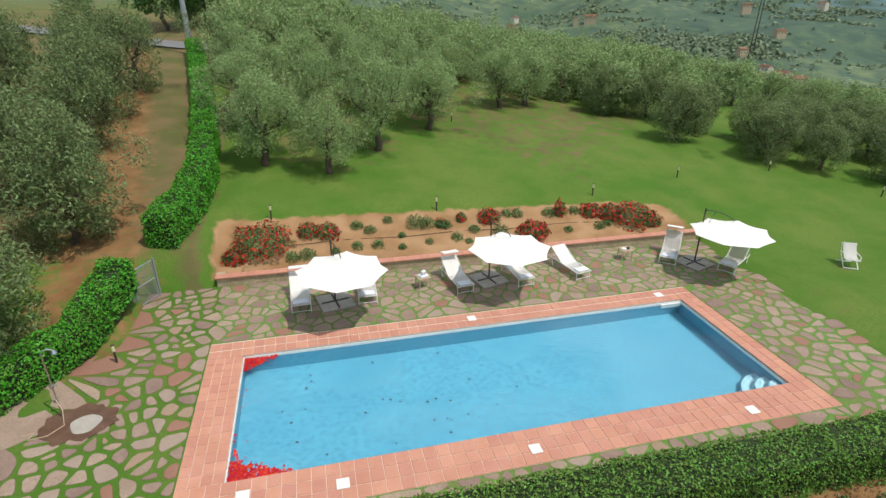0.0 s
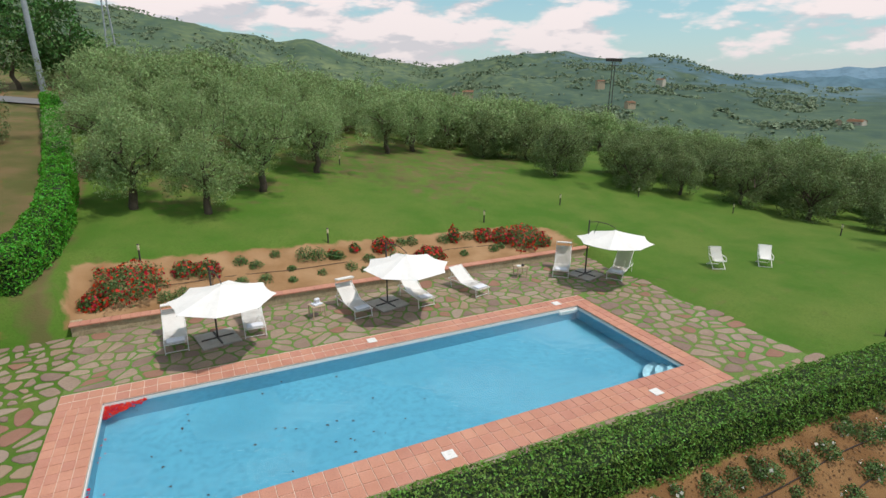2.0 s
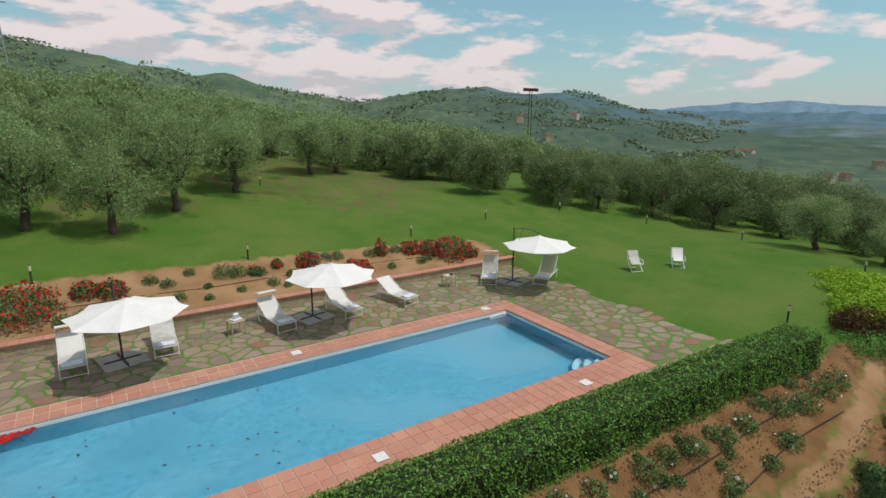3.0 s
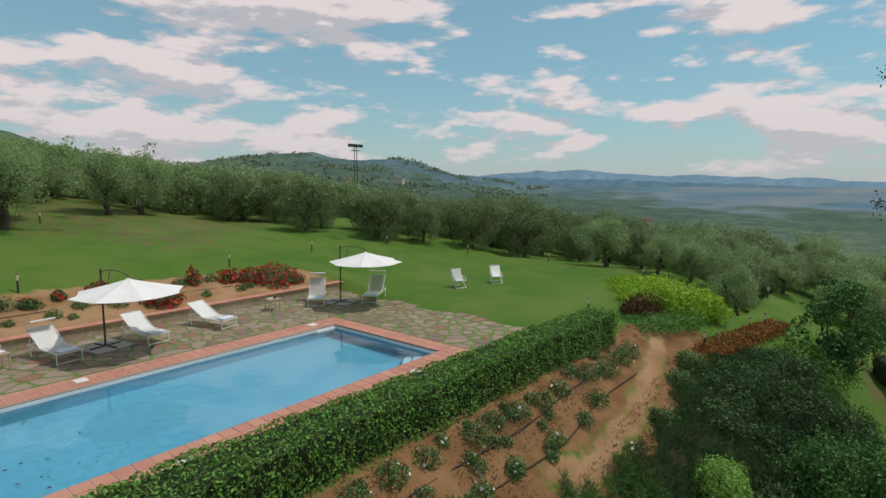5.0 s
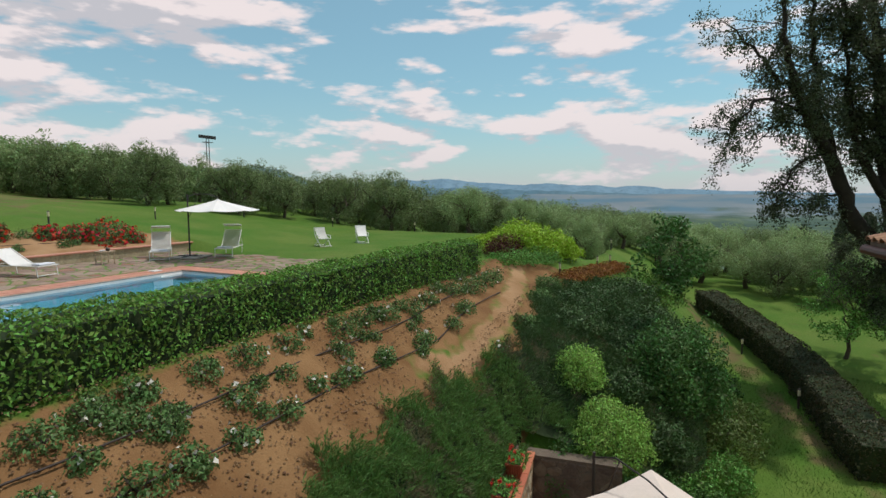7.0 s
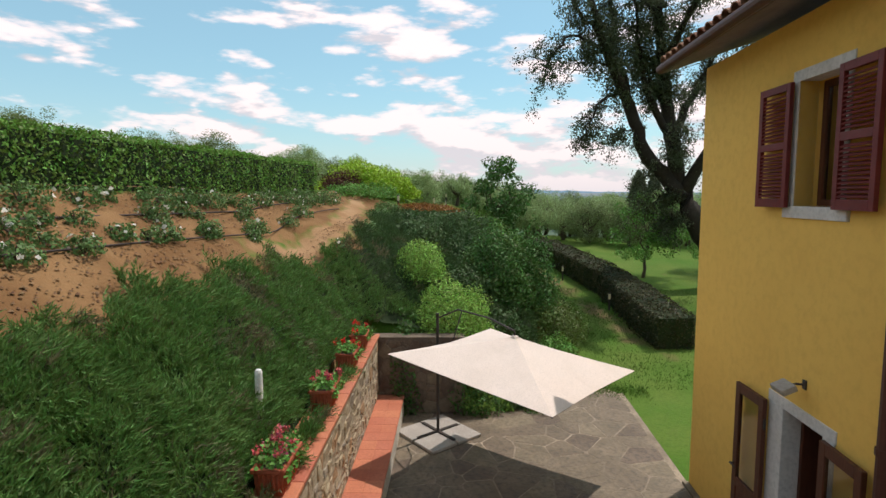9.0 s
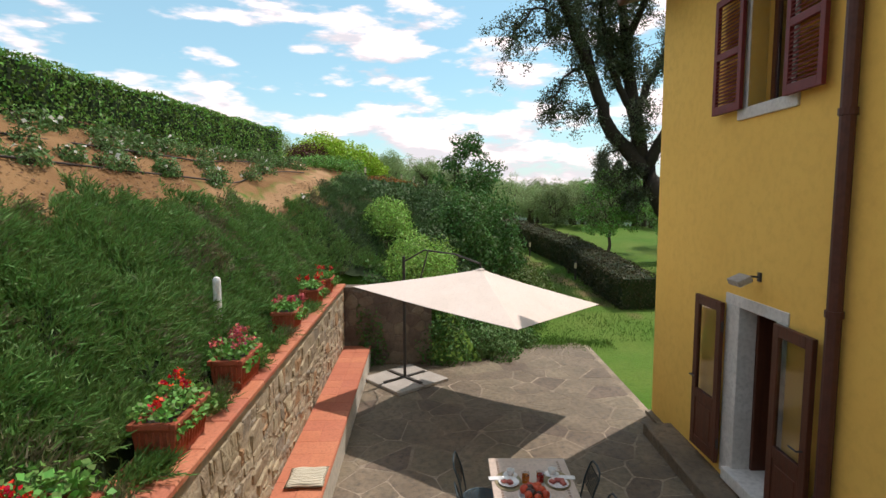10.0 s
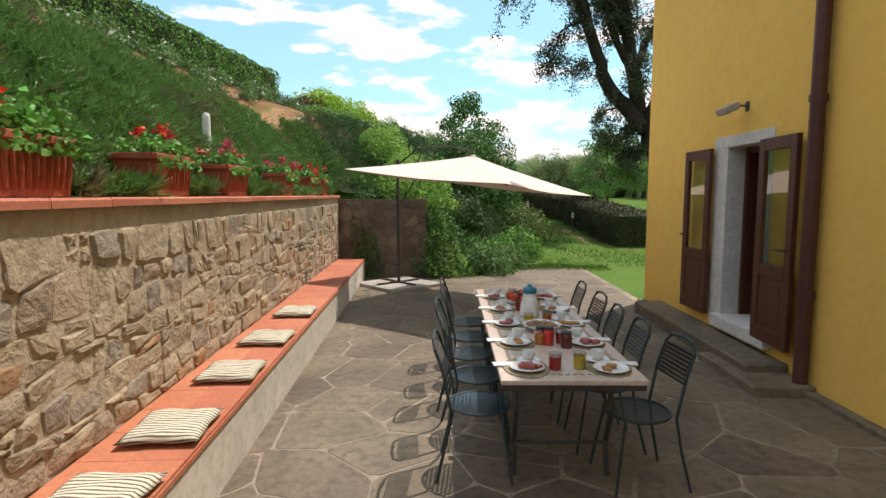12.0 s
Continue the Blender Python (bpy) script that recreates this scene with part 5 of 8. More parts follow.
def build_lounger(back, visor, label):
    """Sun lounger along +y, the foot end at the origin."""
    lo = thing("sun_lounger", Matrix.Identity(4), label, "sun lounger", "loungers beside the pool")
    w, h, ln, hip = 0.33, 0.34, 1.95, 1.05
    by, bz = hip + (ln - hip) * math.cos(radians(back)), h + (ln - hip) * math.sin(radians(back))
    bm = bmesh.new()
    for s in (-w, w):
        tube(bm, [(s, 0.02, h), (s, hip, h), (s, ln - 0.1, h - 0.02)], 0.017, 6)
    for y in (0.02, ln - 0.1):
        rod(bm, (-w, y, h), (w, y, h), 0.016, n=6)
    part("frame", bm, M_white, lo, "white tubular frame")
    for s in (-w, w):
        for y in (0.12, ln - 0.25):
            bm = bmesh.new()
            tube(bm, [(s, y, h), (s, y - 0.05, 0.0)], 0.015, 6)
            part("leg", bm, M_white, lo)
    bm = bmesh.new()
    rod(bm, (-w, 0.09, 0.05), (w, 0.09, 0.05), 0.013, n=6)
    part("stretcher", bm, M_white, lo)
    bm = bmesh.new()
    for s in (-w, w):
        tube(bm, [(s, hip, h + 0.01), (s, by, bz)], 0.016, 6)
        tube(bm, [(s, by - 0.2, bz - 0.2), (s, ln - 0.2, h)], 0.012, 6)
    rod(bm, (-w, by, bz), (w, by, bz), 0.016, n=6)
    part("backrest_frame", bm, M_white, lo)
    bm = bmesh.new()
    n = 8
    prev = None
    for y, z in [(0.03, h + 0.02)] + [(0.03 + (hip - 0.03) * k / n, h + 0.005 - 0.02 * math.sin(math.pi * k / n)) for k in range(1, n)] + [(hip, h + 0.01)] + [(hip + (by - hip) * k / n, h + (bz - h) * k / n - 0.02 * math.sin(math.pi * k / n)) for k in range(1, n + 1)]:
        row = [bm.verts.new((x, y, z)) for x in (-w + 0.02, 0, w - 0.02)]
        if prev:
            bm.faces.new((prev[0], prev[1], row[1], row[0]))
            bm.faces.new((prev[1], prev[2], row[2], row[1]))
        prev = row
    bmesh.ops.solidify(bm, geom=bm.faces[:], thickness=0.012)
    part("sling", bm, M_canvas, lo, "white fabric sling")
    if visor:
        bm = bmesh.new()
        vy, vz = by - 0.12, bz + 0.22
        box(bm, -w, w, -0.024, 0.024, -0.17, 0.17, 0.012, Matrix.Translation((0, vy, vz)) @ Matrix.Rotation(radians(78), 4, "X"))
        part("sunshade", bm, M_canvas, lo, "small white fabric sunshade")
        bm = bmesh.new()
        for s in (-w, w):
            tube(bm, [(s, by, bz - 0.02), (s, vy, vz)], 0.010, 5)
        part("shade_arm", bm, M_white, lo)
    return lo


def build_towel(m):
    bm = bmesh.new()
    vs = box(bm, -0.26, 0.26, -0.16, 0.16, 0, 0.055, 0.02)
    t = tagged(part("folded_towel", bm, M_towel), "folded white-blue towel on a lounger", "towel", "towels on the loungers")
    t.matrix_world = m
    return t


lounge_a = build_lounger(32, True, "white sun lounger with a small sunshade on stone paving")
lounge_c = build_lounger(45, True, "white sun lounger with an upright back and a sunshade")
lounge_b = build_lounger(30, False, "white sun lounger with a raised back on stone paving")
for i, (x, y, a, v) in enumerate(((-0.85, 17.1, 2, 1), (1.5, 17.2, -2, 0), (5.2, 17.15, 8, 1), (7.65, 17.15, 5, 0), (10.1, 17.2, 12, 0), (14.15, 17.65, -41, 2), (16.05, 16.45, -58, 2))):
    m = Matrix.Translation((x, y, TZ + 0.03)) @ Matrix.Rotation(radians(a), 4, "Z")
    src = (lounge_b, lounge_a, lounge_c)[v]
    if i in (0, 1, 5):
        src.matrix_world = m
    else:
        copy_thing(src, m)
    build_towel(m @ Matrix.Translation((0.0, 0.22, 0.352)))

# ---- beds and lawn ----
BED_Y = 19.9
bm = bmesh.new()
box(bm, -4.0, 17.4, BED_Y, BED_Y + 0.28, TZ - 0.2, 5.24)
bed_wall = tagged(part("wall_bed", bm, M_rubble_far), "low stone wall with a brick coping below the rose bed", "wall", kind="structure")
bm = bmesh.new()
box(bm, -4.05, -3.7, BED_Y + 0.28, 20.5, TZ - 0.2, 5.3)
tagged(part("wall_bed", bm, M_rubble_far), "short stone return of the bed wall", "wall", kind="structure")
cap = bpy.data.meshes.new("coping_brick")
cb = bmesh.new()
box(cb, -0.147, 0.147, -0.19, 0.19, 0, 0.055, 0.012)
cb.to_mesh(cap)
cb.free()
cap.materials.append(M_terra)
for k in range(72):
    ob = new("coping_brick", cap)
    ob.parent = bed_wall
    ob.matrix_local = Matrix.Translation((-3.9 + 0.3 * k, BED_Y + 0.12, 5.242)) @ Matrix.Rotation(random.uniform(-0.012, 0.012), 4, "Z")


def shrub(name, x, y, r, h, leaf_m, n, size, label, category="shrub", z=None, flowers=None, nf=0, slim=0.5, fsize=0.07, seed=0, low=0.0, group=""):
    """A loose rounded shrub: stems, leaves over a lumpy dome, and flowers near its skin."""
    g = np.random.default_rng(seed + int(abs(x) * 97 + abs(y) * 31) + 3)
    zz = float(ground_z(x, y)) if z is None else z
    ob = thing(name, Matrix.Translation((x, y, zz - 0.02)), label, category, group)
    bm = bmesh.new()
    for _ in range(4):
        a = g.uniform(0, 6.28)
        tube(bm, [(0, 0, -0.05), (r * 0.3 * math.cos(a), r * 0.3 * math.sin(a), h * 0.35), (r * 0.55 * math.cos(a), r * 0.55 * math.sin(a), h * 0.75)], [0.02 + 0.01 * h, 0.014, 0.006], 5)
    part("branch", bm, M_bark, ob)

    def cloud(m, inner):
        d = g.normal(size=(m, 3))
        d[:, 2] = np.abs(d[:, 2]) - 0.15
        d /= np.linalg.norm(d, axis=1, keepdims=True)
        lump = np.array([1 + 0.34 * noise.noise((q[0] * 2.1 + x, q[1] * 2.1 + y, q[2] * 2.1)) + 0.2 * noise.noise((q[0] * 5 + x, q[1] * 5, q[2] * 5)) for q in d])
        rad = (inner + (1 - inner) * g.uniform(size=m) ** 0.5) * lump
        return d * np.array([r, r, h]) * rad[:, None] + np.array([0, 0, low * h]), d

    p, o = cloud(n, 0.35)
    quads("foliage", leaves(p, o, size, slim, 0.8, g), leaf_m, ob)
    if nf:
        p, o = cloud(nf, 0.85)
        tagged(quads("blossom", leaves(p, o, fsize, 0.9, 0.5, g), flowers, ob), kind="stuff")
    return ob


ROSE = "red-flowering shrub in a bare soil bed"
GREEN = "small green rose bush in a bare soil bed"
for x, y, r, h, red in ((-2.3, 21.5, 1.25, 0.95, 620), (0.35, 21.9, 0.55, 0.5, 160), (-0.45, 22.0, 0.45, 0.5, 120), (7.7, 22.2, 0.55, 0.5, 220), (9.4, 21.0, 0.75, 0.6, 420), (11.3, 22.3, 0.35, 0.65, 140), (12.8, 22.1, 0.5, 0.55, 240), (14.7, 21.4, 1.1, 0.85, 480), (15.5, 21.1, 0.55, 0.5, 120), (13.7, 21.9, 0.6, 0.6, 220), (6.4, 22.3, 0.25, 0.3, 30), (5.4, 22.0, 0.3, 0.3, 30), (-3.4, 20.9, 0.5, 0.5, 180)):
    shrub("rose_bush", x, y, r, h, M_leaf_rose, int(2400 * r * r + 500), 0.085, ROSE, "shrub", None, M_rose, int(red * 0.85), fsize=0.125)
for x, y, r in ((1.6, 22.2, 0.3), (2.15, 21.9, 0.3), (1.5, 21.05, 0.28), (2.4, 21.0, 0.3), (4.2, 22.1, 0.48), (4.75, 22.05, 0.42), (4.6, 20.95, 0.22), (5.6, 21.9, 0.28), (3.5, 21.5, 0.18), (9.1, 22.35, 0.35), (7.95, 21.25, 0.4), (10.7, 22.25, 0.35), (12.05, 22.3, 0.35), (12.8, 21.05, 0.28), (11.2, 21.0, 0.22), (-0.55, 20.75, 0.38), (-1.15, 20.7, 0.35), (6.35, 20.75, 0.2), (8.6, 22.4, 0.3), (5.9, 21.1, 0.3), (6.8, 21.5, 0.3), (10.1, 21.3, 0.2), (13.3, 21.2, 0.2), (0.6, 20.9, 0.2), (3.0, 22.4, 0.25), (3.4, 20.8, 0.18)):
    shrub("rose_bush", x, y, r, r * 1.05, M_leaf_rose, int(2000 * r * r + 160), 0.075, GREEN)
bm = bmesh.new()
tube(bm, [(x, 21.45 + 0.08 * math.sin(x * 1.3), float(ground_z(x, 21.45)) + 0.03) for x in np.linspace(-3.2, 15.6, 40)], 0.014, 6)
tagged(part("drip_hose", bm, M_hose), "black drip hose lying along the rose bed", "hose")


def build_bollard():
    b = thing("bollard_light", Matrix.Identity(4), "short dark garden bollard light with a pale head", "lamp", "garden bollard lights")
    bm = bmesh.new()
    rod(bm, (0, 0, -0.1), (0, 0, 0.42), 0.035, n=10)
    part("post", bm, M_pole, b)
    bm = bmesh.new()
    lathe(bm, [(0.04, 0.42), (0.045, 0.44), (0.045, 0.60), (0.04, 0.62)], 12)
    part("light_head", bm, M_head, b, "pale yellowish diffuser")
    bm = bmesh.new()
    lathe(bm, [(0.048, 0.62), (0.05, 0.635), (0.03, 0.655)], 12)
    part("lid", bm, M_pole, b)
    return b


M_head = mat("lamp_head", (0.72, 0.66, 0.42), (0.64, 0.58, 0.36), 6, 0.5, 0.0, 20)
bollard = build_bollard()
for k, (x, y) in enumerate(((-1.95, 22.9), (5.4, 23.0), (13.7, 23.6), (19.9, 25.4), (26.6, 25.9), (31.0, 22.2), (32.9, 16.8), (9.2, 34.9), (-6.35, 15.5), (20.7, 8.5), (21.4, 4.26), (25.6, 3.5), (27.5, 3.2), (31.0, 9.8), (25.4, -2.45), (20.6, -3.75), (33, 3.9))):
    m = Matrix.Translation((x, y, float(ground_z(x, y))))
    if k:
        copy_thing(bollard, m)
    else:
        bollard.matrix_world = m


def build_deck_chair():
    """Folding chair: two crossed frames and a white sling."""
    c = thing("deck_chair", Matrix.Identity(4), "white folding deck chair standing on the lawn", "chair", "deck chairs on the lawn")
    w, q = 0.27, 0.88
    for s in (-w, w):
        bm = bmesh.new()
        tube(bm, [(s, 0.42 * q, 0), (s, -0.28 * q, 0.52 * q), (s, -0.46 * q, 1.0 * q)], 0.02, 6)
        tube(bm, [(s * 0.9, -0.45 * q, 0), (s * 0.9, 0.12 * q, 0.42 * q), (s * 0.9, 0.42 * q, 0.44 * q)], 0.018, 6)
        part("side_frame", bm, M_white, c)
        bm = bmesh.new()
        tube(bm, [(s * 1.05, -0.33 * q, 0.62 * q), (s * 1.05, 0.3 * q, 0.6 * q), (s, 0.36 * q, 0.44 * q)], 0.018, 6)
        part("armrest", bm, M_white, c)
    bm = bmesh.new()
    for y, z in ((0.42, 0.03), (-0.45, 0.03), (0.42, 0.44), (-0.42, 1.0)):
        rod(bm, (-w, y * q, z * q), (w, y * q, z * q), 0.017, n=6)
    part("crossbar", bm, M_white, c)
    bm = bmesh.new()
    prev = None
    for t in np.linspace(0, 1, 11):
        y, z = 0.42 - 0.84 * t, 0.44 + (1.0 - 0.44) * t ** 1.8 - 0.09 * math.sin(math.pi * t)
        row = [bm.verts.new((x, y * q, z * q)) for x in (-w + 0.02, w - 0.02)]
        if prev:
            bm.faces.new((prev[0], prev[1], row[1], row[0]))
        prev = row
    bmesh.ops.solidify(bm, geom=bm.faces[:], thickness=0.01)
    part("sling", bm, M_canvas, c, "white canvas sling")
    return c


deck = build_deck_chair()
for k, (x, y, a) in enumerate(((21.75, 15.95, 152), (24.05, 15.2, 136))):
    m = Matrix.Translation((x, y, float(ground_z(x, y)))) @ Matrix.Rotation(radians(a), 4, "Z")
    if k:
        copy_thing(deck, m)
    else:
        deck.matrix_world = m


def build_side_table():
    t = thing("side_table", Matrix.Identity(4), "small pale wooden side table on the stone terrace", "table", "side tables by the loungers")
    bm = bmesh.new()
    for k in range(4):
        box(bm, -0.25, 0.25, -0.24 + 0.122 * k, -0.13 + 0.122 * k, 0.44, 0.465, 0.004)
    part("tabletop", bm, M_pale, t)
    for sx in (-0.22, 0.22):
        for sy in (-0.2, 0.2):
            bm = bmesh.new()
            box(bm, sx - 0.018, sx + 0.018, sy - 0.018, sy + 0.018, 0, 0.44, 0.003)
            part("leg", bm, M_pale, t)
    return t


M_pale = mat("pale_wood", (0.52, 0.40, 0.28), (0.44, 0.33, 0.22), 4, 0.7, 0.2, 30, stretch=(1, 8, 8))
st = build_side_table()
st.matrix_world = Matrix.Translation((3.72, 18.1, TZ + 0.03)) @ Matrix.Rotation(0.2, 4, "Z")
copy_thing(st, Matrix.Translation((12.75, 18.65, TZ + 0.03)) @ Matrix.Rotation(-0.1, 4, "Z"))
bm = bmesh.new()
box(bm, -0.17, 0.17, -0.15, 0.15, 0, 0.06, 0.02)
box(bm, -0.09, 0.10, -0.03, 0.09, 0.055, 0.24, 0.03, Matrix.Rotation(0.3, 4, "X"))
tw = tagged(part("crumpled_towel", bm, M_towel), "pale towel heaped on a small side table", "towel")
tw.matrix_world = Matrix.Translation((3.72, 18.1, TZ + 0.495)) @ Matrix.Rotation(0.4, 4, "Z")
bm = bmesh.new()
lathe(bm, [(0.07, 0), (0.105, 0.02), (0.11, 0.035), (0.1, 0.04)], 16)
plate = tagged(part("plate", bm, M_white), "white plate on a small side table", "plate")
plate.matrix_world = Matrix.Translation((12.65, 18.62, TZ + 0.495))
bm = bmesh.new()
bmesh.ops.create_uvsphere(bm, u_segments=14, v_segments=9, radius=0.075)
for v in bm.verts:
    v.co.z *= 0.8
hat = tagged(part("dark_bowl", bm, M_pole), "small dark round bowl on a side table", "bowl")
hat.matrix_world = Matrix.Translation((12.82, 18.58, TZ + 0.555))

# gate between the hedges
gate = thing("metal_gate", Matrix.Translation((-6.0, 19.75, TZ)) @ Matrix.Rotation(radians(-118), 4, "Z"), "grey metal gate with wire mesh between two hedges", "gate")
M_zinc = mat("galvanised_steel", (0.42, 0.44, 0.46), (0.34, 0.36, 0.38), 4, 0.45, 0.1, 30, metal=0.5)
for x in (0.0, 1.25):
    bm = bmesh.new()
    box(bm, x - 0.035, x + 0.035, -0.035, 0.035, -0.1, 1.55, 0.006)
    part("post", bm, M_zinc, gate)
bm = bmesh.new()
for a, b in (((0.06, 0.06), (1.19, 0.06)), ((0.06, 1.48), (1.19, 1.48)), ((0.06, 0.78), (1.19, 0.78)), ((0.08, 0.06), (0.08, 1.48)), ((1.17, 0.06), (1.17, 1.48))):
    rod(bm, (a[0], 0, a[1]), (b[0], 0, b[1]), 0.022, n=8)
part("gate_frame", bm, M_zinc, gate)
bm = bmesh.new()
for k in range(1, 24):
    rod(bm, (0.08 + k * 0.047, 0, 0.06), (0.08 + k * 0.047, 0, 1.48), 0.003, n=3, caps=False)
for k in range(1, 30):
    rod(bm, (0.08, 0, 0.06 + k * 0.047), (1.17, 0, 0.06 + k * 0.047), 0.003, n=3, caps=False)
part("wire_mesh", bm, M_zinc, gate, "thin wire mesh")

# outdoor shower on its wet stone
M_chrome = mat("chrome", (0.62, 0.63, 0.64), (0.55, 0.56, 0.58), 6, 0.2, 0.0, 30, metal=1.0)
sh = thing("outdoor_shower", Matrix.Translation((-7.05, 13.25, TZ)), "thin metal garden shower with a curved arm and hose", "shower")
bm = bmesh.new()
tube(bm, [(0, 0, -0.1), (0, 0, 1.95), (0.03, 0.0, 2.05), (0.15, 0.02, 2.1), (0.27, 0.03, 2.05)], 0.02, 8)
part("pipe", bm, M_chrome, sh)
bm = bmesh.new()
rod(bm, (0.27, 0.03, 2.06), (0.29, 0.03, 1.95), 0.03, 0.075, 12)
part("shower_head", bm, M_chrome, sh)
bm = bmesh.new()
box(bm, -0.04, 0.04, -0.06, 0.02, 0.95, 1.03, 0.01)
rod(bm, (0.0, 0.0, 1.0), (0.12, 0.0, 1.0), 0.012)
part("tap", bm, M_chrome, sh)
bm = bmesh.new()
tube(bm, [(0.0, -0.05, 0.6), (0.15, -0.2, 0.35), (0.2, -0.45, 0.06), (-0.1, -0.75, 0.03), (-0.5, -0.8, 0.03), (-0.45, -0.55, 0.03), (-0.7, -0.6, 0.03)], 0.013, 6)
part("hose", bm, M_pale, sh, "coiled pale garden hose")
bm = bmesh.new()
lathe(bm, [(0.36, -0.02), (0.36, 0.045), (0.33, 0.055), (0.12, 0.048)], 30)
for v in bm.verts:
    v.co.x *= 1.0 + 0.12 * math.sin(3 * math.atan2(v.co.y, v.co.x))
base = tagged(part("drain_slab", bm, M_block), "wet grey stone slab below the shower", "slab")
base.matrix_world = Matrix.Translation((-6.35, 12.75, TZ))
M_wet = mat("wet_earth", (0.10, 0.052, 0.034), (0.15, 0.085, 0.055), 3.0, 0.45, 0.5, 25)
bm = bmesh.new()
rim_w = [(r * 1.25 * math.cos(a), r * math.sin(a)) for a, r in ((2 * math.pi * k / 40, 0.72 + 0.22 * noise.noise((k * 0.45, 2.0, 0))) for k in range(40))]
bm.faces.new([bm.verts.new((x, y, 0.034)) for x, y in rim_w])
ext = bmesh.ops.extrude_face_region(bm, geom=bm.faces[:])
bmesh.ops.translate(bm, vec=(0, 0, -0.08), verts=[v for v in ext["geom"] if isinstance(v, bmesh.types.BMVert)])
bmesh.ops.recalc_face_normals(bm, faces=bm.faces[:])
tagged(part("wet_earth", bm, M_wet), "dark wet earth round the shower slab", "soil", kind="stuff").matrix_world = Matrix.Translation((-6.55, 12.85, TZ))

# street lamp pole by the track and the distant mast
pole = thing("utility_pole", Matrix.Translation((-8.9, 51.2, float(ground_z(-8.9, 51.2)))), "tall grey concrete utility pole beside a hedge", "pole")
bm = bmesh.new()
rod(bm, (0, 0, -0.5), (-0.2, 0, 11.0), 0.24, 0.15, 12)
part("shaft", bm, M_zinc, pole)
bm = bmesh.new()
box(bm, -0.9, 0.6, -0.05, 0.05, 10.4, 10.52, 0.01)
part("crossarm", bm, M_zinc, pole)
mast = thing("lamp_mast", Matrix.Translation((66.0, 73.0, -6.8)), "tall slender mast with a cluster of floodlights", "mast")
bm = bmesh.new()
for s in (-0.5, 0.5):
    rod(bm, (s, 0, 0), (s * 0.5, 0, 23.5), 0.09, 0.06, 8)
for k in range(9):
    rod(bm, (-0.45, 0, 2.4 * k + 1), (0.45, 0, 2.4 * k + 2.2), 0.03, n=5)
part("shaft", bm, M_pole, mast)
bm = bmesh.new()
box(bm, -1.7, 1.7, -0.05, 0.05, 23.35, 23.45)
box(bm, -0.8, 0.8, -0.4, 0.4, 22.7, 22.78)
part("platform", bm, M_pole, mast)
for k in range(7):
    bm = bmesh.new()
    box(bm, -0.16, 0.16, -0.15, 0.15, 0, 0.42, 0.03, Matrix.Translation((-1.5 + 0.5 * k, 0, 23.45)))
    part("floodlight", bm, M_pole, mast)

part_line = thing("power_pylon", Matrix.Translation((-8.6, 108.0, float(ground_z(-8.6, 108.0)))), "slender twin-legged power pole on the hill", "pole")
bm = bmesh.new()
for s_ in (-0.7, 0.7):
    rod(bm, (s_, 0, -0.5), (s_ * 0.3, 0, 14.0), 0.16, 0.1, 8)
for k in range(5):
    rod(bm, (-0.7 + 0.08 * k, 0, 2.4 * k + 0.5), (0.7 - 0.1 * k, 0, 2.4 * k + 2.0), 0.05, n=5)
part("shaft", bm, M_zinc, part_line)
bm = bmesh.new()
box(bm, -1.6, 1.6, -0.06, 0.06, 13.2, 13.35)
part("crossarm", bm, M_zinc, part_line)

# lane of asphalt above the track
lane_pts = [(-60, 74), (-45, 68.5), (-30, 63.5), (-18, 58.5), (-10, 55.0), (-4, 53.6)]
rv, rf = [], []
for i in range(51):
    t = i / 50 * (len(lane_pts) - 1)
    a, b = lane_pts[int(min(t, len(lane_pts) - 2))], lane_pts[int(min(t, len(lane_pts) - 2)) + 1]
    f_ = t - int(min(t, len(lane_pts) - 2))
    cx, cy = a[0] + (b[0] - a[0]) * f_, a[1] + (b[1] - a[1]) * f_
    ln = math.hypot(b[0] - a[0], b[1] - a[1])
    nx, ny = -(b[1] - a[1]) / ln, (b[0] - a[0]) / ln
    for o in (-1.5, 1.5):
        x, y = cx + nx * o, cy + ny * o
        rv.append((x, y, float(ground_z(x, y)) + 0.14))
for i in range(50):
    rf.append((2 * i, 2 * i + 2, 2 * i + 3, 2 * i + 1))
tagged(raw("road", rv, rf, M_asphalt), "narrow grey asphalt lane on the hillside", "road", kind="structure")

# petals afloat in two corners
gp = np.random.default_rng(5)
pp = []
for cx, cy, sx, sy, n in ((PX0 + 0.06, PY1 - 0.06, 0.95, -0.62, 700), (PX0 + 0.06, PY0 + 0.06, 1.5, 0.62, 1100), (PX0 + 0.1, PY0 + 0.5, 0.25, 0.7, 60), (PX0 + 0.05, PY0 + 0.2, 0.5, 3.8, 26)):
    a, b = gp.uniform(0, 1, n), gp.uniform(0, 1, n)
    keep = a + b < 1.0 + 0.1 * gp.normal(size=n)
    pp.append(np.stack([cx + sx * a, cy + sy * b, np.full(n, WATER + 0.012) + gp.uniform(0, 0.01, n)], 1)[keep])
pp = np.concatenate(pp)
pp = pp[(pp[:, 0] > PX0 + 0.05) & (pp[:, 1] > PY0 + 0.05) & (pp[:, 1] < PY1 - 0.05)]
tagged(quads("petals", leaves(pp, np.tile([0, 0, 4.0], (len(pp), 1)), 0.085, 0.8, 0.5, gp), M_petal), "red petals afloat in the corners of the pool", "petals", kind="stuff")
pd = np.stack([gp.uniform(PX0 + 0.3, PX0 + 8, 34), gp.uniform(PY0 + 0.3, PY1 - 0.5, 34), np.full(34, WATER + 0.012)], 1)
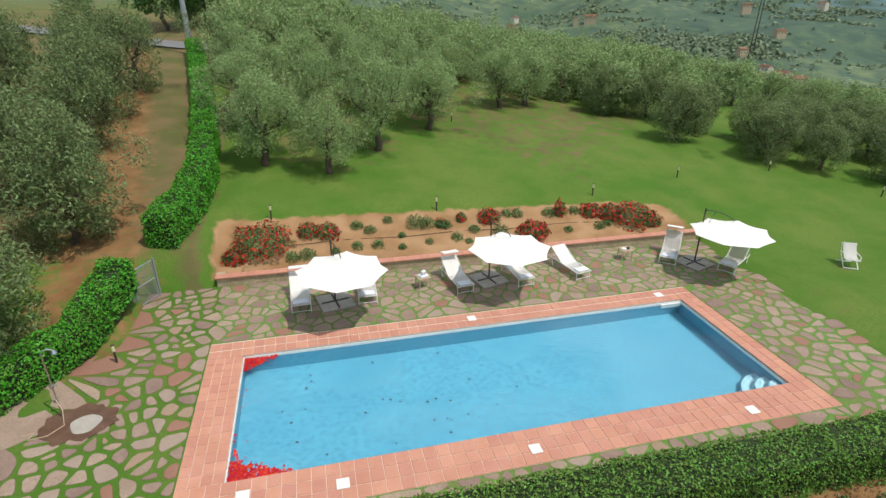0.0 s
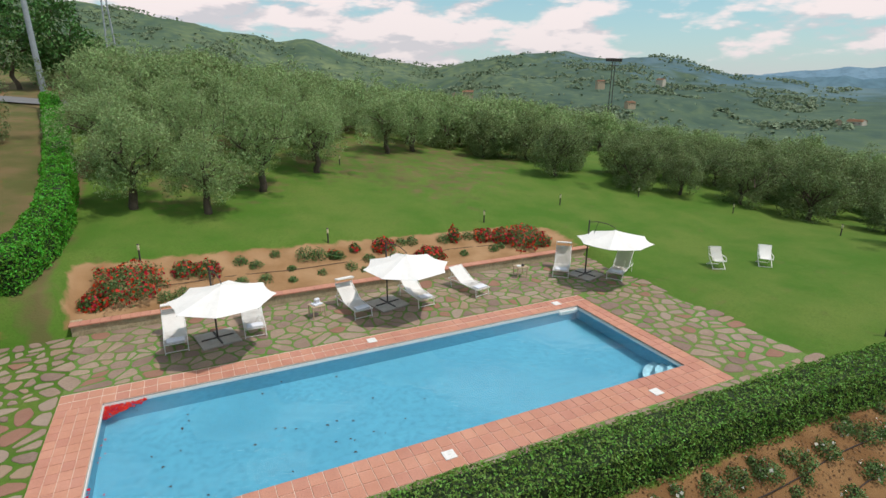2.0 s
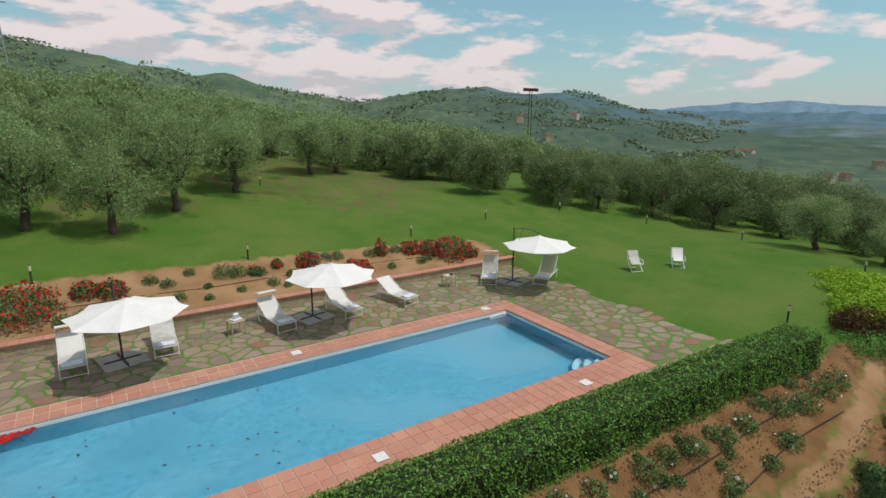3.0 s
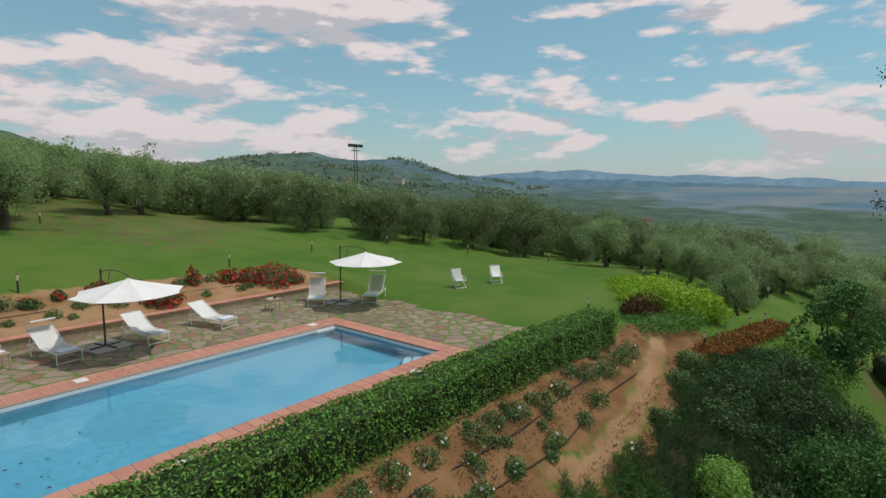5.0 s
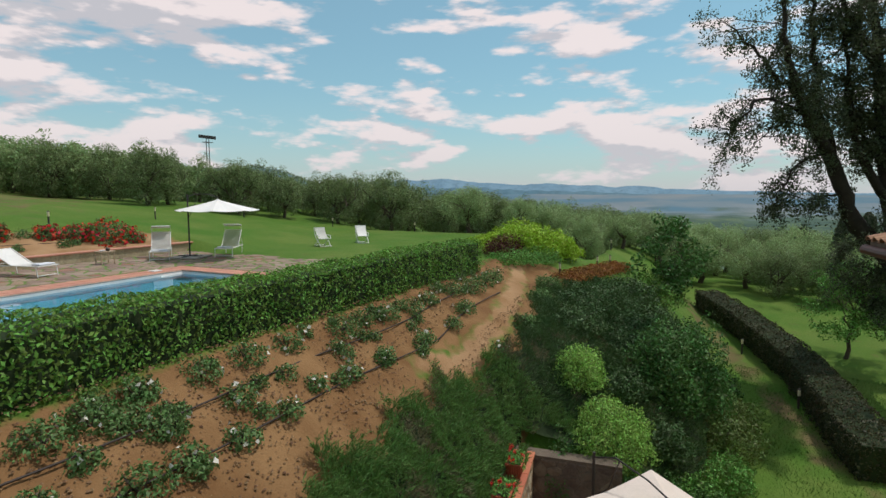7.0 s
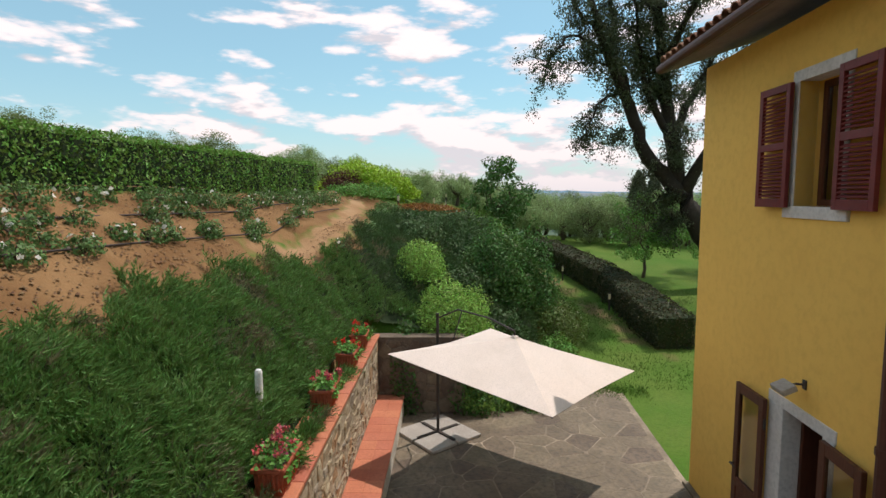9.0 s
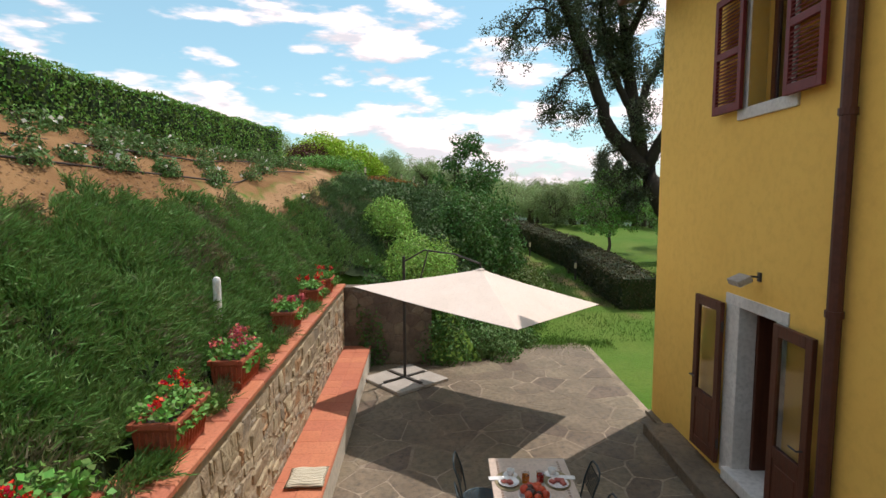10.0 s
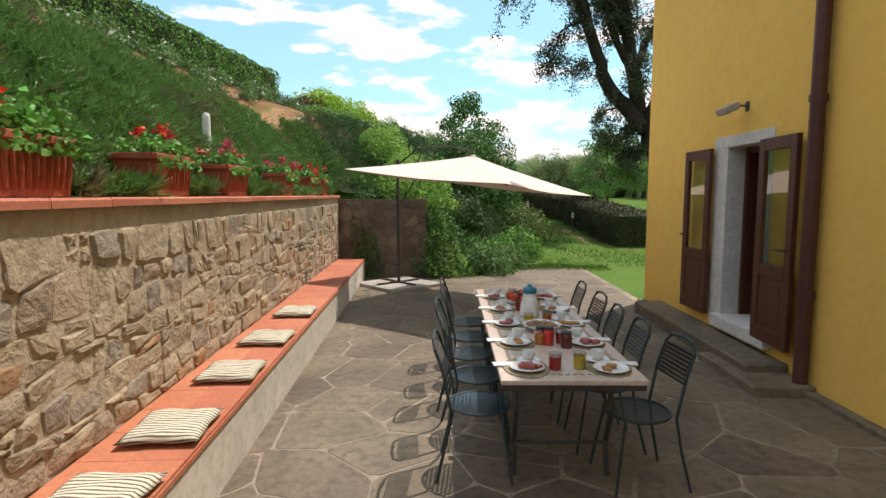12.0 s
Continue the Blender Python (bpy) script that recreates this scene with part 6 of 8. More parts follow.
tagged(quads("fallen_leaves", leaves(pd, np.tile([0, 0, 4.0], (34, 1)), 0.10, 0.7, 0.4, gp), M_hose), "dark leaves floating on the pool", "leaves", kind="stuff")
# white inspection lids in the rim
lid = None
for x, y in ((4.7, 9.25), (11.0, 9.2), (0.0, 9.28), (-2.2, 9.45), (4.9, 15.45), (12.3, 15.45)):
    bm = bmesh.new()
    box(bm, x - 0.15, x + 0.15, y - 0.15, y + 0.15, 4.9, 4.925, 0.01)
    box(bm, x - 0.05, x + 0.05, y - 0.008, y + 0.008, 4.924, 4.931)
    tagged(part("skimmer_lid", bm, M_white), "square white plastic lid set in terracotta tiles", "lid", "white lids in the pool rim")

# ---- planted bank ----
gb = np.random.default_rng(42)
M_blade = leaf_mat("grass_blade", (0.07, 0.16, 0.02), (0.11, 0.19, 0.035), 0.4)


def scatter(n, inside, x0, x1, y0, y1):
    x, y = gb.uniform(x0, x1, n), gb.uniform(y0, y1, n)
    k = inside(x, y)
    x, y = x[k], y[k]
    return np.stack([x, y, ground_z(x, y)], 1)


def edge_top(x):
    """Upper edge of the rosemary on the bank."""
    return np.interp(x, [-9, 3, 5, 7.5, 9, 10.5, 12, 13, 14, 16, 18.7, 20, 22], [3.5, 3.72, 3.98, 4.18, 4.30, 4.36, 4.10, 3.95, 3.75, 3.8, 4.2, 3.9, 3.4]) + 0.15 * np.sin(x * 3.1)


POTS_U = np.array([2.86, 4.3, 5.72, 7.8, 9.5, 10.7])


def mound(x, y):
    """Height of the rosemary over the soil: cushions with hollows between, thinner at its edges."""
    x, y = np.atleast_1d(x), np.atleast_1d(y)
    n = np.array([0.55 * noise.noise((a * 1.15, b * 1.3, 4)) + 0.35 * noise.noise((a * 2.9, b * 2.9, 8)) for a, b in zip(x, y)])
    u, v = uv(x, y)
    edge = np.maximum(smooth01(v - wall_face(u), 0.05, 0.7), smooth01(u, WALL_END + 0.3, WALL_END + 1.2)) * (1 - 0.35 * smooth01(y, edge_top(x) - 0.55, edge_top(x) + 0.05))
    return np.clip(0.24 + 0.30 * n, 0.05, 0.6) * (0.25 + 0.75 * edge)


def rosemary(x0, x1, n, label):
    """Sprigs of needles that lie over each other like combed hair and hang down the slope."""

    def inside(x, y):
        u, v = uv(x, y)
        pot = np.min(np.abs(u[:, None] - POTS_U), axis=1) < 0.34
        return (y < edge_top(x) + 0.12 * np.sin(x * 9) + 0.08 * np.sin(x * 23)) & ((v > wall_face(u) + np.where(pot, 0.40, 0.13 + 0.06 * np.sin(u * 11))) | (u > WALL_END + 0.9))

    p = scatter(n // 9, inside, x0, x1, -0.9 if x0 > 12 else 1.4, 5.4)
    p[:, 2] += mound(p[:, 0], p[:, 1]) * gb.uniform(0.55, 1.12, len(p))
    u, v = uv(p[:, 0], p[:, 1])
    lip = v - wall_face(u) < 0.32
    p[:, 2] = np.where(lip & (u < WALL_END), np.maximum(p[:, 2], WALL_TOP + 0.06), p[:, 2])
    flow = np.array([(noise.noise((a * 2.1, b * 2.1, 20)) * 1.0, noise.noise((a * 2.1, b * 2.1, 31)) * 0.9 - 0.30, 0.85 + 0.5 * noise.noise((a * 3, b * 3, 44))) for a, b, _ in p])
    flow += gb.normal(size=p.shape) * 0.28
    flow /= np.linalg.norm(flow, axis=1, keepdims=True)
    roots, ways = [], []
    for k in range(9):
        f = k / 8
        bend = flow + np.array([0, -0.08, -0.30]) * f * f
        roots.append(p + flow * (0.20 * f) + np.array([0, -0.01, -0.06]) * f * f)
        w = bend + gb.normal(size=p.shape) * (0.42 if k < 8 else 0.1)
        ways.append(w / np.linalg.norm(w, axis=1, keepdims=True))
    roots, ways = np.concatenate(roots), np.concatenate(ways)
    dry = np.tile(np.array([noise.noise((a * 1.7, b * 1.7, 60)) for a, b, _ in p]) + gb.normal(size=len(p)) * 0.16, 9)
    b = blades(roots, ways, 0.085, 0.015, gb)
    tagged(quads("rosemary_cover", b[dry < 0.42], M_leaf_sprig if x1 < 14 else M_leaf_slope), label, "ground cover", kind="stuff")
    tagged(quads("rosemary_cover", b[dry >= 0.42], M_leaf_dry), "dry grey-brown sprigs among the rosemary", "ground cover", kind="stuff")


rosemary(-9.0, 1.0, 110000, "dense dark green rosemary on a steep bank")
rosemary(1.0, 7.0, 270000, "dense dark green rosemary on a steep bank")
rosemary(7.0, 13.0, 170000, "dense dark green rosemary on a steep bank")
rosemary(13.0, 23.0, 260000, "dense dark green rosemary beside a dirt path")
# near-black mats paint the shade between the needles, and hide bare soil
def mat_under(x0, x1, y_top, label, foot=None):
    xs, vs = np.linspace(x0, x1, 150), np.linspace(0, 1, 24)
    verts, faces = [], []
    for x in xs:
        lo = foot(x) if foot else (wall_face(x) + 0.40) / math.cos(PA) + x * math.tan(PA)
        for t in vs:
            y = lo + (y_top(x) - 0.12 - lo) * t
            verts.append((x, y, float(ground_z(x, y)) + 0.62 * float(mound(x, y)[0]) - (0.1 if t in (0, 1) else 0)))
    for i in range(len(xs) - 1):
        for j in range(len(vs) - 1):
            a = i * len(vs) + j
            faces.append((a, a + len(vs), a + len(vs) + 1, a + 1))
    tagged(raw("rosemary_cover", verts, faces, M_inner_shade, smooth=True), label, "ground cover", kind="stuff")


mat_under(-9.0, 12.3, edge_top, "dark sheet painted as shade under the rosemary bank")
mat_under(12.3, 23.5, edge_top, "dark sheet painted as shade under rosemary beside a dirt path", lambda x: 1.6 - 2.6 * smooth01(x, 12.3, 15.0))

WHITE_ROSE = "low rose bush with white flowers on bare soil"
for x, y, r in ((3.8, 6.1, 0.36), (4.4, 6.15, 0.38), (4.75, 5.95, 0.30), (5.1, 6.3, 0.33), (6.1, 6.25, 0.34), (7.05, 6.25, 0.36), (7.95, 6.2, 0.34), (9.5, 6.1, 0.4), (10.3, 6.15, 0.34), (11.2, 6.05, 0.4), (12.3, 6.0, 0.38), (4.0, 5.65, 0.22), (4.95, 5.65, 0.34), (6.2, 5.6, 0.30), (5.7, 5.05, 0.28), (6.7, 5.1, 0.26), (8.5, 5.2, 0.28), (9.7, 5.2, 0.3), (11.5, 5.2, 0.32), (7.6, 5.3, 0.24), (4.25, 5.05, 0.36), (4.85, 5.05, 0.34), (15.6, 5.65, 0.45), (16.8, 5.7, 0.45), (17.7, 5.75, 0.45), (13.9, 5.2, 0.36), (14.7, 5.9, 0.42), (13.2, 5.95, 0.36), (12.9, 5.1, 0.3), (2.9, 6.0, 0.36), (3.2, 5.2, 0.34), (2.2, 5.6, 0.34), (13.3, 3.9, 0.30)):
    shrub("rose_bush", x, y, r, r * 0.95, M_leaf_rose, int(2600 * r * r + 220), 0.065, WHITE_ROSE, "shrub", None, M_petal_white, 6, fsize=0.085)
gr = np.random.default_rng(63)
for k in range(34):
    x, y = gr.uniform(2.0, 18.0), gr.choice([6.25, 5.72, 5.15]) + gr.normal() * 0.1
    r = gr.uniform(0.13, 0.27)
    shrub("rose_bush", x, y, r, r * 1.15, M_leaf_rose, int(2600 * r * r + 160), 0.06, WHITE_ROSE, "shrub", None, M_petal_white, int(gr.integers(1, 5)), fsize=0.075)
for off in (5.75, 5.08):
    bm = bmesh.new()
    tube(bm, [(x, off + 0.05 * math.sin(x * 1.1 + off), float(ground_z(x, off)) + 0.05) for x in np.linspace(1.5, 16.5, 60)], 0.016, 6)
    tagged(part("drip_hose", bm, M_hose), "dark drip hose running along a row of roses", "hose")

# clods and pebbles on the bare soil
def clods(name, n, x0, x1, y0, y1, inside, size, label):
    p = scatter(n, inside, x0, x1, y0, y1)
    base = np.array([(1, 0, 0), (0, 1, 0), (-1, 0, 0), (0, -1, 0), (0, 0, 0.75), (0, 0, -0.6)])
    tri = np.array([(0, 1, 4), (1, 2, 4), (2, 3, 4), (3, 0, 4)])
    s = size * gb.uniform(0.35, 1.3, size=(len(p), 1, 1)) ** 1.5
    v = p[:, None, :] + base[None] * s * gb.uniform(0.55, 1.2, size=(len(p), 6, 3)) + np.array([0, 0, 0.02])
    f = (np.arange(len(p))[:, None, None] * 6 + tri[None]).reshape(-1, 3)
    tagged(raw(name, v.reshape(-1, 3), f, M_clod), label, "soil", kind="stuff")


M_clod = mat("soil_clod", (0.175, 0.096, 0.046), (0.26, 0.154, 0.08), 2.0, 0.95, 0.5, 25, island=0.2)
clods("soil_clods", 9000, 0.5, 20.0, 4.2, 6.75, lambda x, y: (y > edge_top(x) - 0.2) & ((x < 10) | (np.abs(y - 4.9 - 0.1 * np.clip(x - 15.5, 0, 5)) > 0.4)), 0.026, "crumbly brown soil clods on the bank")
# shrubs beyond the patio
DARKB, MIDB, BROWNB = "dense dark green shrub on the bank", "rounded bright green shrub on the bank", "brownish green loose shrub beside a grass path"
shrub("shrub", 14.05, 2.05, 0.68, 0.85, M_leaf_bright, 5200, 0.065, MIDB, low=0.42)
shrub("shrub", 12.9, 1.05, 0.98, 1.1, M_leaf_bright, 9000, 0.065, MIDB, low=0.3)
for x, y, r, h, lm, n, sz, lab in (
        (16.4, 0.15, 1.1, 2.0, M_leaf_deep, 7500, 0.10, "tall leafy green shrub on the bank"), (17.2, -0.55, 1.1, 2.4, M_leaf_deep, 6500, 0.11, DARKB),
        (16.4, -1.45, 0.95, 0.95, M_leaf_olivebush, 4200, 0.085, BROWNB), (18.2, -1.6, 0.9, 0.9, M_leaf_olivebush, 3600, 0.09, BROWNB), (15.2, -1.35, 0.8, 0.7, M_leaf_bush, 3600, 0.08, "low green shrub beside a grass path"),
        (14.6, 0.1, 0.8, 0.7, M_leaf_slope, 3600, 0.09, DARKB), (15.2, 1.2, 0.9, 0.6, M_leaf_slope, 3600, 0.09, DARKB), (14.2, -0.7, 0.7, 0.6, M_leaf_bush, 3200, 0.08, "low green shrub beside a grass path"),
        (17.0, 2.9, 1.2, 0.6, M_leaf_slope, 5600, 0.10, DARKB), (18.8, 3.1, 1.3, 0.65, M_leaf_slope, 5600, 0.10, DARKB), (20.6, 2.9, 1.4, 0.7, M_leaf_slope, 5600, 0.10, DARKB), (17.4, 1.5, 1.2, 0.7, M_leaf_slope, 5000, 0.10, DARKB), (19.4, 1.6, 1.4, 0.75, M_leaf_slope, 5000, 0.10, DARKB), (21.4, 1.5, 1.5, 0.8, M_leaf_slope, 5000, 0.10, DARKB), (23.0, 2.2, 1.5, 0.8, M_leaf_slope, 5000, 0.11, DARKB),
        (15.0, 3.75, 0.42, 0.36, M_leaf_rose, 2000, 0.07, "grey-green low shrub beside a dirt path"), (17.6, 4.05, 0.5, 0.45, M_leaf_rose, 1600, 0.08, "grey-green low shrub beside a dirt path"), (19.4, 4.25, 0.55, 0.5, M_leaf_rose, 1800, 0.08, "grey-green low shrub beside a dirt path"),
        (19.8, 0.1, 1.2, 0.9, M_leaf_slope, 4500, 0.10, DARKB), (22.2, 0.0, 1.2, 0.9, M_leaf_slope, 4500, 0.10, DARKB), (20.2, -1.2, 0.9, 0.8, M_leaf_slope, 3600, 0.09, DARKB),
        (24.8, 1.4, 1.7, 1.2, M_leaf_dark, 5000, 0.11, DARKB), (21.9, 6.75, 0.95, 0.8, M_leaf_red, 3500, 0.09, "dark red leafy shrub on the lawn edge"), (21.0, 6.1, 1.1, 0.45, M_leaf_bush, 3500, 0.08, MIDB), (22.4, 5.6, 1.2, 0.55, M_leaf_bush, 3500, 0.08, MIDB)):
    shrub("shrub", x, y, r, h, lm, n, sz, lab, low=0.08)
for x, y, r, h in ((23.0, 6.7, 1.3, 1.25), (24.0, 6.0, 1.5, 1.2), (24.9, 5.3, 1.2, 0.95), (24.9, 7.3, 1.5, 0.95), (26.9, 8.4, 1.5, 0.55), (29.0, 9.6, 1.5, 0.45)):
    shrub("lime_shrub", x, y, r, h, M_leaf_lime, 5200, 0.12, "bright yellow-green spreading shrub on the lawn edge", low=0.05)
for k, (x, y) in enumerate(((21.3, 4.05), (22.3, 3.9), (23.3, 3.75), (24.3, 3.55), (25.3, 3.4), (26.3, 3.25), (27.3, 3.1), (28.3, 2.95))):
    shrub("dry_shrub", x, y, 0.7, 0.4, M_leaf_rust, 1500, 0.09, "low rust-coloured dry shrub along the bank edge", low=0.05)
# ivy mound at the end wall
for u, v, r, h, lm in ((12.15, -0.35, 0.6, 1.45, M_leaf_deep), (12.7, 0.3, 0.8, 1.75, M_leaf_deep), (12.75, -1.35, 0.85, 0.6, M_leaf_rose), (13.5, -1.9, 0.8, 0.5, M_leaf_rose), (13.4, -0.7, 0.9, 0.9, M_leaf_deep), (12.1, 1.2, 0.5, 1.8, M_leaf_deep)):
    q = P(u, v)
    shrub("ivy", q.x, q.y, r, h, lm, 5200, 0.075, "dark ivy spreading over the end of a stone wall", "ivy", 0.0, low=0.05)

low = lambda x, y: (x, y, float(ground_z(x, y)))
LOWH = hedge("low_hedge", [low(16.7, -5.0), low(18, -4.75), low(20, -4.6), low(23, -4.2), low(26, -3.4), low(29, -2.5), low(32.3, -1.2)], 1.25, 1.0, M_leaf_brown, 330, 0.085, "dark brownish-green clipped hedge along a grass path", 31)

# trees on the lower lawn and beyond
FRUIT = "young broad-leaved tree on the lower lawn"
mag = make_tree("broadleaf_tree", 61, 4.2, 1.75, 1.5, M_leaf_deep, 0.20, 0.45, 34, 400, "dark glossy broad-leaved tree on the bank", trunk_r=0.09)
put(mag, 26.0, 0.6, 0.92, 0.3, True)
fr = make_tree("broadleaf_tree", 62, 3.6, 1.5, 1.15, M_leaf_bush, 0.12, 0.4, 40, 760, FRUIT, trunk_r=0.07)
put(mag, -13.0, 64.0, 2.1, 1.0)
put(mag, -9.8, 67.0, 1.9, 3.0)
put(fr, 26.2, -6.1, 1.05, 0.0, True)
put(fr, 27.5, -9.5, 0.9, 2.0)
grow(olive[1], 30.6, 4.9, 0.62, 1.0)
lower = [(38.5, -3.5), (36.5, -5.0), (40, 1.5), (43, -6), (38, 6.5), (47, 2), (36, -11), (44, 7), (50, -8), (52, 4), (41, -13), (48, -14), (34, 10), (37, 12), (41, 11), (56, -2), (58, 9), (55, -16), (62, -9), (63, 4), (45, -21), (52, -24), (60, -20), (68, -16), (70, -2), (68, 12), (30, -14), (35, -18), (40, -25), (39, 3.5), (42, 4.5), (36, 8.5), (45, -2), (47, -9), (37.5, 0.5), (44, 12), (50, 9), (53, -6), (56, 4), (60, 0), (50, 14), (64, -14), (46, 5.0), (34.5, 13.5)]
gl_ = np.random.default_rng(29)
while len(lower) < 74:
    x, y = float(gl_.uniform(35, 52)), float(gl_.uniform(-13, 11))
    if all((x - p) ** 2 + (y - q) ** 2 > 5 for p, q in lower) and not (x < 37.5 and -4 < y < 3):
        lower.append((x, y))
for k, (x, y) in enumerate(lower):
    grow(row_olive[k % 3] if k % 4 == 1 else olive[k % 5], x, y, 1.0 + 0.25 * g8.uniform(), g8.uniform(0, 6.28))


def build_big_tree():
    """The old dark tree behind the house: thick forked trunk, bent limbs, hanging twigs with leaves in loose tufts."""
    g = np.random.default_rng(77)
    bx, by = 24.4, -7.6
    t = thing("old_tree", Matrix.Translation((bx, by, float(ground_z(bx, by)))), "large dark old tree with bent limbs behind the house", "tree")
    gz = float(ground_z(bx, by))
    # each limb: points over the trunk's foot, first and last radius, tufts per metre, where its twigs begin
    limbs = [
        ([(-0.1, -1.5, gz - 0.4), (0.0, -0.9, 2.5), (0.1, 0.3, 4.7)], 0.6, 0.42, 0, 1),
        ([(0.1, 0.3, 4.6), (0.2, 1.0, 5.4), (0.1, 2.0, 6.5), (-0.1, 2.7, 8.6), (-1.2, 3.4, 9.4), (-2.4, 4.2, 10.6), (-3.2, 4.8, 12.4), (-3.4, 5.0, 14.2)], 0.36, 0.04, 7, 0.50),
        ([(-0.1, 2.7, 8.6), (-0.3, 3.3, 10.5), (-0.8, 3.6, 12.6), (-1.0, 3.8, 15.0)], 0.16, 0.04, 9, 0.25),
        ([(-2.0, 4.0, 10.1), (-2.8, 5.2, 10.7), (-3.4, 6.0, 9.8), (-3.8, 6.4, 8.8)], 0.07, 0.014, 6, 0.15),
        ([(-0.4, 3.0, 8.9), (-1.2, 4.0, 8.5), (-1.6, 4.6, 7.3), (-1.7, 4.8, 6.6)], 0.06, 0.014, 8, 0.1),
        ([(-2.4, 4.2, 10.6), (-2.8, 5.2, 11.6), (-2.6, 5.75, 12.4), (-3.0, 6.4, 13.0)], 0.10, 0.02, 7, 0.1),
        ([(-1.4, 3.5, 9.6), (-2.2, 4.6, 9.9), (-2.9, 5.3, 9.2)], 0.05, 0.012, 6, 0.2),
        ([(0.1, 0.3, 4.6), (0.3, 0.9, 7.2), (0.1, 1.3, 10.0), (-0.2, 1.8, 13.0), (-0.2, 2.0, 16.0)], 0.38, 0.06, 12, 0.35),
        ([(0.3, 0.9, 7.2), (-0.2, 1.9, 8.6), (-0.6, 2.4, 10.6), (-0.9, 2.8, 13.0)], 0.18, 0.04, 12, 0.3),
        ([(0.1, 0.3, 4.7), (-0.8, -0.6, 6.8), (-1.8, -1.4, 9.4), (-2.4, -2.0, 12.5)], 0.28, 0.05, 10, 0.35),
        ([(0.3, 0.9, 7.2), (1.2, -0.4, 9.2), (1.6, -1.6, 12.0)], 0.2, 0.05, 10, 0.3),
        ([(0.1, 1.3, 10.0), (-1.6, 0.6, 12.0), (-2.6, 0.3, 14.5)], 0.16, 0.04, 12, 0.2),
        ([(-0.2, 1.8, 12.0), (-1.4, 2.8, 13.2), (-2.0, 3.4, 15.0)], 0.12, 0.03, 12, 0.2),
        ([(0.0, 2.4, 7.4), (-0.1, 3.0, 7.3), (-0.2, 3.4, 6.7)], 0.05, 0.014, 10, 0.3),
        ([(0.2, 1.0, 5.4), (0.6, 1.6, 5.6), (0.7, 2.2, 5.2)], 0.07, 0.02, 12, 0.3),
        ([(0.2, 0.6, 5.8), (-0.4, 0.7, 6.6), (-0.6, 1.0, 7.6)], 0.08, 0.02, 12, 0.2),
        ([(0.3, 0.9, 8.0), (0.2, 1.9, 9.6), (0.0, 2.6, 11.6)], 0.12, 0.03, 12, 0.2),
        ([(0.1, 0.3, 4.7), (0.5, 1.1, 4.7), (0.6, 1.8, 4.0)], 0.06, 0.02, 16, 0.2),
        ([(0.0, -0.3, 3.7), (0.2, 0.7, 3.7), (0.3, 1.3, 3.0)], 0.05, 0.015, 16, 0.2)]
    bark, pts, out = bmesh.new(), [], []
    for way, r0, r1, tufts, begin in limbs:
        way = np.array(way, float) - np.array([0, 0, gz])
        seg = np.linalg.norm(np.diff(way, axis=0), axis=1)
        run = np.r_[0, np.cumsum(seg)] / seg.sum()
        q = np.linspace(0, 1, 4 * len(seg) + 1)
        line = np.stack([np.interp(q, run, way[:, k]) for k in range(3)], 1)
        line[1:-1] = 0.25 * line[:-2] + 0.5 * line[1:-1] + 0.25 * line[2:] + g.normal(size=line[1:-1].shape) * 0.05
        tube(bark, line, list(np.linspace(r0, r1, len(line))), 8)
        for _ in range(int(tufts * seg.sum() * (1 - begin) * 1.15)):
            f = g.uniform(begin, 1)
            a = np.array([np.interp(f, q, line[:, k]) for k in range(3)])
            d = g.normal(size=3) * np.array([0.7, 0.7, 0.55]) + np.array([0, 0.05, 0.1])
            ln = g.uniform(0.35, 0.95)
            mid = a + d * ln * 0.6
            tip = a + d * ln + np.array([0, 0, -0.25 * ln - 0.12])
            tube(bark, [a, mid, tip], [0.022, 0.012, 0.005], 4)
            for c, m in ((mid, 26), (0.5 * (mid + tip), 30), (tip, 36), (tip + np.array([0, 0, -0.16]), 18)):
                o = g.normal(size=(m, 3)) * np.array([0.13, 0.13, 0.13])
                pts.append(c + o)
                out.append(o + np.array([0, 0, 0.1]))
    part("trunk", bark, M_bark_dark, t, "", True)
    quads("crown", leaves(np.concatenate(pts), np.concatenate(out), 0.105, 0.5, 0.8, g), M_leaf_tree, t)


build_big_tree()


def build_cypress(x, y, h):
    g = np.random.default_rng(int(x))
    c = thing("cypress", Matrix.Translation((x, y, float(ground_z(x, y)))), "narrow dark cypress in the distance", "tree")
    bm = bmesh.new()
    rod(bm, (0, 0, -0.3), (0, 0, h * 0.9), 0.2, 0.04, 8)
    part("trunk", bm, M_bark, c)
    n = 5000
    z = g.uniform(0.06, 1, n)
    r = 0.75 * np.sqrt(np.clip(np.sin(np.pi * np.clip(z, 0, 1) ** 0.7), 0.02, 1)) * g.uniform(0.6, 1.05, n)
    a = g.uniform(0, 6.28, n)
    p = np.stack([r * np.cos(a), r * np.sin(a), z * h], 1)
    quads("crown", leaves(p, np.stack([np.cos(a), np.sin(a), 0.8 + 0 * a], 1), 0.22, 0.4, 0.5, g), M_leaf_tree, c)


build_cypress(41.6, -9.1, 5.0)
build_cypress(43.0, -10.5, 5.0)

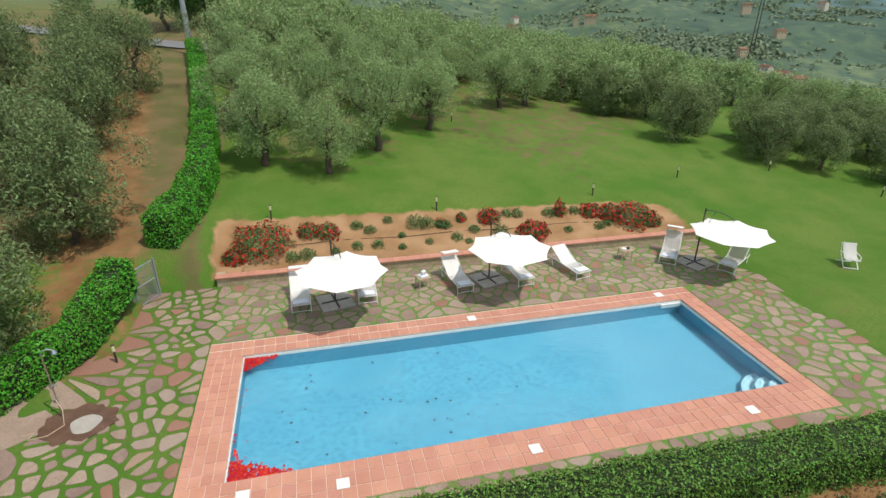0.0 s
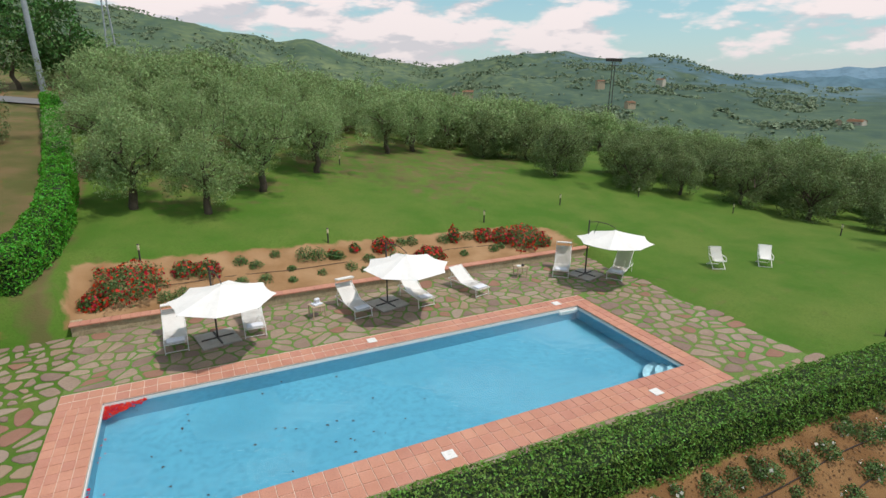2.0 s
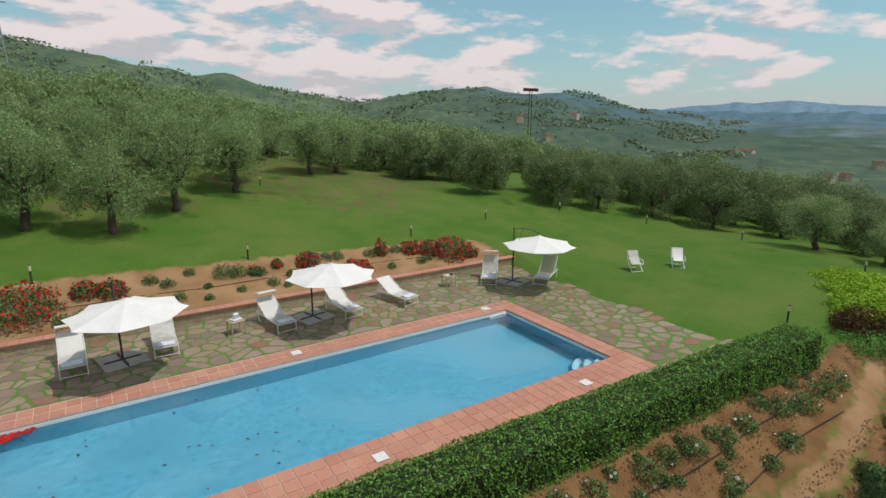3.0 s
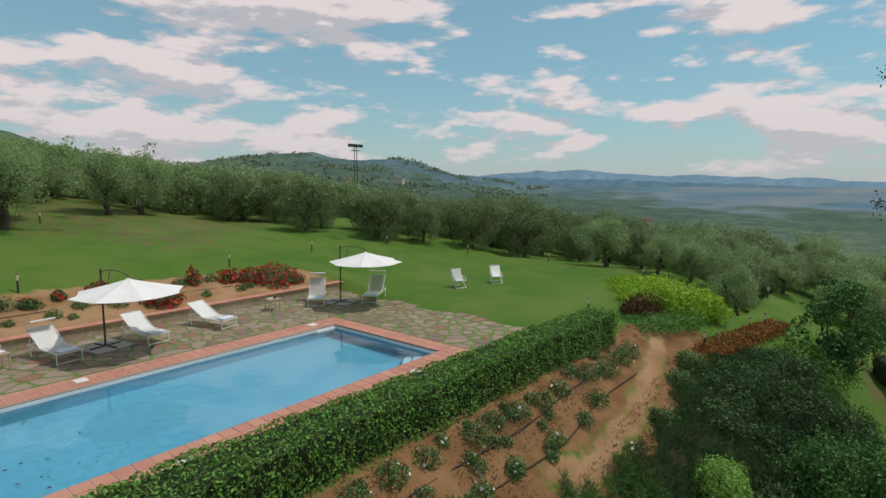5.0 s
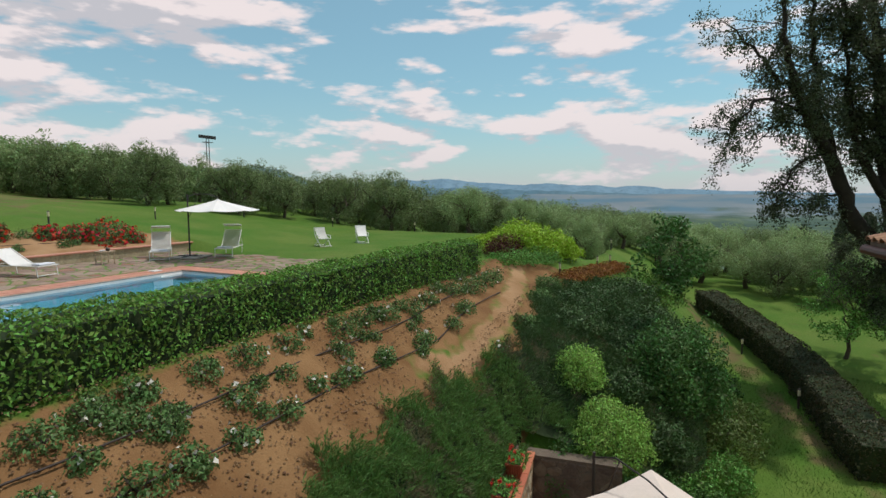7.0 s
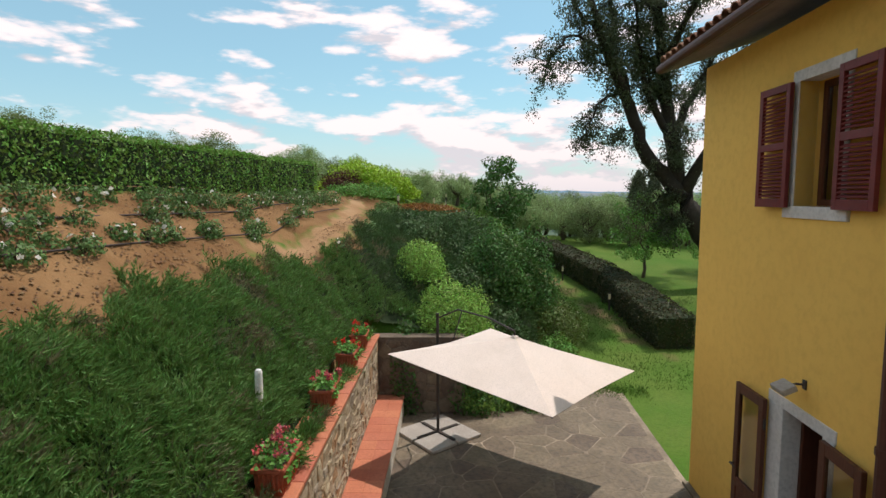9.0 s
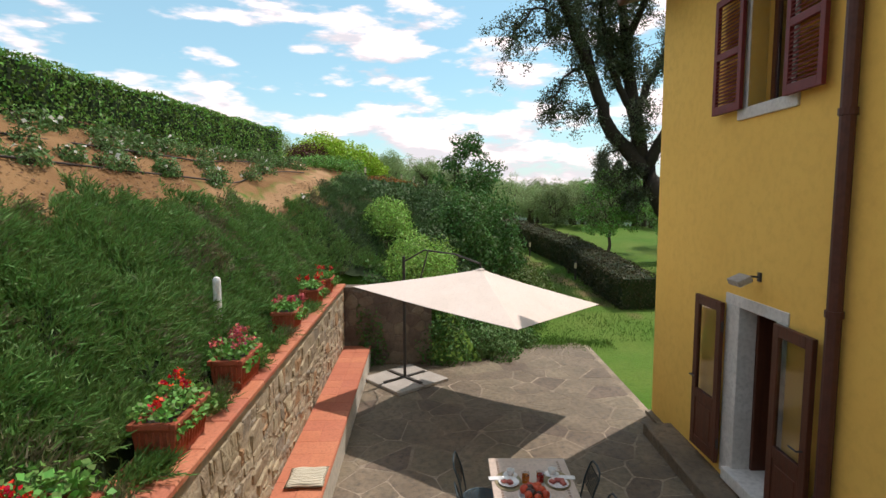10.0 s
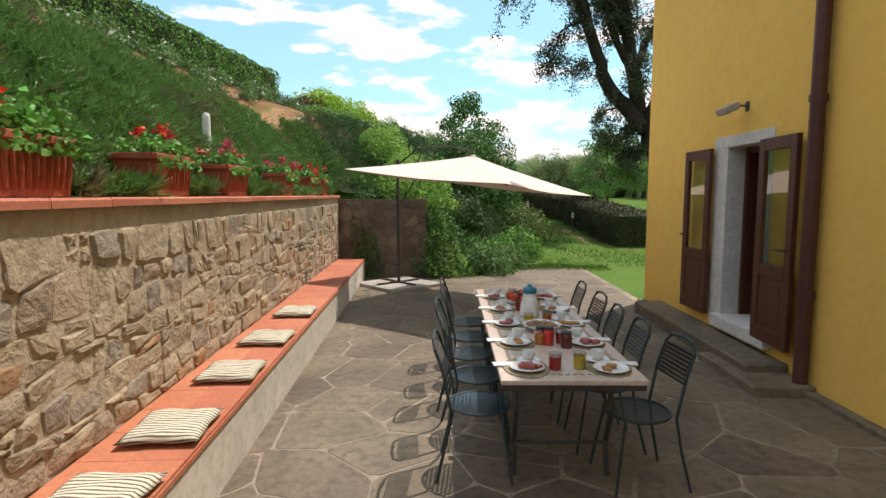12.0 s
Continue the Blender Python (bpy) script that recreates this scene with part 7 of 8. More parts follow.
# grass creeping over the ragged end of the patio
ge = np.random.default_rng(19)
ev = ge.uniform(HV - 0.6, 0.2, 7000)
eu = 12.65 + 0.85 * smooth01(-ev, 1.0, 2.4) + ge.normal(size=7000) * 0.28
pe = np.array([P(a, b, 0.0) for a, b in zip(eu, ev)])
we_ = ge.normal(size=pe.shape) * 0.45 + np.array([0, 0, 1.0])
tagged(quads("grass", blades(pe, we_ / np.linalg.norm(we_, axis=1, keepdims=True), 0.07, 0.012, ge), M_blade), "short rough grass at the end of the patio", "grass", kind="stuff")
# blades over the near lawn below the house
gx, gy = ge.uniform(11.5, 24.0, 30000), ge.uniform(-8.0, -0.5, 30000)
far_end = uv(gx, gy)[0] > 12.65 + 0.85 * smooth01(-uv(gx, gy)[1], 1.0, 2.4)
gx, gy = gx[far_end], gy[far_end]
pe = np.stack([gx, gy, ground_z(gx, gy) - 0.01], 1)
we_ = ge.normal(size=pe.shape) * 0.45 + np.array([0, 0, 1.0])
tagged(quads("grass", blades(pe, we_ / np.linalg.norm(we_, axis=1, keepdims=True), 0.08, 0.016, ge), M_blade), "rough green grass on the lower lawn", "grass", kind="stuff")

# ---- things on the patio ----
pat = build_umbrella(2.08, 4, M_cream, 2.45, 2.05, 1.97, 2.42, "open cream square parasol standing on four stone slabs", radians(12), (0.074, -0.079))
pat.matrix_world = Matrix.Translation((10.7, 1.12, 0.005)) @ Matrix.Rotation(radians(136.7), 4, "Z")


def sheet(bm, inside, x0, x1, y0, y1, step, bar, place):
    """A perforated metal sheet: one connected grid with a square hole in every mesh."""
    nx, ny = int((x1 - x0) / step), int((y1 - y0) / step)
    xs = [x for k in range(nx) for x in (x0 + k * step, x0 + k * step + bar)] + [x0 + nx * step]
    ys = [y for k in range(ny) for y in (y0 + k * step, y0 + k * step + bar)] + [y0 + ny * step]
    vs = {}

    def vert(i, j):
        if (i, j) not in vs:
            vs[i, j] = bm.verts.new(place(xs[i], ys[j]))
        return vs[i, j]

    for i in range(len(xs) - 1):
        for j in range(len(ys) - 1):
            if not (i % 2 and j % 2) and inside((xs[i] + xs[i + 1]) / 2, (ys[j] + ys[j + 1]) / 2):
                bm.faces.new((vert(i, j), vert(i + 1, j), vert(i + 1, j + 1), vert(i, j + 1)))
    bmesh.ops.solidify(bm, geom=bm.faces[:], thickness=0.002)


def build_chair():
    c = thing("iron_chair", Matrix.Identity(4), "grey-green iron garden chair with a perforated round seat", "chair", "chairs round the breakfast table")
    seat = bmesh.new()
    sheet(seat, lambda x, y: x * x + y * y < 0.2 ** 2, -0.208, 0.208, -0.208, 0.208, 0.026, 0.013, lambda x, y: (x, y, 0.448 - 0.012 * (1 - (x * x + y * y) / 0.04)))
    s = part("seat", seat, M_seat, c, "perforated metal seat")
    bm = bmesh.new()
    ring = [(0.2 * math.cos(a), 0.2 * math.sin(a), 0.445) for a in np.linspace(0, 2 * math.pi, 25)]
    tube(bm, ring, 0.009, 6)
    part("seat_ring", bm, M_iron, c)
    for sx in (-1, 1):
        bm = bmesh.new()
        tube(bm, [(sx * 0.15, 0.14, 0.44), (sx * 0.18, 0.18, 0.2), (sx * 0.20, 0.21, 0.0)], 0.010, 6)
        part("leg", bm, M_iron, c)
        bm = bmesh.new()
        tube(bm, [(sx * 0.20, -0.26, 0.0), (sx * 0.18, -0.20, 0.25), (sx * 0.165, -0.17, 0.45), (sx * 0.17, -0.22, 0.70), (sx * 0.165, -0.27, 0.84), (sx * 0.12, -0.285, 0.89), (0, -0.29, 0.905)], 0.010, 6)
        part("leg", bm, M_iron, c)
    bm = bmesh.new()
    sheet(bm, lambda x, z: True, -0.163, 0.163, 0.655, 0.862, 0.0232, 0.010, lambda x, z: (x, -0.205 - 0.42 * (z - 0.66), z))
    part("backrest", bm, M_iron, c, "perforated iron back panel")
    return c


M_seat = mat("blue_grey_seat", (0.075, 0.13, 0.155), (0.06, 0.10, 0.125), 6, 0.4, 0.05, 40, metal=0.3)
chair = build_chair()
k = 0
for u in (3.63, 4.18, 4.73, 5.28, 5.86):
    m = PM @ Matrix.Translation((u, -0.83 + 0.02 * math.sin(u * 7), 0)) @ Matrix.Rotation(math.pi + 0.1 * math.sin(u * 5), 4, "Z")
    if k:
        copy_thing(chair, m)
    else:
        chair.matrix_world = m
    k += 1
for u, v, a in ((3.52, -1.80, 0.12), (4.02, -1.72, 0.0), (4.52, -1.70, -0.05), (5.05, -1.72, 0.05), (5.68, -1.70, 0.0)):
    copy_thing(chair, PM @ Matrix.Translation((u, v, 0)) @ Matrix.Rotation(a, 4, "Z"))

TU0, TU1, TV0, TV1, TH = 3.20, 6.14, -1.755, -0.925, 0.745
table = thing("dining_table", PM.copy(), "long stone-topped table laid for breakfast", "table")
M_top = mat("pale_stone_top", (0.62, 0.50, 0.42), (0.54, 0.43, 0.35), 3, 0.35, 0.05, 30)
M_mosaic = mat("dark_mosaic", (0.30, 0.20, 0.15), (0.24, 0.16, 0.12), 6, 0.4, 0.0, 40)
bm = bmesh.new()
box(bm, TU0, TU1, TV0, TV1, TH - 0.03, TH, 0.006)
part("tabletop", bm, M_top, table, "pale pinkish stone top")
bm = bmesh.new()
box(bm, TU0 + 0.01, TU1 - 0.01, TV0 + 0.01, TV1 - 0.01, TH - 0.065, TH - 0.031, 0.004)
part("apron", bm, M_pole, table, "dark iron rim")
bm = bmesh.new()
n = 16
for q in range(n):
    v = TV0 + 0.10 + (TV1 - TV0 - 0.2) * q / (n - 1)
    box(bm, TU0 + 0.09, TU0 + 0.115, v - 0.014, v + 0.014, TH, TH + 0.0012)
for q in range(60):
    u = TU0 + 0.09 + (TU1 - TU0 - 0.18) * q / 59
    for v in (TV0 + 0.09, TV1 - 0.09):
        box(bm, u - 0.014, u + 0.014, v - 0.012, v + 0.012, TH, TH + 0.0012)
part("mosaic_border", bm, M_mosaic, table, "small dark mosaic inlay")
for u in (TU0 + 0.35, TU1 - 0.35):
    for v in (TV0 + 0.12, TV1 - 0.12):
        bm = bmesh.new()
        tube(bm, [(u, v, 0), (u + 0.05, v, 0.2), (u - 0.06, v, 0.45), (u, v, TH - 0.065)], 0.018, 8)
        part("leg", bm, M_pole, table)
    bm = bmesh.new()
    rod(bm, (u, TV0 + 0.12, 0.22), (u, TV1 - 0.12, 0.22), 0.012)
    part("stretcher", bm, M_pole, table)

M_china = mat("white_china", (0.80, 0.79, 0.77), (0.76, 0.75, 0.73), 3, 0.15, 0.0, 20, spec=0.6)
M_matting = mat("woven_placemat", (0.34, 0.28, 0.17), (0.26, 0.21, 0.12), 14, 0.9, 0.6, 90, dist=0.006)
M_paper = mat("white_napkin", (0.80, 0.79, 0.78), (0.74, 0.73, 0.72), 5, 0.9, 0.1, 40)
M_orange = mat("orange_juice", (0.75, 0.22, 0.02), (0.80, 0.28, 0.03), 8, 0.12, 0.0, 20, spec=0.6)
M_yellow = mat("yellow_juice", (0.72, 0.55, 0.04), (0.78, 0.60, 0.06), 8, 0.12, 0.0, 20, spec=0.6)
M_redj = mat("red_juice", (0.50, 0.025, 0.02), (0.58, 0.04, 0.03), 8, 0.12, 0.0, 20, spec=0.6)
M_jam = mat("dark_jam", (0.10, 0.015, 0.010), (0.14, 0.02, 0.012), 8, 0.15, 0.0, 20, spec=0.6)
M_bread = mat("bread", (0.48, 0.26, 0.10), (0.36, 0.17, 0.06), 12, 0.85, 0.5, 60)
M_meat = mat("cured_meat", (0.32, 0.06, 0.05), (0.42, 0.12, 0.09), 14, 0.5, 0.2, 60)
M_fruit_r = mat("red_fruit", (0.55, 0.09, 0.03), (0.48, 0.05, 0.03), 10, 0.35, 0.05, 40)
M_fruit_d = mat("dark_fruit", (0.06, 0.03, 0.025), (0.09, 0.04, 0.03), 10, 0.4, 0.05, 40)
M_cereal = mat("cereal", (0.45, 0.30, 0.15), (0.34, 0.20, 0.09), 30, 0.9, 0.6, 90)
M_blue = mat("blue_lid", (0.02, 0.16, 0.26), (0.03, 0.20, 0.30), 4, 0.35, 0.0, 20)


def on_table(name, u, v, label, category, group="", turn=0.0):
    return thing(name, PM @ Matrix.Translation((u, v, TH)) @ Matrix.Rotation(turn, 4, "Z"), label, category, group)


def disc(r, h, rim=0.012, n=22):
    bm = bmesh.new()
    lathe(bm, [(r * 0.55, 0), (r * 0.7, 0.003), (r, h), (r - 0.004, h + 0.003), (r * 0.68, 0.008), (r * 0.3, 0.007)], n)
    return bm


def build_setting(u, v, side, food, juice):
    """Mat, plate with food, cup on a saucer, glass and napkin, each a thing of its own."""
    a = 0.0
    bm = bmesh.new()
    lathe(bm, [(0.19, 0), (0.192, 0.003), (0.188, 0.006), (0.1, 0.006)], 28)
    for w in bm.verts:
        w.co.y *= 0.72
    mt = tagged(part("placemat", bm, M_matting), "oval woven straw placemat on the table", "placemat", "placemats on the table")
    mt.matrix_world = PM @ Matrix.Translation((u, v, TH + 0.001))
    pl = on_table("plate", u + side * 0.02 - 0.06, v, "white plate with breakfast food", "plate", "plates on the table")
    pl.location.z += 0.008
    part("dish", disc(0.105, 0.018), M_china, pl)
    bm = bmesh.new()
    gfood = random.Random(int(u * 100) + int(side * 7))
    for q in range(5 if food else 2):
        x, y = gfood.uniform(-0.05, 0.05), gfood.uniform(-0.05, 0.05)
        box(bm, x - 0.03, x + 0.03, y - 0.022, y + 0.022, 0.01, 0.022 + gfood.uniform(0, 0.02), 0.007, Matrix.Rotation(gfood.uniform(0, 3), 4, "Z"))
    part("food", bm, (M_meat if food == 1 else M_bread), pl, "sliced bread and ham")
    cp = on_table("cup", u + 0.10, v - side * 0.03, "white china cup on a saucer", "cup", "cups on the table", gfood.uniform(0, 6))
    cp.location.z += 0.008
    part("saucer", disc(0.075, 0.012), M_china, cp)
    bm = bmesh.new()
    lathe(bm, [(0.024, 0.012), (0.036, 0.03), (0.042, 0.068), (0.039, 0.068), (0.034, 0.032), (0.02, 0.018)], 20)
    part("bowl", bm, M_china, cp)
    bm = bmesh.new()
    tube(bm, [(0.038, 0, 0.06), (0.062, 0, 0.058), (0.064, 0, 0.038), (0.037, 0, 0.03)], 0.005, 6)
    part("handle", bm, M_china, cp)
    gl = on_table("juice_glass", u - 0.02, v - side * 0.17, "tumbler of fruit juice", "glass", "juice glasses on the table")
    bm = bmesh.new()
    lathe(bm, [(0.030, 0.001), (0.034, 0.004), (0.037, 0.078), (0.02, 0.079)], 18)
    part("juice", bm, juice, gl)
    bm = bmesh.new()
    lathe(bm, [(0.031, 0), (0.035, 0.003), (0.039, 0.1), (0.0375, 0.1), (0.0372, 0.08)], 18)
    ob = part("tumbler", bm, M_glass, gl, "clear glass")
    ob.visible_shadow = False
    bm = bmesh.new()
    box(bm, -0.035, 0.035, -0.085, 0.085, 0, 0.006, 0.002, Matrix.Rotation(0.1 * side, 4, "Z"))
    nk = tagged(part("napkin", bm, M_paper), "folded white paper napkin", "napkin", "napkins on the table")
    nk.matrix_world = PM @ Matrix.Translation((u + 0.05, v + side * 0.0 + side * 0.11, TH + 0.007))


juices = (M_redj, M_orange, M_yellow)
for i, u in enumerate((3.42, 3.97, 4.52, 5.07, 5.65)):
    build_setting(u, TV1 - 0.17, 1, (i + 1) % 2, juices[i % 3])
    build_setting(u + 0.02, TV0 + 0.17, -1, i % 3, juices[(i + 2) % 3])
vm = (TV0 + TV1) / 2
jug = on_table("coffee_jug", 4.82, vm + 0.02, "white jug with a blue lid on the table", "jug")
bm = bmesh.new()
lathe(bm, [(0.075, 0), (0.085, 0.01), (0.078, 0.1), (0.058, 0.17), (0.055, 0.2)], 24)
part("jug_body", bm, M_china, jug)
bm = bmesh.new()
lathe(bm, [(0.058, 0.2), (0.06, 0.225), (0.045, 0.25), (0.02, 0.262), (0.018, 0.275)], 24)
part("lid", bm, M_blue, jug, "blue lid")
bm = bmesh.new()
tube(bm, [(0.06, 0, 0.18), (0.12, 0, 0.18), (0.13, 0, 0.1), (0.08, 0, 0.05)], 0.011, 8)
part("handle", bm, M_china, jug)
cb_ = on_table("cereal_bowl", 4.33, vm, "wide white bowl heaped with cereal", "bowl")
bm = bmesh.new()
lathe(bm, [(0.06, 0), (0.09, 0.01), (0.15, 0.05), (0.145, 0.052), (0.08, 0.02)], 28)
part("bowl", bm, M_china, cb_)
bm = bmesh.new()
gq = random.Random(3)
for q in range(110):
    a, r = gq.uniform(0, 6.28), 0.12 * math.sqrt(gq.random())
    box(bm, -0.010, 0.010, -0.008, 0.008, 0, 0.008, 0, Matrix.Translation((r * math.cos(a), r * math.sin(a), 0.034 + 0.022 * (1 - r / 0.12) + gq.uniform(0, 0.008))) @ Matrix.Rotation(gq.uniform(0, 3), 4, "Z") @ Matrix.Rotation(gq.uniform(-0.6, 0.6), 4, "X"))
part("cereal", bm, M_cereal, cb_, "mixed nuts and cereal")
fb = on_table("fruit_bowl", 5.35, vm + 0.03, "bowl heaped with red and dark fruit", "bowl")
part("bowl", disc(0.16, 0.04, n=28), M_china, fb)
for q in range(14):
    a, r = q * 2.4, 0.035 + 0.085 * ((q * 7) % 10) / 10
    bm = bmesh.new()
    bmesh.ops.create_icosphere(bm, subdivisions=2, radius=0.036 + 0.006 * (q % 3), matrix=Matrix.Translation((r * math.cos(a), r * math.sin(a), 0.05 + 0.045 * (1 - r / 0.13) + 0.01 * (q % 2))))
    part("fruit", bm, M_fruit_d if q % 3 == 0 else M_fruit_r, fb, "", True)
for u, v, m_, h, lab in ((3.93, vm + 0.02, M_redj, 0.115, "jar of red jam with a glass lid"), (3.86, vm - 0.09, M_jam, 0.10, "jar of dark jam"), (4.0, vm + 0.06, M_redj, 0.10, "jar of red jam with a glass lid")):
    j = on_table("jam_jar", u, v, lab, "jar", "jam jars on the table")
    bm = bmesh.new()
    lathe(bm, [(0.034, 0), (0.038, 0.006), (0.038, h - 0.02), (0.030, h - 0.005), (0.02, h - 0.004)], 18)
    part("jam", bm, m_, j)
    bm = bmesh.new()
    lathe(bm, [(0.034, h - 0.005), (0.034, h + 0.012), (0.02, h + 0.014)], 18)
    part("lid", bm, M_pole, j, "dark lid")

# cushions on the bench
M_stripe = mat("striped_cloth", (0.74, 0.68, 0.52), (0.68, 0.62, 0.47), 5, 0.95, 0.2, 60)
_s = M_stripe.node_tree
_t, _x, _wv = _s.nodes.new("ShaderNodeTexCoord"), _s.nodes.new("ShaderNodeMix"), _s.nodes.new("ShaderNodeTexWave")
_wv.inputs["Scale"].default_value, _wv.inputs["Distortion"].default_value = 11.0, 0.4
_s.links.new(_t.outputs["Object"], _wv.inputs["Vector"])
_r = _s.nodes.new("ShaderNodeMapRange")
_r.inputs["From Min"].default_value, _r.inputs["From Max"].default_value = 0.62, 0.72
_s.links.new(_wv.outputs["Fac"], _r.inputs["Value"])
_x.data_type = "RGBA"
_b = _s.nodes["Principled BSDF"]
_s.links.new(_b.inputs["Base Color"].links[0].from_socket, _x.inputs["A"])
_x.inputs["B"].default_value = (0.14, 0.12, 0.085, 1)
_s.links.new(_r.outputs[0], _x.inputs["Factor"])
_s.links.new(_x.outputs["Result"], _b.inputs["Base Color"])


def build_cushion(u, turn):
    bm = bmesh.new()
    n = 12
    grid = {}
    for side in (1, -1):
        for i in range(n + 1):
            for j in range(n + 1):
                if side < 0 and (i in (0, n) or j in (0, n)):
                    grid[side, i, j] = grid[1, i, j]
                    continue
                x, y = i / n * 2 - 1, j / n * 2 - 1
                puff = ((1 - x ** 4) * (1 - y ** 4)) ** 0.5
                pinch = 1 - 0.06 * (1 - abs(x)) * abs(y) - 0.06 * (1 - abs(y)) * abs(x)
                grid[side, i, j] = bm.verts.new((0.225 * x * pinch, 0.215 * y * pinch, 0.035 + side * 0.034 * puff + 0.004 * math.sin(7 * x + 5 * y)))
        for i in range(n):
            for j in range(n):
                f = [grid[side, i, j], grid[side, i + 1, j], grid[side, i + 1, j + 1], grid[side, i, j + 1]]
                bm.faces.new(f if side > 0 else f[::-1])
    c = tagged(part("cushion", bm, M_stripe, None, "", True), "cream and brown striped seat cushion on the bench", "cushion", "cushions on the bench")
    c.matrix_world = PW @ Matrix.Translation((u, 1.17, 0.447)) @ Matrix.Rotation(turn, 4, "Z")


for u, a in ((6.2, 0.02), (5.08, -0.03), (4.13, 0.03), (3.17, 0.05), (2.42, -0.04)):
    build_cushion(u, a)


def build_planter(u, v, z, ln, w, h, petals, nf, turn, seed, flowers=True, lush=1.0):
    """Relief-moulded rectangular pot with geraniums."""
    g = np.random.default_rng(seed)
    pt = thing("flower_pot", PW @ Matrix.Translation((u, v, z)) @ Matrix.Rotation(turn, 4, "Z"), "terracotta relief planter with red geraniums" if flowers else "terracotta relief planter with green foliage", "pot", "planters along the wall")
    bm = bmesh.new()
    t = 0.025
    for x0, x1, y0, y1 in ((-ln / 2, ln / 2, -w / 2, -w / 2 + t), (-ln / 2, ln / 2, w / 2 - t, w / 2), (-ln / 2, -ln / 2 + t, -w / 2 + t, w / 2 - t), (ln / 2 - t, ln / 2, -w / 2 + t, w / 2 - t)):
        box(bm, x0, x1, y0, y1, 0, h - 0.03, 0.004)
    for vv in bm.verts:
        f = 0.86 + 0.14 * vv.co.z / h
        vv.co.x *= f
        vv.co.y *= f
    part("pot_body", bm, M_pot, pt)
    bm = bmesh.new()
    e = 0.018
    for x0, x1, y0, y1 in ((-ln / 2 - e, ln / 2 + e, -w / 2 - e, -w / 2 + t), (-ln / 2 - e, ln / 2 + e, w / 2 - t, w / 2 + e), (-ln / 2 - e, -ln / 2 + t, -w / 2 + t, w / 2 - t), (ln / 2 - t, ln / 2 + e, -w / 2 + t, w / 2 - t)):
        box(bm, x0, x1, y0, y1, h - 0.045, h, 0.008)
    part("pot_rim", bm, M_pot, pt)
    bm = bmesh.new()
    nx = max(int(ln / 0.055), 4)
    for q in range(nx):
        x = -ln / 2 * 0.9 + ln * 0.9 * (q + 0.5) / nx
        for y, s in ((-w / 2 * 0.93 - 0.004, -1), (w / 2 * 0.93 + 0.004, 1)):
            tube(bm, [(x * 0.93, y * 0.93, 0.04), (x * 0.97, y, h * 0.4), (x, y * 1.03, h * 0.78)], [0.009, 0.015, 0.011], 5)
    for q in range(5):
        y = -w / 2 * 0.8 + w * 0.8 * (q + 0.5) / 5
        for x in (-ln / 2 * 0.935, ln / 2 * 0.935):
            tube(bm, [(x * 0.94, y * 0.93, 0.04), (x * 1.0, y, h * 0.4), (x * 1.04, y, h * 0.78)], [0.009, 0.015, 0.011], 5)
    part("relief", bm, M_pot, pt, "moulded leaf relief")
    bm = bmesh.new()
    box(bm, -ln / 2 + t, ln / 2 - t, -w / 2 + t, w / 2 - t, h * 0.5, h - 0.05)
    part("earth", bm, M_hose, pt)
    n = int(900 * lush)
    c = g.uniform(-0.5, 0.5, size=(n, 3)) * np.array([ln * 1.15, w * 1.5, 0])
    c[:, 2] = h + 0.02 + np.abs(g.normal(size=n)) * 0.07 * lush - 0.12 * (np.abs(c[:, 1]) > w * 0.55)
    quads("foliage", leaves(c, np.tile([0, 0, 0.9], (n, 1)), 0.048, 0.9, 0.7, g), M_leaf_bush, pt)
    bm = bmesh.new()
    heads = []
    for q in range(nf):
        x, y, zz = g.uniform(-ln / 2, ln / 2), g.uniform(-w / 2, w / 2) * 1.2, h + g.uniform(0.07, 0.21)
        tube(bm, [(x * 0.8, y * 0.6, h - 0.05), (x, y, zz)], 0.004, 4)
        heads.append((x, y, zz))
    if nf:
        part("flower_stalk", bm, M_leaf_bush, pt)
        p = np.concatenate([np.array(hh) + g.normal(size=(30, 3)) * 0.022 for hh in heads])
        tagged(quads("blossom", leaves(p, np.tile([0, 0, 0.6], (len(p), 1)), 0.032, 0.9, 0.9, g), petals, pt), kind="stuff")
    return pt


PZ_ = 1.775
for k, (u, ln, pet, nf, lush) in enumerate(((2.86, 0.56, M_petal, 7, 1.0), (4.30, 0.60, M_petal, 4, 0.6), (5.72, 0.60, M_petal_pink, 12, 0.6), (7.8, 0.54, M_petal_pink, 9, 0.55), (9.5, 0.50, M_petal, 5, 0.5), (10.7, 0.50, M_petal, 6, 0.5))):
    build_planter(u, WALL_V + 0.21, PZ_, ln, 0.30, 0.30, pet, nf, 0.05 * math.sin(k * 3), 100 + k, True, lush)
# white bollard on the bank
bl = thing("bank_light", Matrix.Translation((6.33, 2.59, float(ground_z(6.33, 2.59)))), "short white cylindrical light in the rosemary bank", "lamp")
bm = bmesh.new()
lathe(bm, [(0.045, -0.1), (0.045, 0.72), (0.035, 0.75), (0.01, 0.76)], 14)
part("tube", bm, M_white, bl)
bm = bmesh.new()
rod(bm, (0, 0, -0.2), (0, 0, 0.1), 0.05, n=12)
part("foot", bm, M_pole, bl)

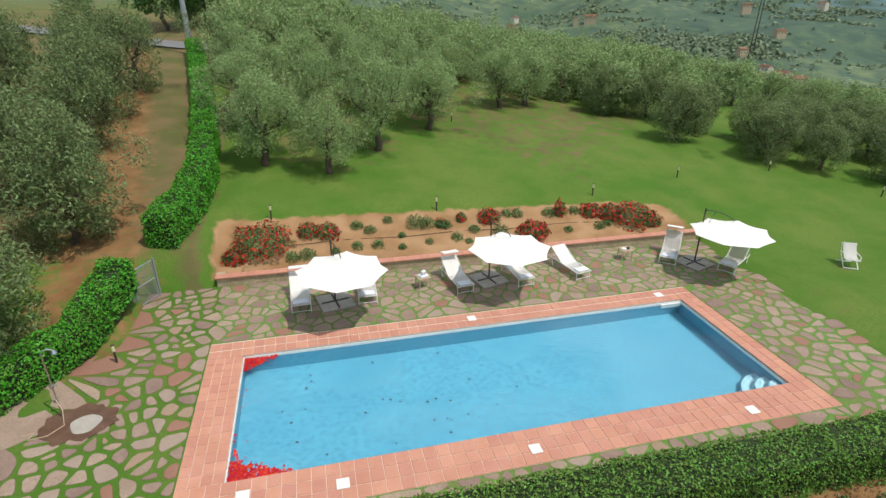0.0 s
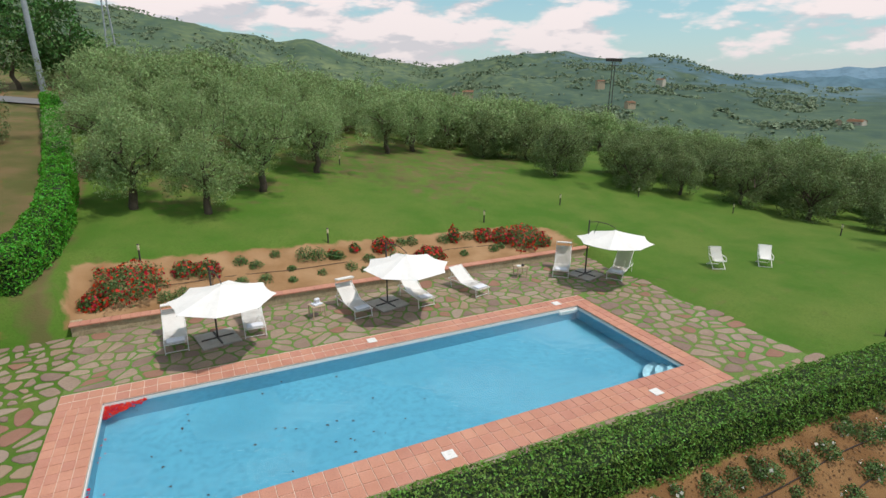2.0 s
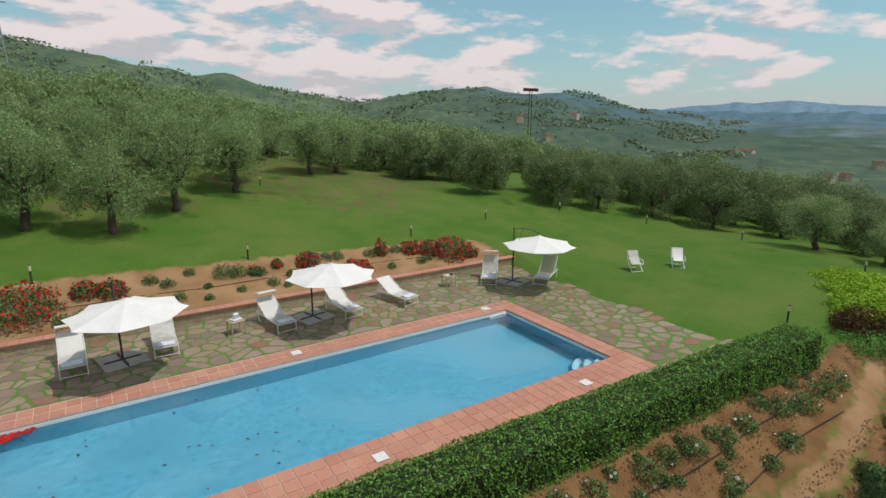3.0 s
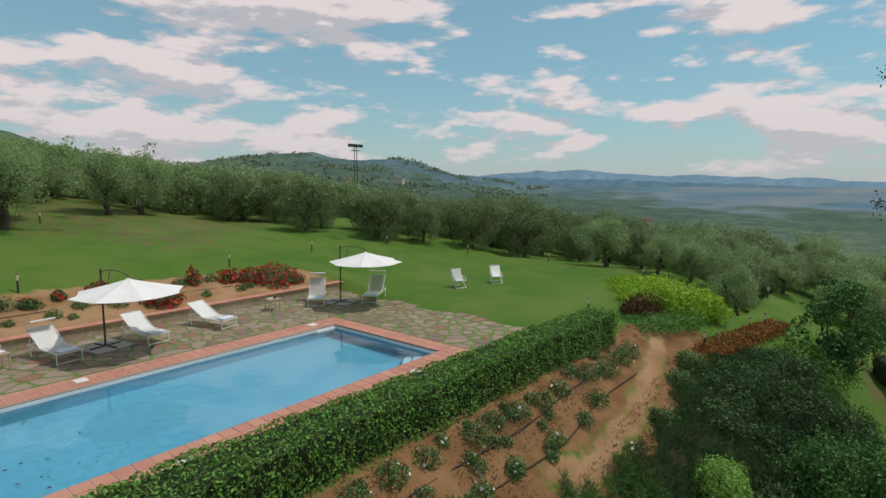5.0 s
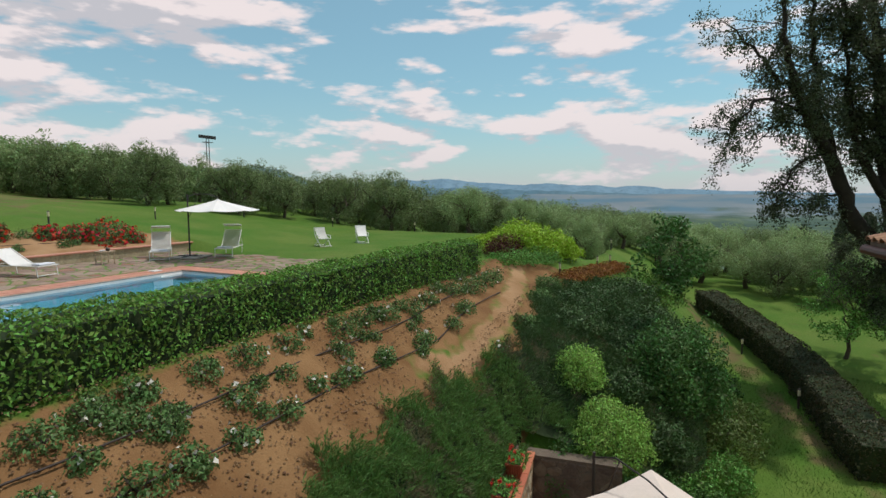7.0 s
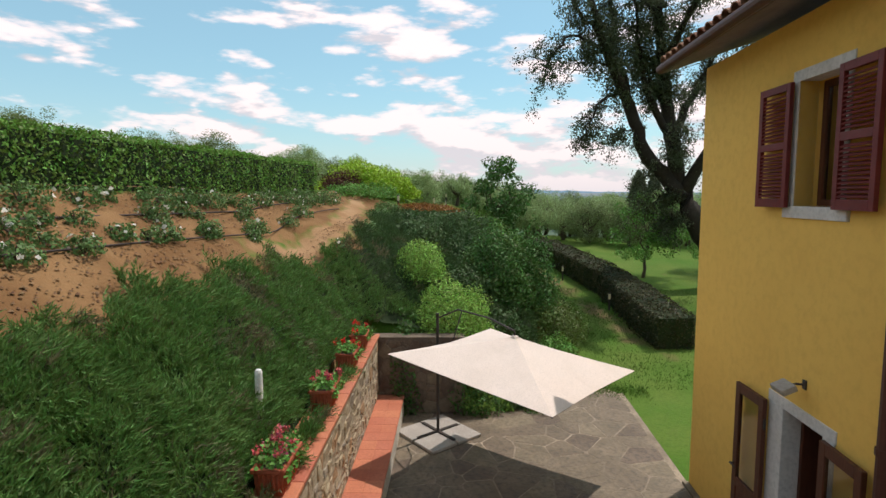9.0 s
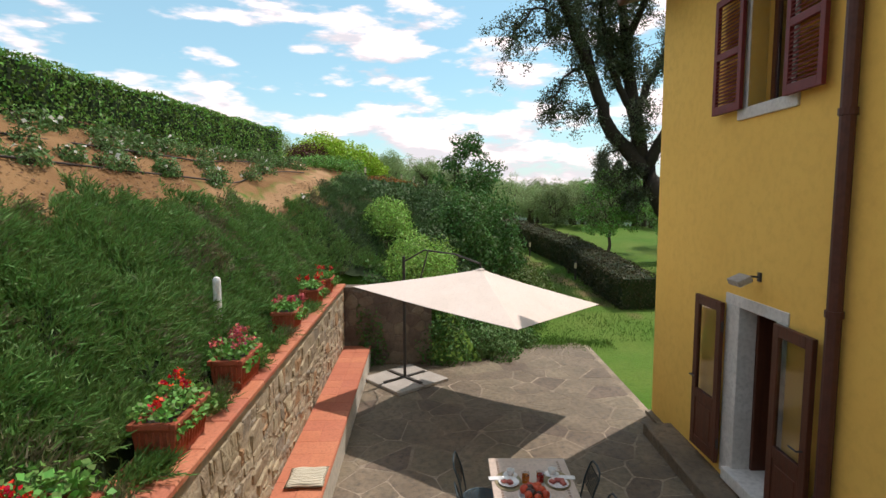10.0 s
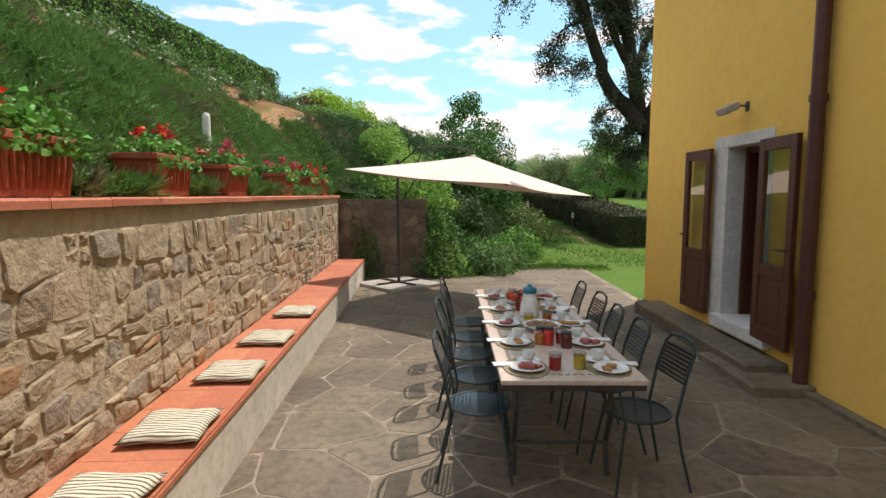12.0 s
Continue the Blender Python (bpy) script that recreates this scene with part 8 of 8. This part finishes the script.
# ---- stones, tiles and slabs ----
def clip(poly, px, py, nx, ny):
    """The part of a polygon where (p - (px, py)) . (nx, ny) <= 0."""
    out = []
    for (ax, ay), (bx, by) in zip(poly, poly[1:] + poly[:1]):
        da, db = (ax - px) * nx + (ay - py) * ny, (bx - px) * nx + (by - py) * ny
        if da <= 0:
            out.append((ax, ay))
        if (da < 0 < db) or (db < 0 < da):
            t = da / (da - db)
            out.append((ax + (bx - ax) * t, ay + (by - ay) * t))
    return out


def cells(pts, bounds, gap_at, stretch=1.0):
    """Irregular stones round points: each keeps gap/2 away from its neighbours and lies within bounds (a list of convex regions, or None)."""
    pts = np.array(pts)
    out = []
    for i, (x, y) in enumerate(pts):
        d = np.hypot((pts[:, 0] - x) / stretch, pts[:, 1] - y)
        near = np.argsort(d)[1:15]
        gap = gap_at(x, y) if callable(gap_at) else gap_at
        r = 1.6
        poly = [(x - r, y - r), (x + r, y - r), (x + r, y + r), (x - r, y + r)]
        for j in near:
            qx, qy = pts[j]
            dx, dy = qx - x, qy - y
            ln = math.hypot(dx, dy)
            nx, ny = dx / ln, dy / ln
            poly = clip(poly, (x + qx) / 2 - nx * gap / 2, (y + qy) / 2 - ny * gap / 2, nx, ny)
            if len(poly) < 3:
                break
        for px, py, nx, ny in bounds(x, y):
            if len(poly) >= 3:
                poly = clip(poly, px, py, nx, ny)
        if len(poly) >= 3:
            out.append(((x, y), poly))
    return out


def area(poly):
    return 0.5 * abs(sum(a[0] * b[1] - b[0] * a[1] for a, b in zip(poly, poly[1:] + poly[:1])))


def rounded(poly, cut=0.2):
    out = []
    for a, b in zip(poly, poly[1:] + poly[:1]):
        if math.hypot(b[0] - a[0], b[1] - a[1]) < 0.03:
            continue
        out += [(a[0] + (b[0] - a[0]) * cut, a[1] + (b[1] - a[1]) * cut), (b[0] - (b[0] - a[0]) * cut, b[1] - (b[1] - a[1]) * cut)]
    return out


def slab(verts, faces, centre, poly, h, edge, dome, g, depth=0.05):
    """Adds one stone with a worn edge: outline below, a softened rim, and a slightly uneven top."""
    cx, cy = centre
    cx, cy = sum(p[0] for p in poly) / len(poly), sum(p[1] for p in poly) / len(poly)
    n, o = len(poly), len(verts)
    for f, z in ((1.0, -depth), (1.0, h - edge), (None, h)):
        for x, y in poly:
            ln = math.hypot(x - cx, y - cy) + 1e-6
            k = 1.0 if f else max(0.2, 1 - 1.3 * edge / ln)
            verts.append((cx + (x - cx) * k, cy + (y - cy) * k, z + (g.uniform(-0.5, 0.5) * edge * 0.5 if f is None else 0)))
    verts.append((cx + g.uniform(-0.02, 0.02), cy + g.uniform(-0.02, 0.02), h + dome * g.uniform(0.3, 1.0)))
    for a in range(2):
        for k in range(n):
            faces.append((o + a * n + k, o + a * n + (k + 1) % n, o + (a + 1) * n + (k + 1) % n, o + (a + 1) * n + k))
    for k in range(n):
        faces.append((o + 2 * n + k, o + 2 * n + (k + 1) % n, o + 3 * n))


def ragged(poly, amp, g):
    """Breaks the sides of a stone and lets their middles wander."""
    out = []
    for a, b in zip(poly, poly[1:] + poly[:1]):
        ln = math.hypot(b[0] - a[0], b[1] - a[1])
        out.append(a)
        if ln > 0.07:
            k, d = g.uniform(0.3, 0.7), g.uniform(-amp, amp) * ln
            out.append((a[0] + (b[0] - a[0]) * k - (b[1] - a[1]) / ln * d, a[1] + (b[1] - a[1]) * k + (b[0] - a[0]) / ln * d))
    return out


def lay(name, stones, parent, material, rest_material, place, h, edge, dome, limit, near, seed, label_rest, cut=0.2, vary=1.0):
    """Stones as parts of parent, the nearest as objects of their own, those past the limit joined."""
    g = random.Random(seed)
    stones = sorted(stones, key=lambda s: near(*s[0]))
    rv, rf = [], []
    for k, (c, poly) in enumerate(stones):
        poly = rounded(poly, cut) if vary == 1.0 else ragged(rounded(poly, cut), 0.12, g)
        if len(poly) < 5 or area(poly) < 0.004:
            continue
        hh = h + g.uniform(-0.006, 0.006) * (h / 0.03) if vary == 1.0 else h * g.choice((0.1, 0.25, 0.4, 0.7, 1.0, vary))
        if k < limit:
            v, f = [], []
            slab(v, f, c, poly, hh, edge, dome, g)
            cx, cy = c
            ob = raw(name, [(a - cx, b - cy, z) for a, b, z in v], f, material, parent)
            ob.matrix_local = place @ Matrix.Translation((cx, cy, 0))
        else:
            slab(rv, rf, c, poly, hh, edge, dome, g)
    if rv:
        ob = raw(name + "s", [place @ Vector(v) for v in rv], rf, rest_material, parent, label_rest)
        tagged(ob, kind="stuff")


def jittered(x0, x1, y0, y1, sx, sy, j, g):
    out = []
    for r, y in enumerate(np.arange(y0, y1, sy)):
        for x in np.arange(x0 + (r % 2) * sx * 0.5, x1, sx):
            out.append((x + g.uniform(-j, j) * sx, y + g.uniform(-j, j) * sy))
    return out


# terrace paving round the pool
gt = random.Random(9)
left_edge = lambda y: -6.0 if y > 17 else -6.0 - (17 - y) * 0.33


def terrace_bounds(x, y):
    b = [(17.15 + 0.25 * math.sin(y * 1.7), y, 1, 0), (x, 19.85, 0, 1), (x, 7.9, 0, -1)]
    if y > 15.87:
        b.append((x, 15.89, 0, -1))
    elif y < 8.78:
        b.append((x, 8.76, 0, 1))
    elif x > 13.6:
        b.append((13.66, y, -1, 0))
    elif x < -3.7:
        b.append((-3.74, y, 1, 0))
    return b


def on_terrace(x, y):
    if not (7.9 < y < 19.85 and left_edge(y) < x < 17.1):
        return False
    return not (-3.72 < x < 13.64 and 8.78 < y < 15.87)


tp = [p for p in jittered(-10, 17.3, 7.95, 19.9, 0.50, 0.38, 0.48, gt) if on_terrace(*p) and gt.random() > 0.17]
bm = bmesh.new()
box(bm, -3.68, 17.0, 15.86, 19.88, TZ - 0.25, TZ + 0.013)
box(bm, 13.63, 17.0, 7.95, 15.86, TZ - 0.25, TZ + 0.013)
box(bm, -3.68, 13.63, 7.95, 8.79, TZ - 0.25, TZ + 0.013)
pave = tagged(part("pavement_terrace", bm, M_turf), "irregular stone paving with grassy joints round the pool", "pavement", kind="structure")
lay("paving_stone", cells(tp, terrace_bounds, lambda x, y: 0.13 if x < -3.7 else 0.10 if x > 13.6 else 0.07), pave, M_stone, M_stone_far, Matrix.Translation((0, 0, TZ)), 0.026, 0.012, 0.004, 290, lambda x, y: math.hypot(x - 6, (y - 6)), 1, "irregular paving stones in the grass")

# patio paving
def patio_bounds(u, v):
    return [(patio_end(v) + 0.2 * math.sin(v * 2.3), v, 1, 0), (u, 1.22, 0, 1), (u, HV + 0.11, 0, -1)]


pp_ = [p for p in jittered(-8.8, 13.6, HV, 1.3, 0.52, 0.42, 0.5, gt) if HV + 0.1 < p[1] < 1.2 and gt.random() > 0.26]
floor_patio = bpy.data.objects["floor_patio"]
lay("paving_stone", cells(pp_, patio_bounds, lambda u, v: 0.018 + 0.03 * (math.sin(u * 7.3) * math.sin(v * 9.1 + u)) ** 2), floor_patio, M_slab, M_slab, Matrix.Identity(4), 0.002, 0.003, 0.004, 295, lambda u, v: math.hypot(u - 2.5, v), 2, "irregular patio stones", 0.08)

# rubble of the bank wall: built flat, then stood up
gw = random.Random(4)


def rubble(u0, u1, z0, z1, g):
    """Roughly coursed field stones: courses of uneven height, some split in two, joints wide and slanting."""
    out = []
    levels = [z0]
    while levels[-1] < z1 - 0.10:
        levels.append(min(levels[-1] + g.uniform(0.10, 0.20), z1))
    levels[-1] = z1
    wave = lambda k, u: 0.0 if k in (0, len(levels) - 1) else 0.035 * math.sin(u * 2.3 + k * 1.9) + 0.025 * math.sin(u * 5.1 + k * 4.3)
    for k in range(len(levels) - 1):
        u = u0
        slant = 0.0
        while u < u1 - 0.05:
            w = min(g.choice((0.10, 0.15, 0.19, 0.23, 0.28, 0.36)) * g.uniform(0.85, 1.2), u1 - u)
            nxt = g.uniform(-0.03, 0.03)
            lo, hi = levels[k], levels[k + 1]
            quad = [(u - slant, lo + wave(k, u)), (u + w - nxt, lo + wave(k, u + w)), (u + w + nxt, hi + wave(k + 1, u + w)), (u + slant, hi + wave(k + 1, u))]
            split = g.random()
            if split < 0.16 and hi - lo > 0.12:
                f = g.uniform(0.3, 0.7)
                m0 = (quad[0][0] + (quad[3][0] - quad[0][0]) * f, quad[0][1] + (quad[3][1] - quad[0][1]) * f)
                m1 = (quad[1][0] + (quad[2][0] - quad[1][0]) * f, quad[1][1] + (quad[2][1] - quad[1][1]) * f + g.uniform(-0.02, 0.02))
                parts_ = [[quad[0], quad[1], m1, m0], [m0, m1, quad[2], quad[3]]]
            else:
                parts_ = [quad]
            for q in parts_:
                cx, cy = sum(a for a, _ in q) / 4, sum(b for _, b in q) / 4
                gap = g.uniform(0.004, 0.016)
                poly = []
                for (ax, ay), (bx_, by_) in zip(q, q[1:] + q[:1]):
                    for f in (g.uniform(0.06, 0.2), g.uniform(0.4, 0.6), g.uniform(0.8, 0.94)):
                        x, y = ax + (bx_ - ax) * f + g.uniform(-0.007, 0.007), ay + (by_ - ay) * f + g.uniform(-0.007, 0.007)
                        ln = math.hypot(x - cx, y - cy) + 1e-6
                        kk = max(0.3, 1 - gap / ln)
                        poly.append((cx + (x - cx) * kk, cy + (y - cy) * kk))
                out.append(((cx, cy), poly))
            u += w
            slant = nxt
    return out


def face_stones(name, stones, parent, material, rest_material, place, limit, near, seed):
    """Field stones with a broken, rounded face: rim, shoulder and an off-centre crown."""
    g = random.Random(seed)
    stones = sorted(stones, key=lambda t: near(*t[0]))
    rv, rf = [], []
    for k, ((cx, cy), poly) in enumerate(stones):
        h = g.choice((0.003, 0.006, 0.010, 0.015, 0.022))
        tx, ty = g.uniform(-0.10, 0.10), g.uniform(-0.12, 0.12)
        v, f, n = [], [], len(poly)
        for inset, z in ((0.0, -0.03), (0.0, 0.0), (0.010, h * 0.75), (0.045, h)):
            for x, y in poly:
                ln = math.hypot(x - cx, y - cy) + 1e-6
                kk = max(0.25, 1 - inset / ln)
                px, py = (x - cx) * kk, (y - cy) * kk
                v.append((px, py, z + (tx * px + ty * py + g.uniform(-0.003, 0.003) if z > 0 else 0)))
        v.append((g.uniform(-0.02, 0.02), g.uniform(-0.015, 0.015), h + g.uniform(-0.004, 0.006)))
        for a in range(3):
            f += [(a * n + i, a * n + (i + 1) % n, (a + 1) * n + (i + 1) % n, (a + 1) * n + i) for i in range(n)]
        f += [(3 * n + i, 3 * n + (i + 1) % n, 4 * n) for i in range(n)]
        if k < limit:
            ob = raw(name, v, f, material, parent)
            ob.matrix_local = place @ Matrix.Translation((cx, cy, 0))
        else:
            o = len(rv)
            rv += [place @ Vector((a + cx, b + cy, c)) for a, b, c in v]
            rf += [tuple(o + i for i in t) for t in f]
    if rv:
        tagged(raw(name + "s", rv, rf, rest_material, parent, "rubble stones"), kind="stuff")


face_stones("stone", rubble(-8.9, WALL_END - 0.02, 0.44, WALL_TOP - 0.12, gw), wall_bank, M_rubble, M_rubble_far, Matrix.Translation((0, WALL_V, 0)) @ Matrix.Rotation(radians(90), 4, "X"), 298, lambda u, z: abs(u - 3.4), 3)
we = jittered(-0.4, WALL_V + 0.1, 0.0, WALL_TOP, 0.32, 0.2, 0.34, gw)
lay("stone", cells(we, lambda u, z: [(u, 0.0, 0, -1), (u, WALL_TOP - 0.1, 0, 1), (WALL_V - 0.02, z, 1, 0), (-0.35, z, -1, 0)], 0.028, 1.6), wall_end, M_rubble_shade, M_rubble_shade,
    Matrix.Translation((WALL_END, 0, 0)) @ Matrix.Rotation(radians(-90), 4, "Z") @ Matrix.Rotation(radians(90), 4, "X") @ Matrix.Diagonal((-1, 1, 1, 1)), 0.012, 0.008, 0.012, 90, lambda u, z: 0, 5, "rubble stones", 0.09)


def tile_mesh(name, w, d, h, material, bevel=0.008):
    me = bpy.data.meshes.new(name)
    b = bmesh.new()
    x, y = w / 2, d / 2
    lo = [b.verts.new(p) for p in ((-x, -y, 0), (x, -y, 0), (x, y, 0), (-x, y, 0))]
    mi = [b.verts.new(p) for p in ((-x, -y, h - bevel), (x, -y, h - bevel), (x, y, h - bevel), (-x, y, h - bevel))]
    x, y = x - bevel, y - bevel
    hi = [b.verts.new(p) for p in ((-x, -y, h), (x, -y, h), (x, y, h), (-x, y, h))]
    for p, q in ((lo, mi), (mi, hi)):
        for k in range(4):
            b.faces.new((p[k], p[(k + 1) % 4], q[(k + 1) % 4], q[k]))
    b.faces.new(hi)
    b.to_mesh(me)
    b.free()
    me.materials.append(material)
    return me


def tiles(name, mesh, parent, places, material, limit=300):
    g = random.Random(6)
    rv, rf = [], []
    for k, (x, y, z, turn) in enumerate(places):
        m = Matrix.Translation((x, y, z + g.uniform(-0.0012, 0.0012))) @ Matrix.Rotation(turn + g.uniform(-0.006, 0.006), 4, "Z")
        if k < limit:
            ob = new(name, mesh)
            ob.parent = parent
            ob.matrix_local = m
        else:
            o = len(rv)
            rv += [m @ v.co for v in mesh.vertices]
            rf += [[o + i for i in p.vertices] for p in mesh.polygons]
    if rv:
        tagged(raw(name + "s", rv, rf, material, parent, "terracotta tiles"), kind="stuff")


rim = bpy.data.objects["pavement_rim"]
spots_, sides_ = [], []
for k in range(52):
    for r in range(3):
        spots_.append((CX0 + 0.167 + 0.3333 * k, CY0 + 0.19 + 0.385 * r, 4.886, 0))
narrow_ = []
for k in range(15):
    for r in range(4):
        narrow_.append((CX0 + (PX0 - CX0) * (r + 0.5) / 4, PY0 + 0.17 + 0.3365 * k, 4.886, 0))
    for r in range(2):
        sides_.append((PX1 - 0.02 + (CX1 - PX1 + 0.02) * (r + 0.5) / 2, PY0 + 0.17 + 0.3365 * k, 4.886, math.pi / 2))
for r in range(2):
    for k in range(52):
        spots_.append((CX0 + 0.167 + 0.3333 * k, PY1 + 0.19 + 0.42 * r, 4.886, 0))
t1 = tile_mesh("rim_tile", 0.317, 0.367, 0.014, M_terra, 0.005)
tiles("tile", t1, rim, spots_, M_terra_rest, 220)
tiles("tile", tile_mesh("side_tile", 0.32, 0.33, 0.014, M_terra, 0.005), rim, sides_, M_terra_rest, 30)
tiles("tile", tile_mesh("narrow_tile", 0.247, 0.32, 0.014, M_terra, 0.005), rim, narrow_, M_terra_rest, 50)
t2 = tile_mesh("bench_tile", 0.331, 0.2745, 0.02, M_bench, 0.003)
bt = bpy.data.objects["stone_bench"]
tiles("tile", t2, bt, [(11.323 - 0.333 * k, 0.955 + 0.139 + 0.276 * r, 0.426, 0) for k in range(60) for r in range(2)], M_bench)
t3 = tile_mesh("wall_tile", 0.495, 0.48, 0.05, M_bench, 0.012)
tiles("coping_tile", t3, wall_bank, [(11.5 - 0.5 * k, WALL_V + 0.19, WALL_TOP, 0) for k in range(41)], M_bench)
